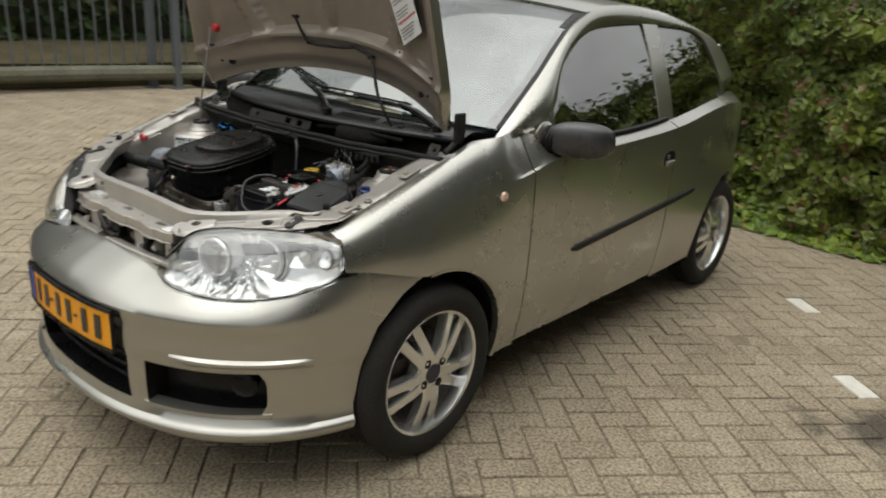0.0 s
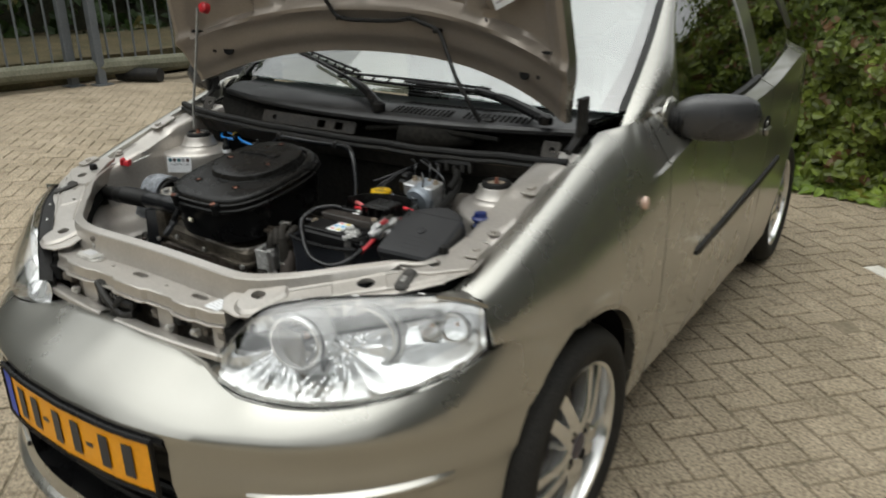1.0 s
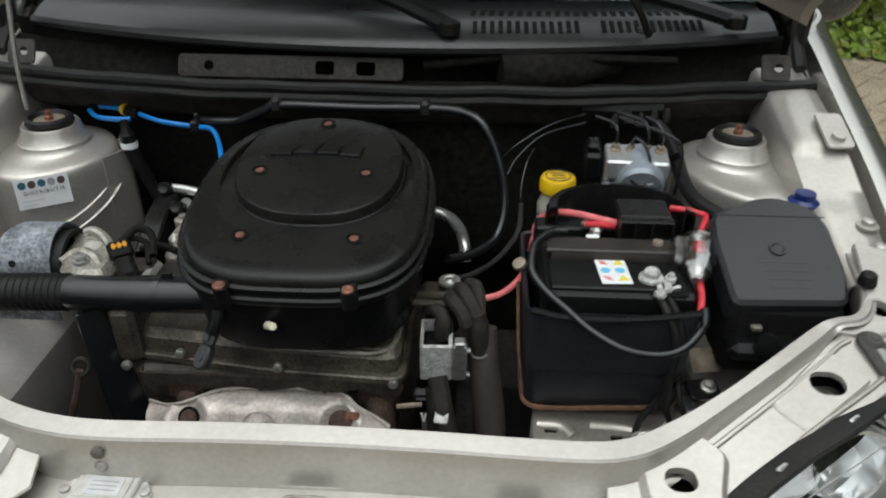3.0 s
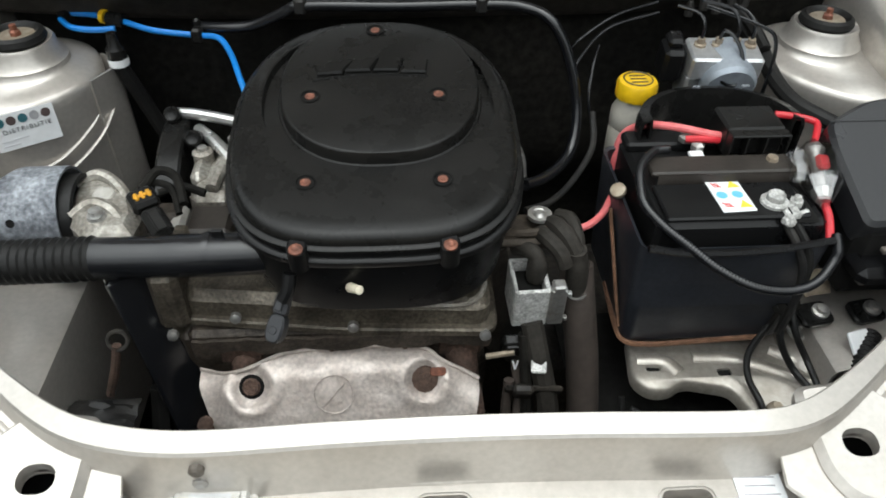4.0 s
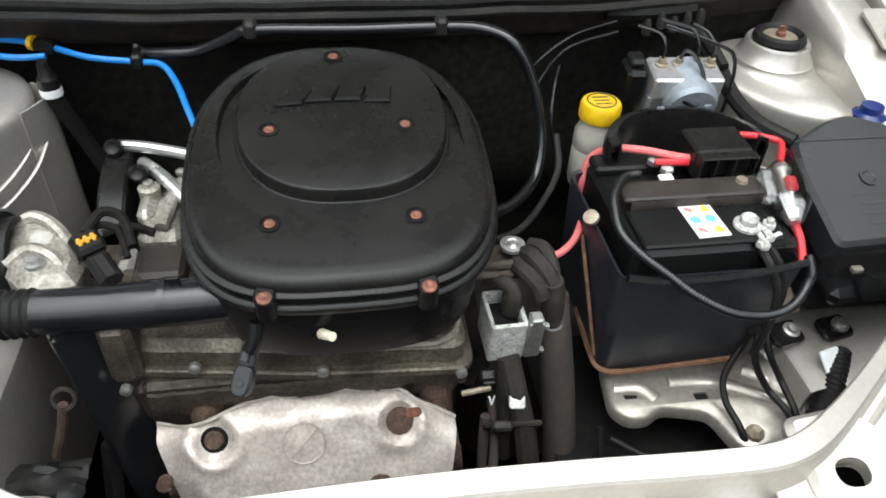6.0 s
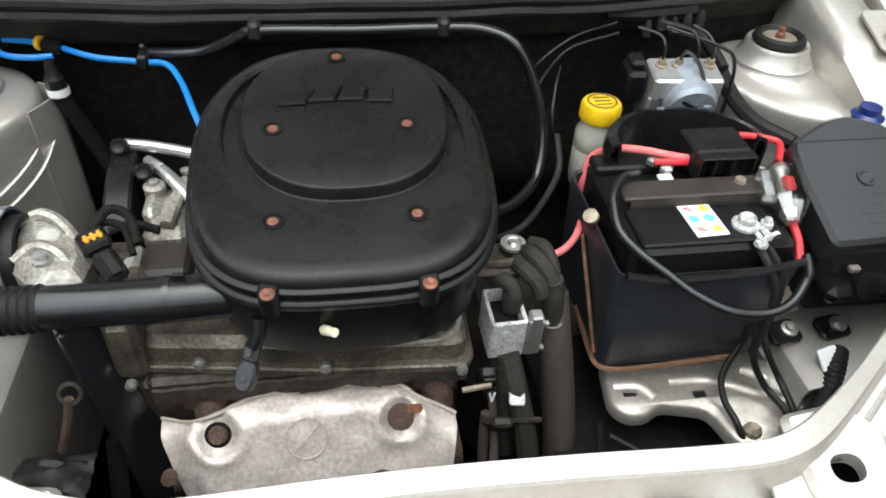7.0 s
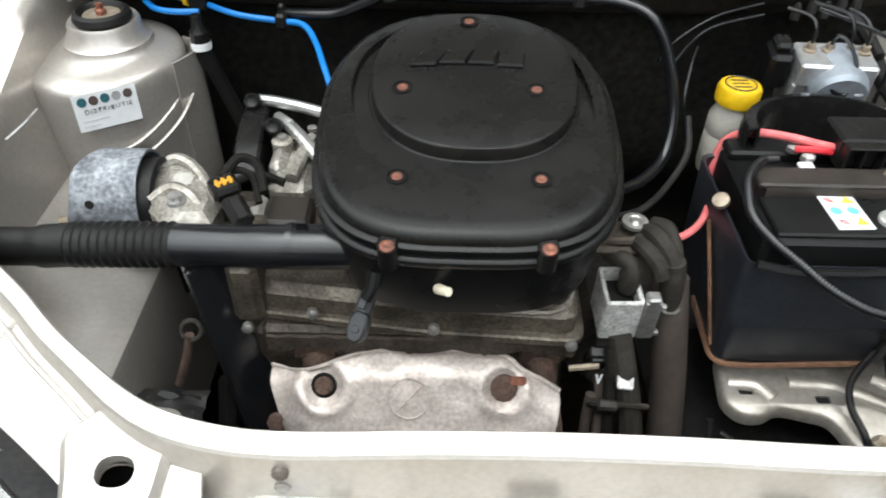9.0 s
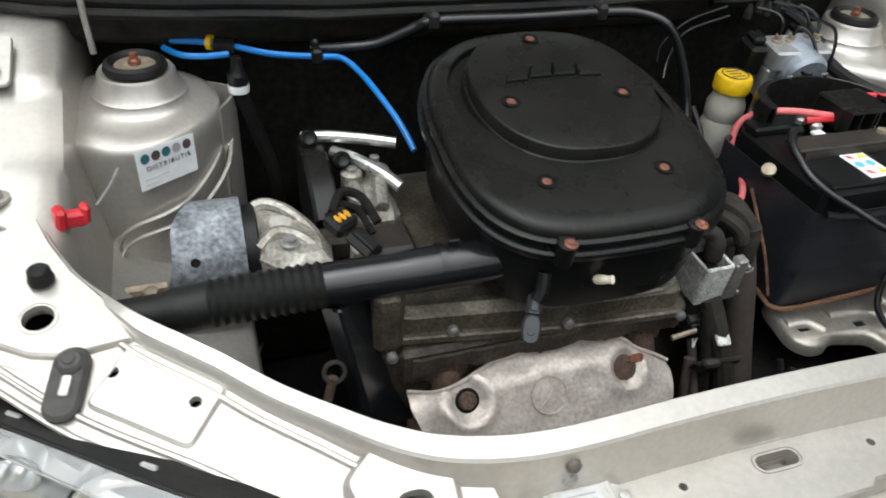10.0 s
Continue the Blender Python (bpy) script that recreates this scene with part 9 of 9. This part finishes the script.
def wing_label():
    a, b, c = np.array((-0.520, -0.070, 0.843)), np.array((-0.460, -0.032, 0.842)), np.array((-0.520, -0.072, 0.797))
    n = np.cross(b - a, c - a)
    n = -n / np.linalg.norm(n)
    if n[1] > 0:
        n = -n
    q = lambda u, v, l=0.0: tuple(a + (b - a) * u + (c - a) * v + n * (0.009 + l))
    lab = part("service_label", Shape().grid([[q(u, v) for v in np.linspace(0, 1, 4)] for u in np.linspace(0, 1, 5)]), WHITE, car, "white service label with a row of round emblems", thick=0.0008)
    for k, mt in enumerate((TEALINK, BROWNINK, TEALINK, FAINT, BROWNINK)):
        cx, cy = 0.14 + 0.18 * k, 0.20
        rows = [[q(cx + r * 0.074 * math.cos(t), cy + r * 0.125 * math.sin(t), 0.0016) for t in np.linspace(0, 2 * math.pi, 16, endpoint=False)] for r in (0.05, 1)]
        part("emblem", Shape().grid(rows, close=True), mt, lab, thick=0.0003)
    cu = bpy.data.curves.new("text", "FONT")
    cu.body = "DISTRIBUTIE"
    cu.size, cu.align_x, cu.extrude, cu.space_character = 0.0078, "CENTER", 0.0002, 1.28
    cu.materials.append(INK)
    tx = new("printed_word", cu)
    ux = Vector(b - a).normalized()
    uz = Vector(n)
    uy = uz.cross(ux)
    m = Matrix((ux, uy, uz)).transposed().to_4x4()
    m.translation = Vector(q(0.52, 0.53, 0.0018))
    tx.matrix_world = m
    tx.parent = lab
    for v, w in ((0.72, 0.5), (0.86, 0.35)):
        part("print_bar", Shape().grid([[q(u, v + dv, 0.0016) for dv in (0, 0.025)] for u in (0.08, w)]), FAINT_INK, lab, thick=0.0003)
    clip = Shape().at(pose(-0.570, -0.176, 0.838, 0, 10, 20))
    clip.box((0.026, 0.012, 0.016), (0, 0, 0), 0.003).box((0.010, 0.018, 0.022), (-0.010, 0, 0.002), 0.003).box((0.008, 0.014, 0.02), (0.012, 0.0, 0.004), 0.003)
    part("rod_clip", clip, RED, car, "red plastic rod clip")
    part("rod_hook", line([(-0.548, -0.165, 0.842), (-0.535, -0.145, 0.850), (-0.527, -0.125, 0.856)], 0.0015, 5), ZINC, car)


wing_label()

# ---- brick paving in herringbone, laid at an angle to the car ----
def paving():
    thing = tagged(new("pavement"), "worn grey-brown brick paving in herringbone with sandy joints", "paving", kind="structure")
    W, GAP, ANG = 0.095, 0.0072, radians(-43)
    ca, sa = math.cos(ANG), math.sin(ANG)

    def brick(l, w):
        b = 0.0035
        x, y = l / 2 - GAP / 2, w / 2 - GAP / 2
        v = [(sx * x, sy * y, z) for z in (-0.014, -b) for sx, sy in ((-1, -1), (1, -1), (1, 1), (-1, 1))]
        v += [(sx * (x - b), sy * (y - b), 0) for sx, sy in ((-1, -1), (1, -1), (1, 1), (-1, 1))]
        f = [(8, 9, 10, 11)]
        for k in range(4):
            j = (k + 1) % 4
            f += [(k, j, j + 4, k + 4), (k + 4, j + 4, j + 8, k + 8)]
        return v, f

    V, F = brick(2 * W, W)
    one = bpy.data.meshes.new("brick")
    one.from_pydata(V, [], F)
    one.materials.append(PAVER)
    white = bpy.data.meshes.new("white_brick")
    white.from_pydata(V, [], F)
    white.materials.append(WHITEPAVER)
    marks = [(0.62, 2.93), (1.20, 2.37), (1.74, 1.77), (2.3, 1.2), (-3.31, 2.07), (-3.9, 2.72), (-4.4, 3.28), (-4.9, 3.87), (-2.75, 1.45)]
    rng = np.random.default_rng(11)
    rest_v, rest_f, spots, singles = [], [], [], 0
    N = 130
    for i in range(-N, N):
        for j in range(-N, N):
            d = (i - j) % 4
            if d == 0:
                u, w, turn = (i + 1) * W, (j + 0.5) * W, 0
            elif d == 3:
                u, w, turn = (i + 0.5) * W, (j + 1) * W, 90
            else:
                continue
            u, w = u + 0.02, w + 0.03
            x, y = ca * u - sa * w, sa * u + ca * w
            if not (-8.2 < x < 7 and -4.5 < y < 4.6):
                continue
            spots.append((x, y, turn))
    taken = set()
    for mx, my in marks:
        k = min((n for n in range(len(spots)) if spots[n][2] == 0), key=lambda n: (spots[n][0] - mx) ** 2 + (spots[n][1] - my) ** 2)
        taken.add(k)
    for k, (x, y, turn) in enumerate(spots):
        z = 0.0015 * rng.normal() + 0.004 * noise.noise((x * 0.8, y * 0.8, 3))
        m = Matrix.Translation((x, y, z)) @ Euler((rng.normal(0, 0.008), rng.normal(0, 0.008), ANG + radians(turn) + rng.normal(0, 0.010))).to_matrix().to_4x4()
        if k in taken or (0.9 < x < 2.35 and -1.2 < y < 1.95 and singles < 300):
            ob = new("white_brick" if k in taken else "brick", white if k in taken else one)
            ob.parent = thing
            ob.matrix_local = m
            if k in taken:
                tagged(ob, "white-painted brick of a parking line")
            else:
                singles += 1
        else:
            n = len(rest_v)
            rest_v += [tuple(m @ Vector(v)) for v in V]
            rest_f += [tuple(n + i for i in f) for f in F]
    me = bpy.data.meshes.new("bricks")
    me.from_pydata(rest_v, [], rest_f)
    me.materials.append(PAVERS)
    ob = new("bricks", me)
    ob.parent = thing
    tagged(ob, kind="stuff")


paving()
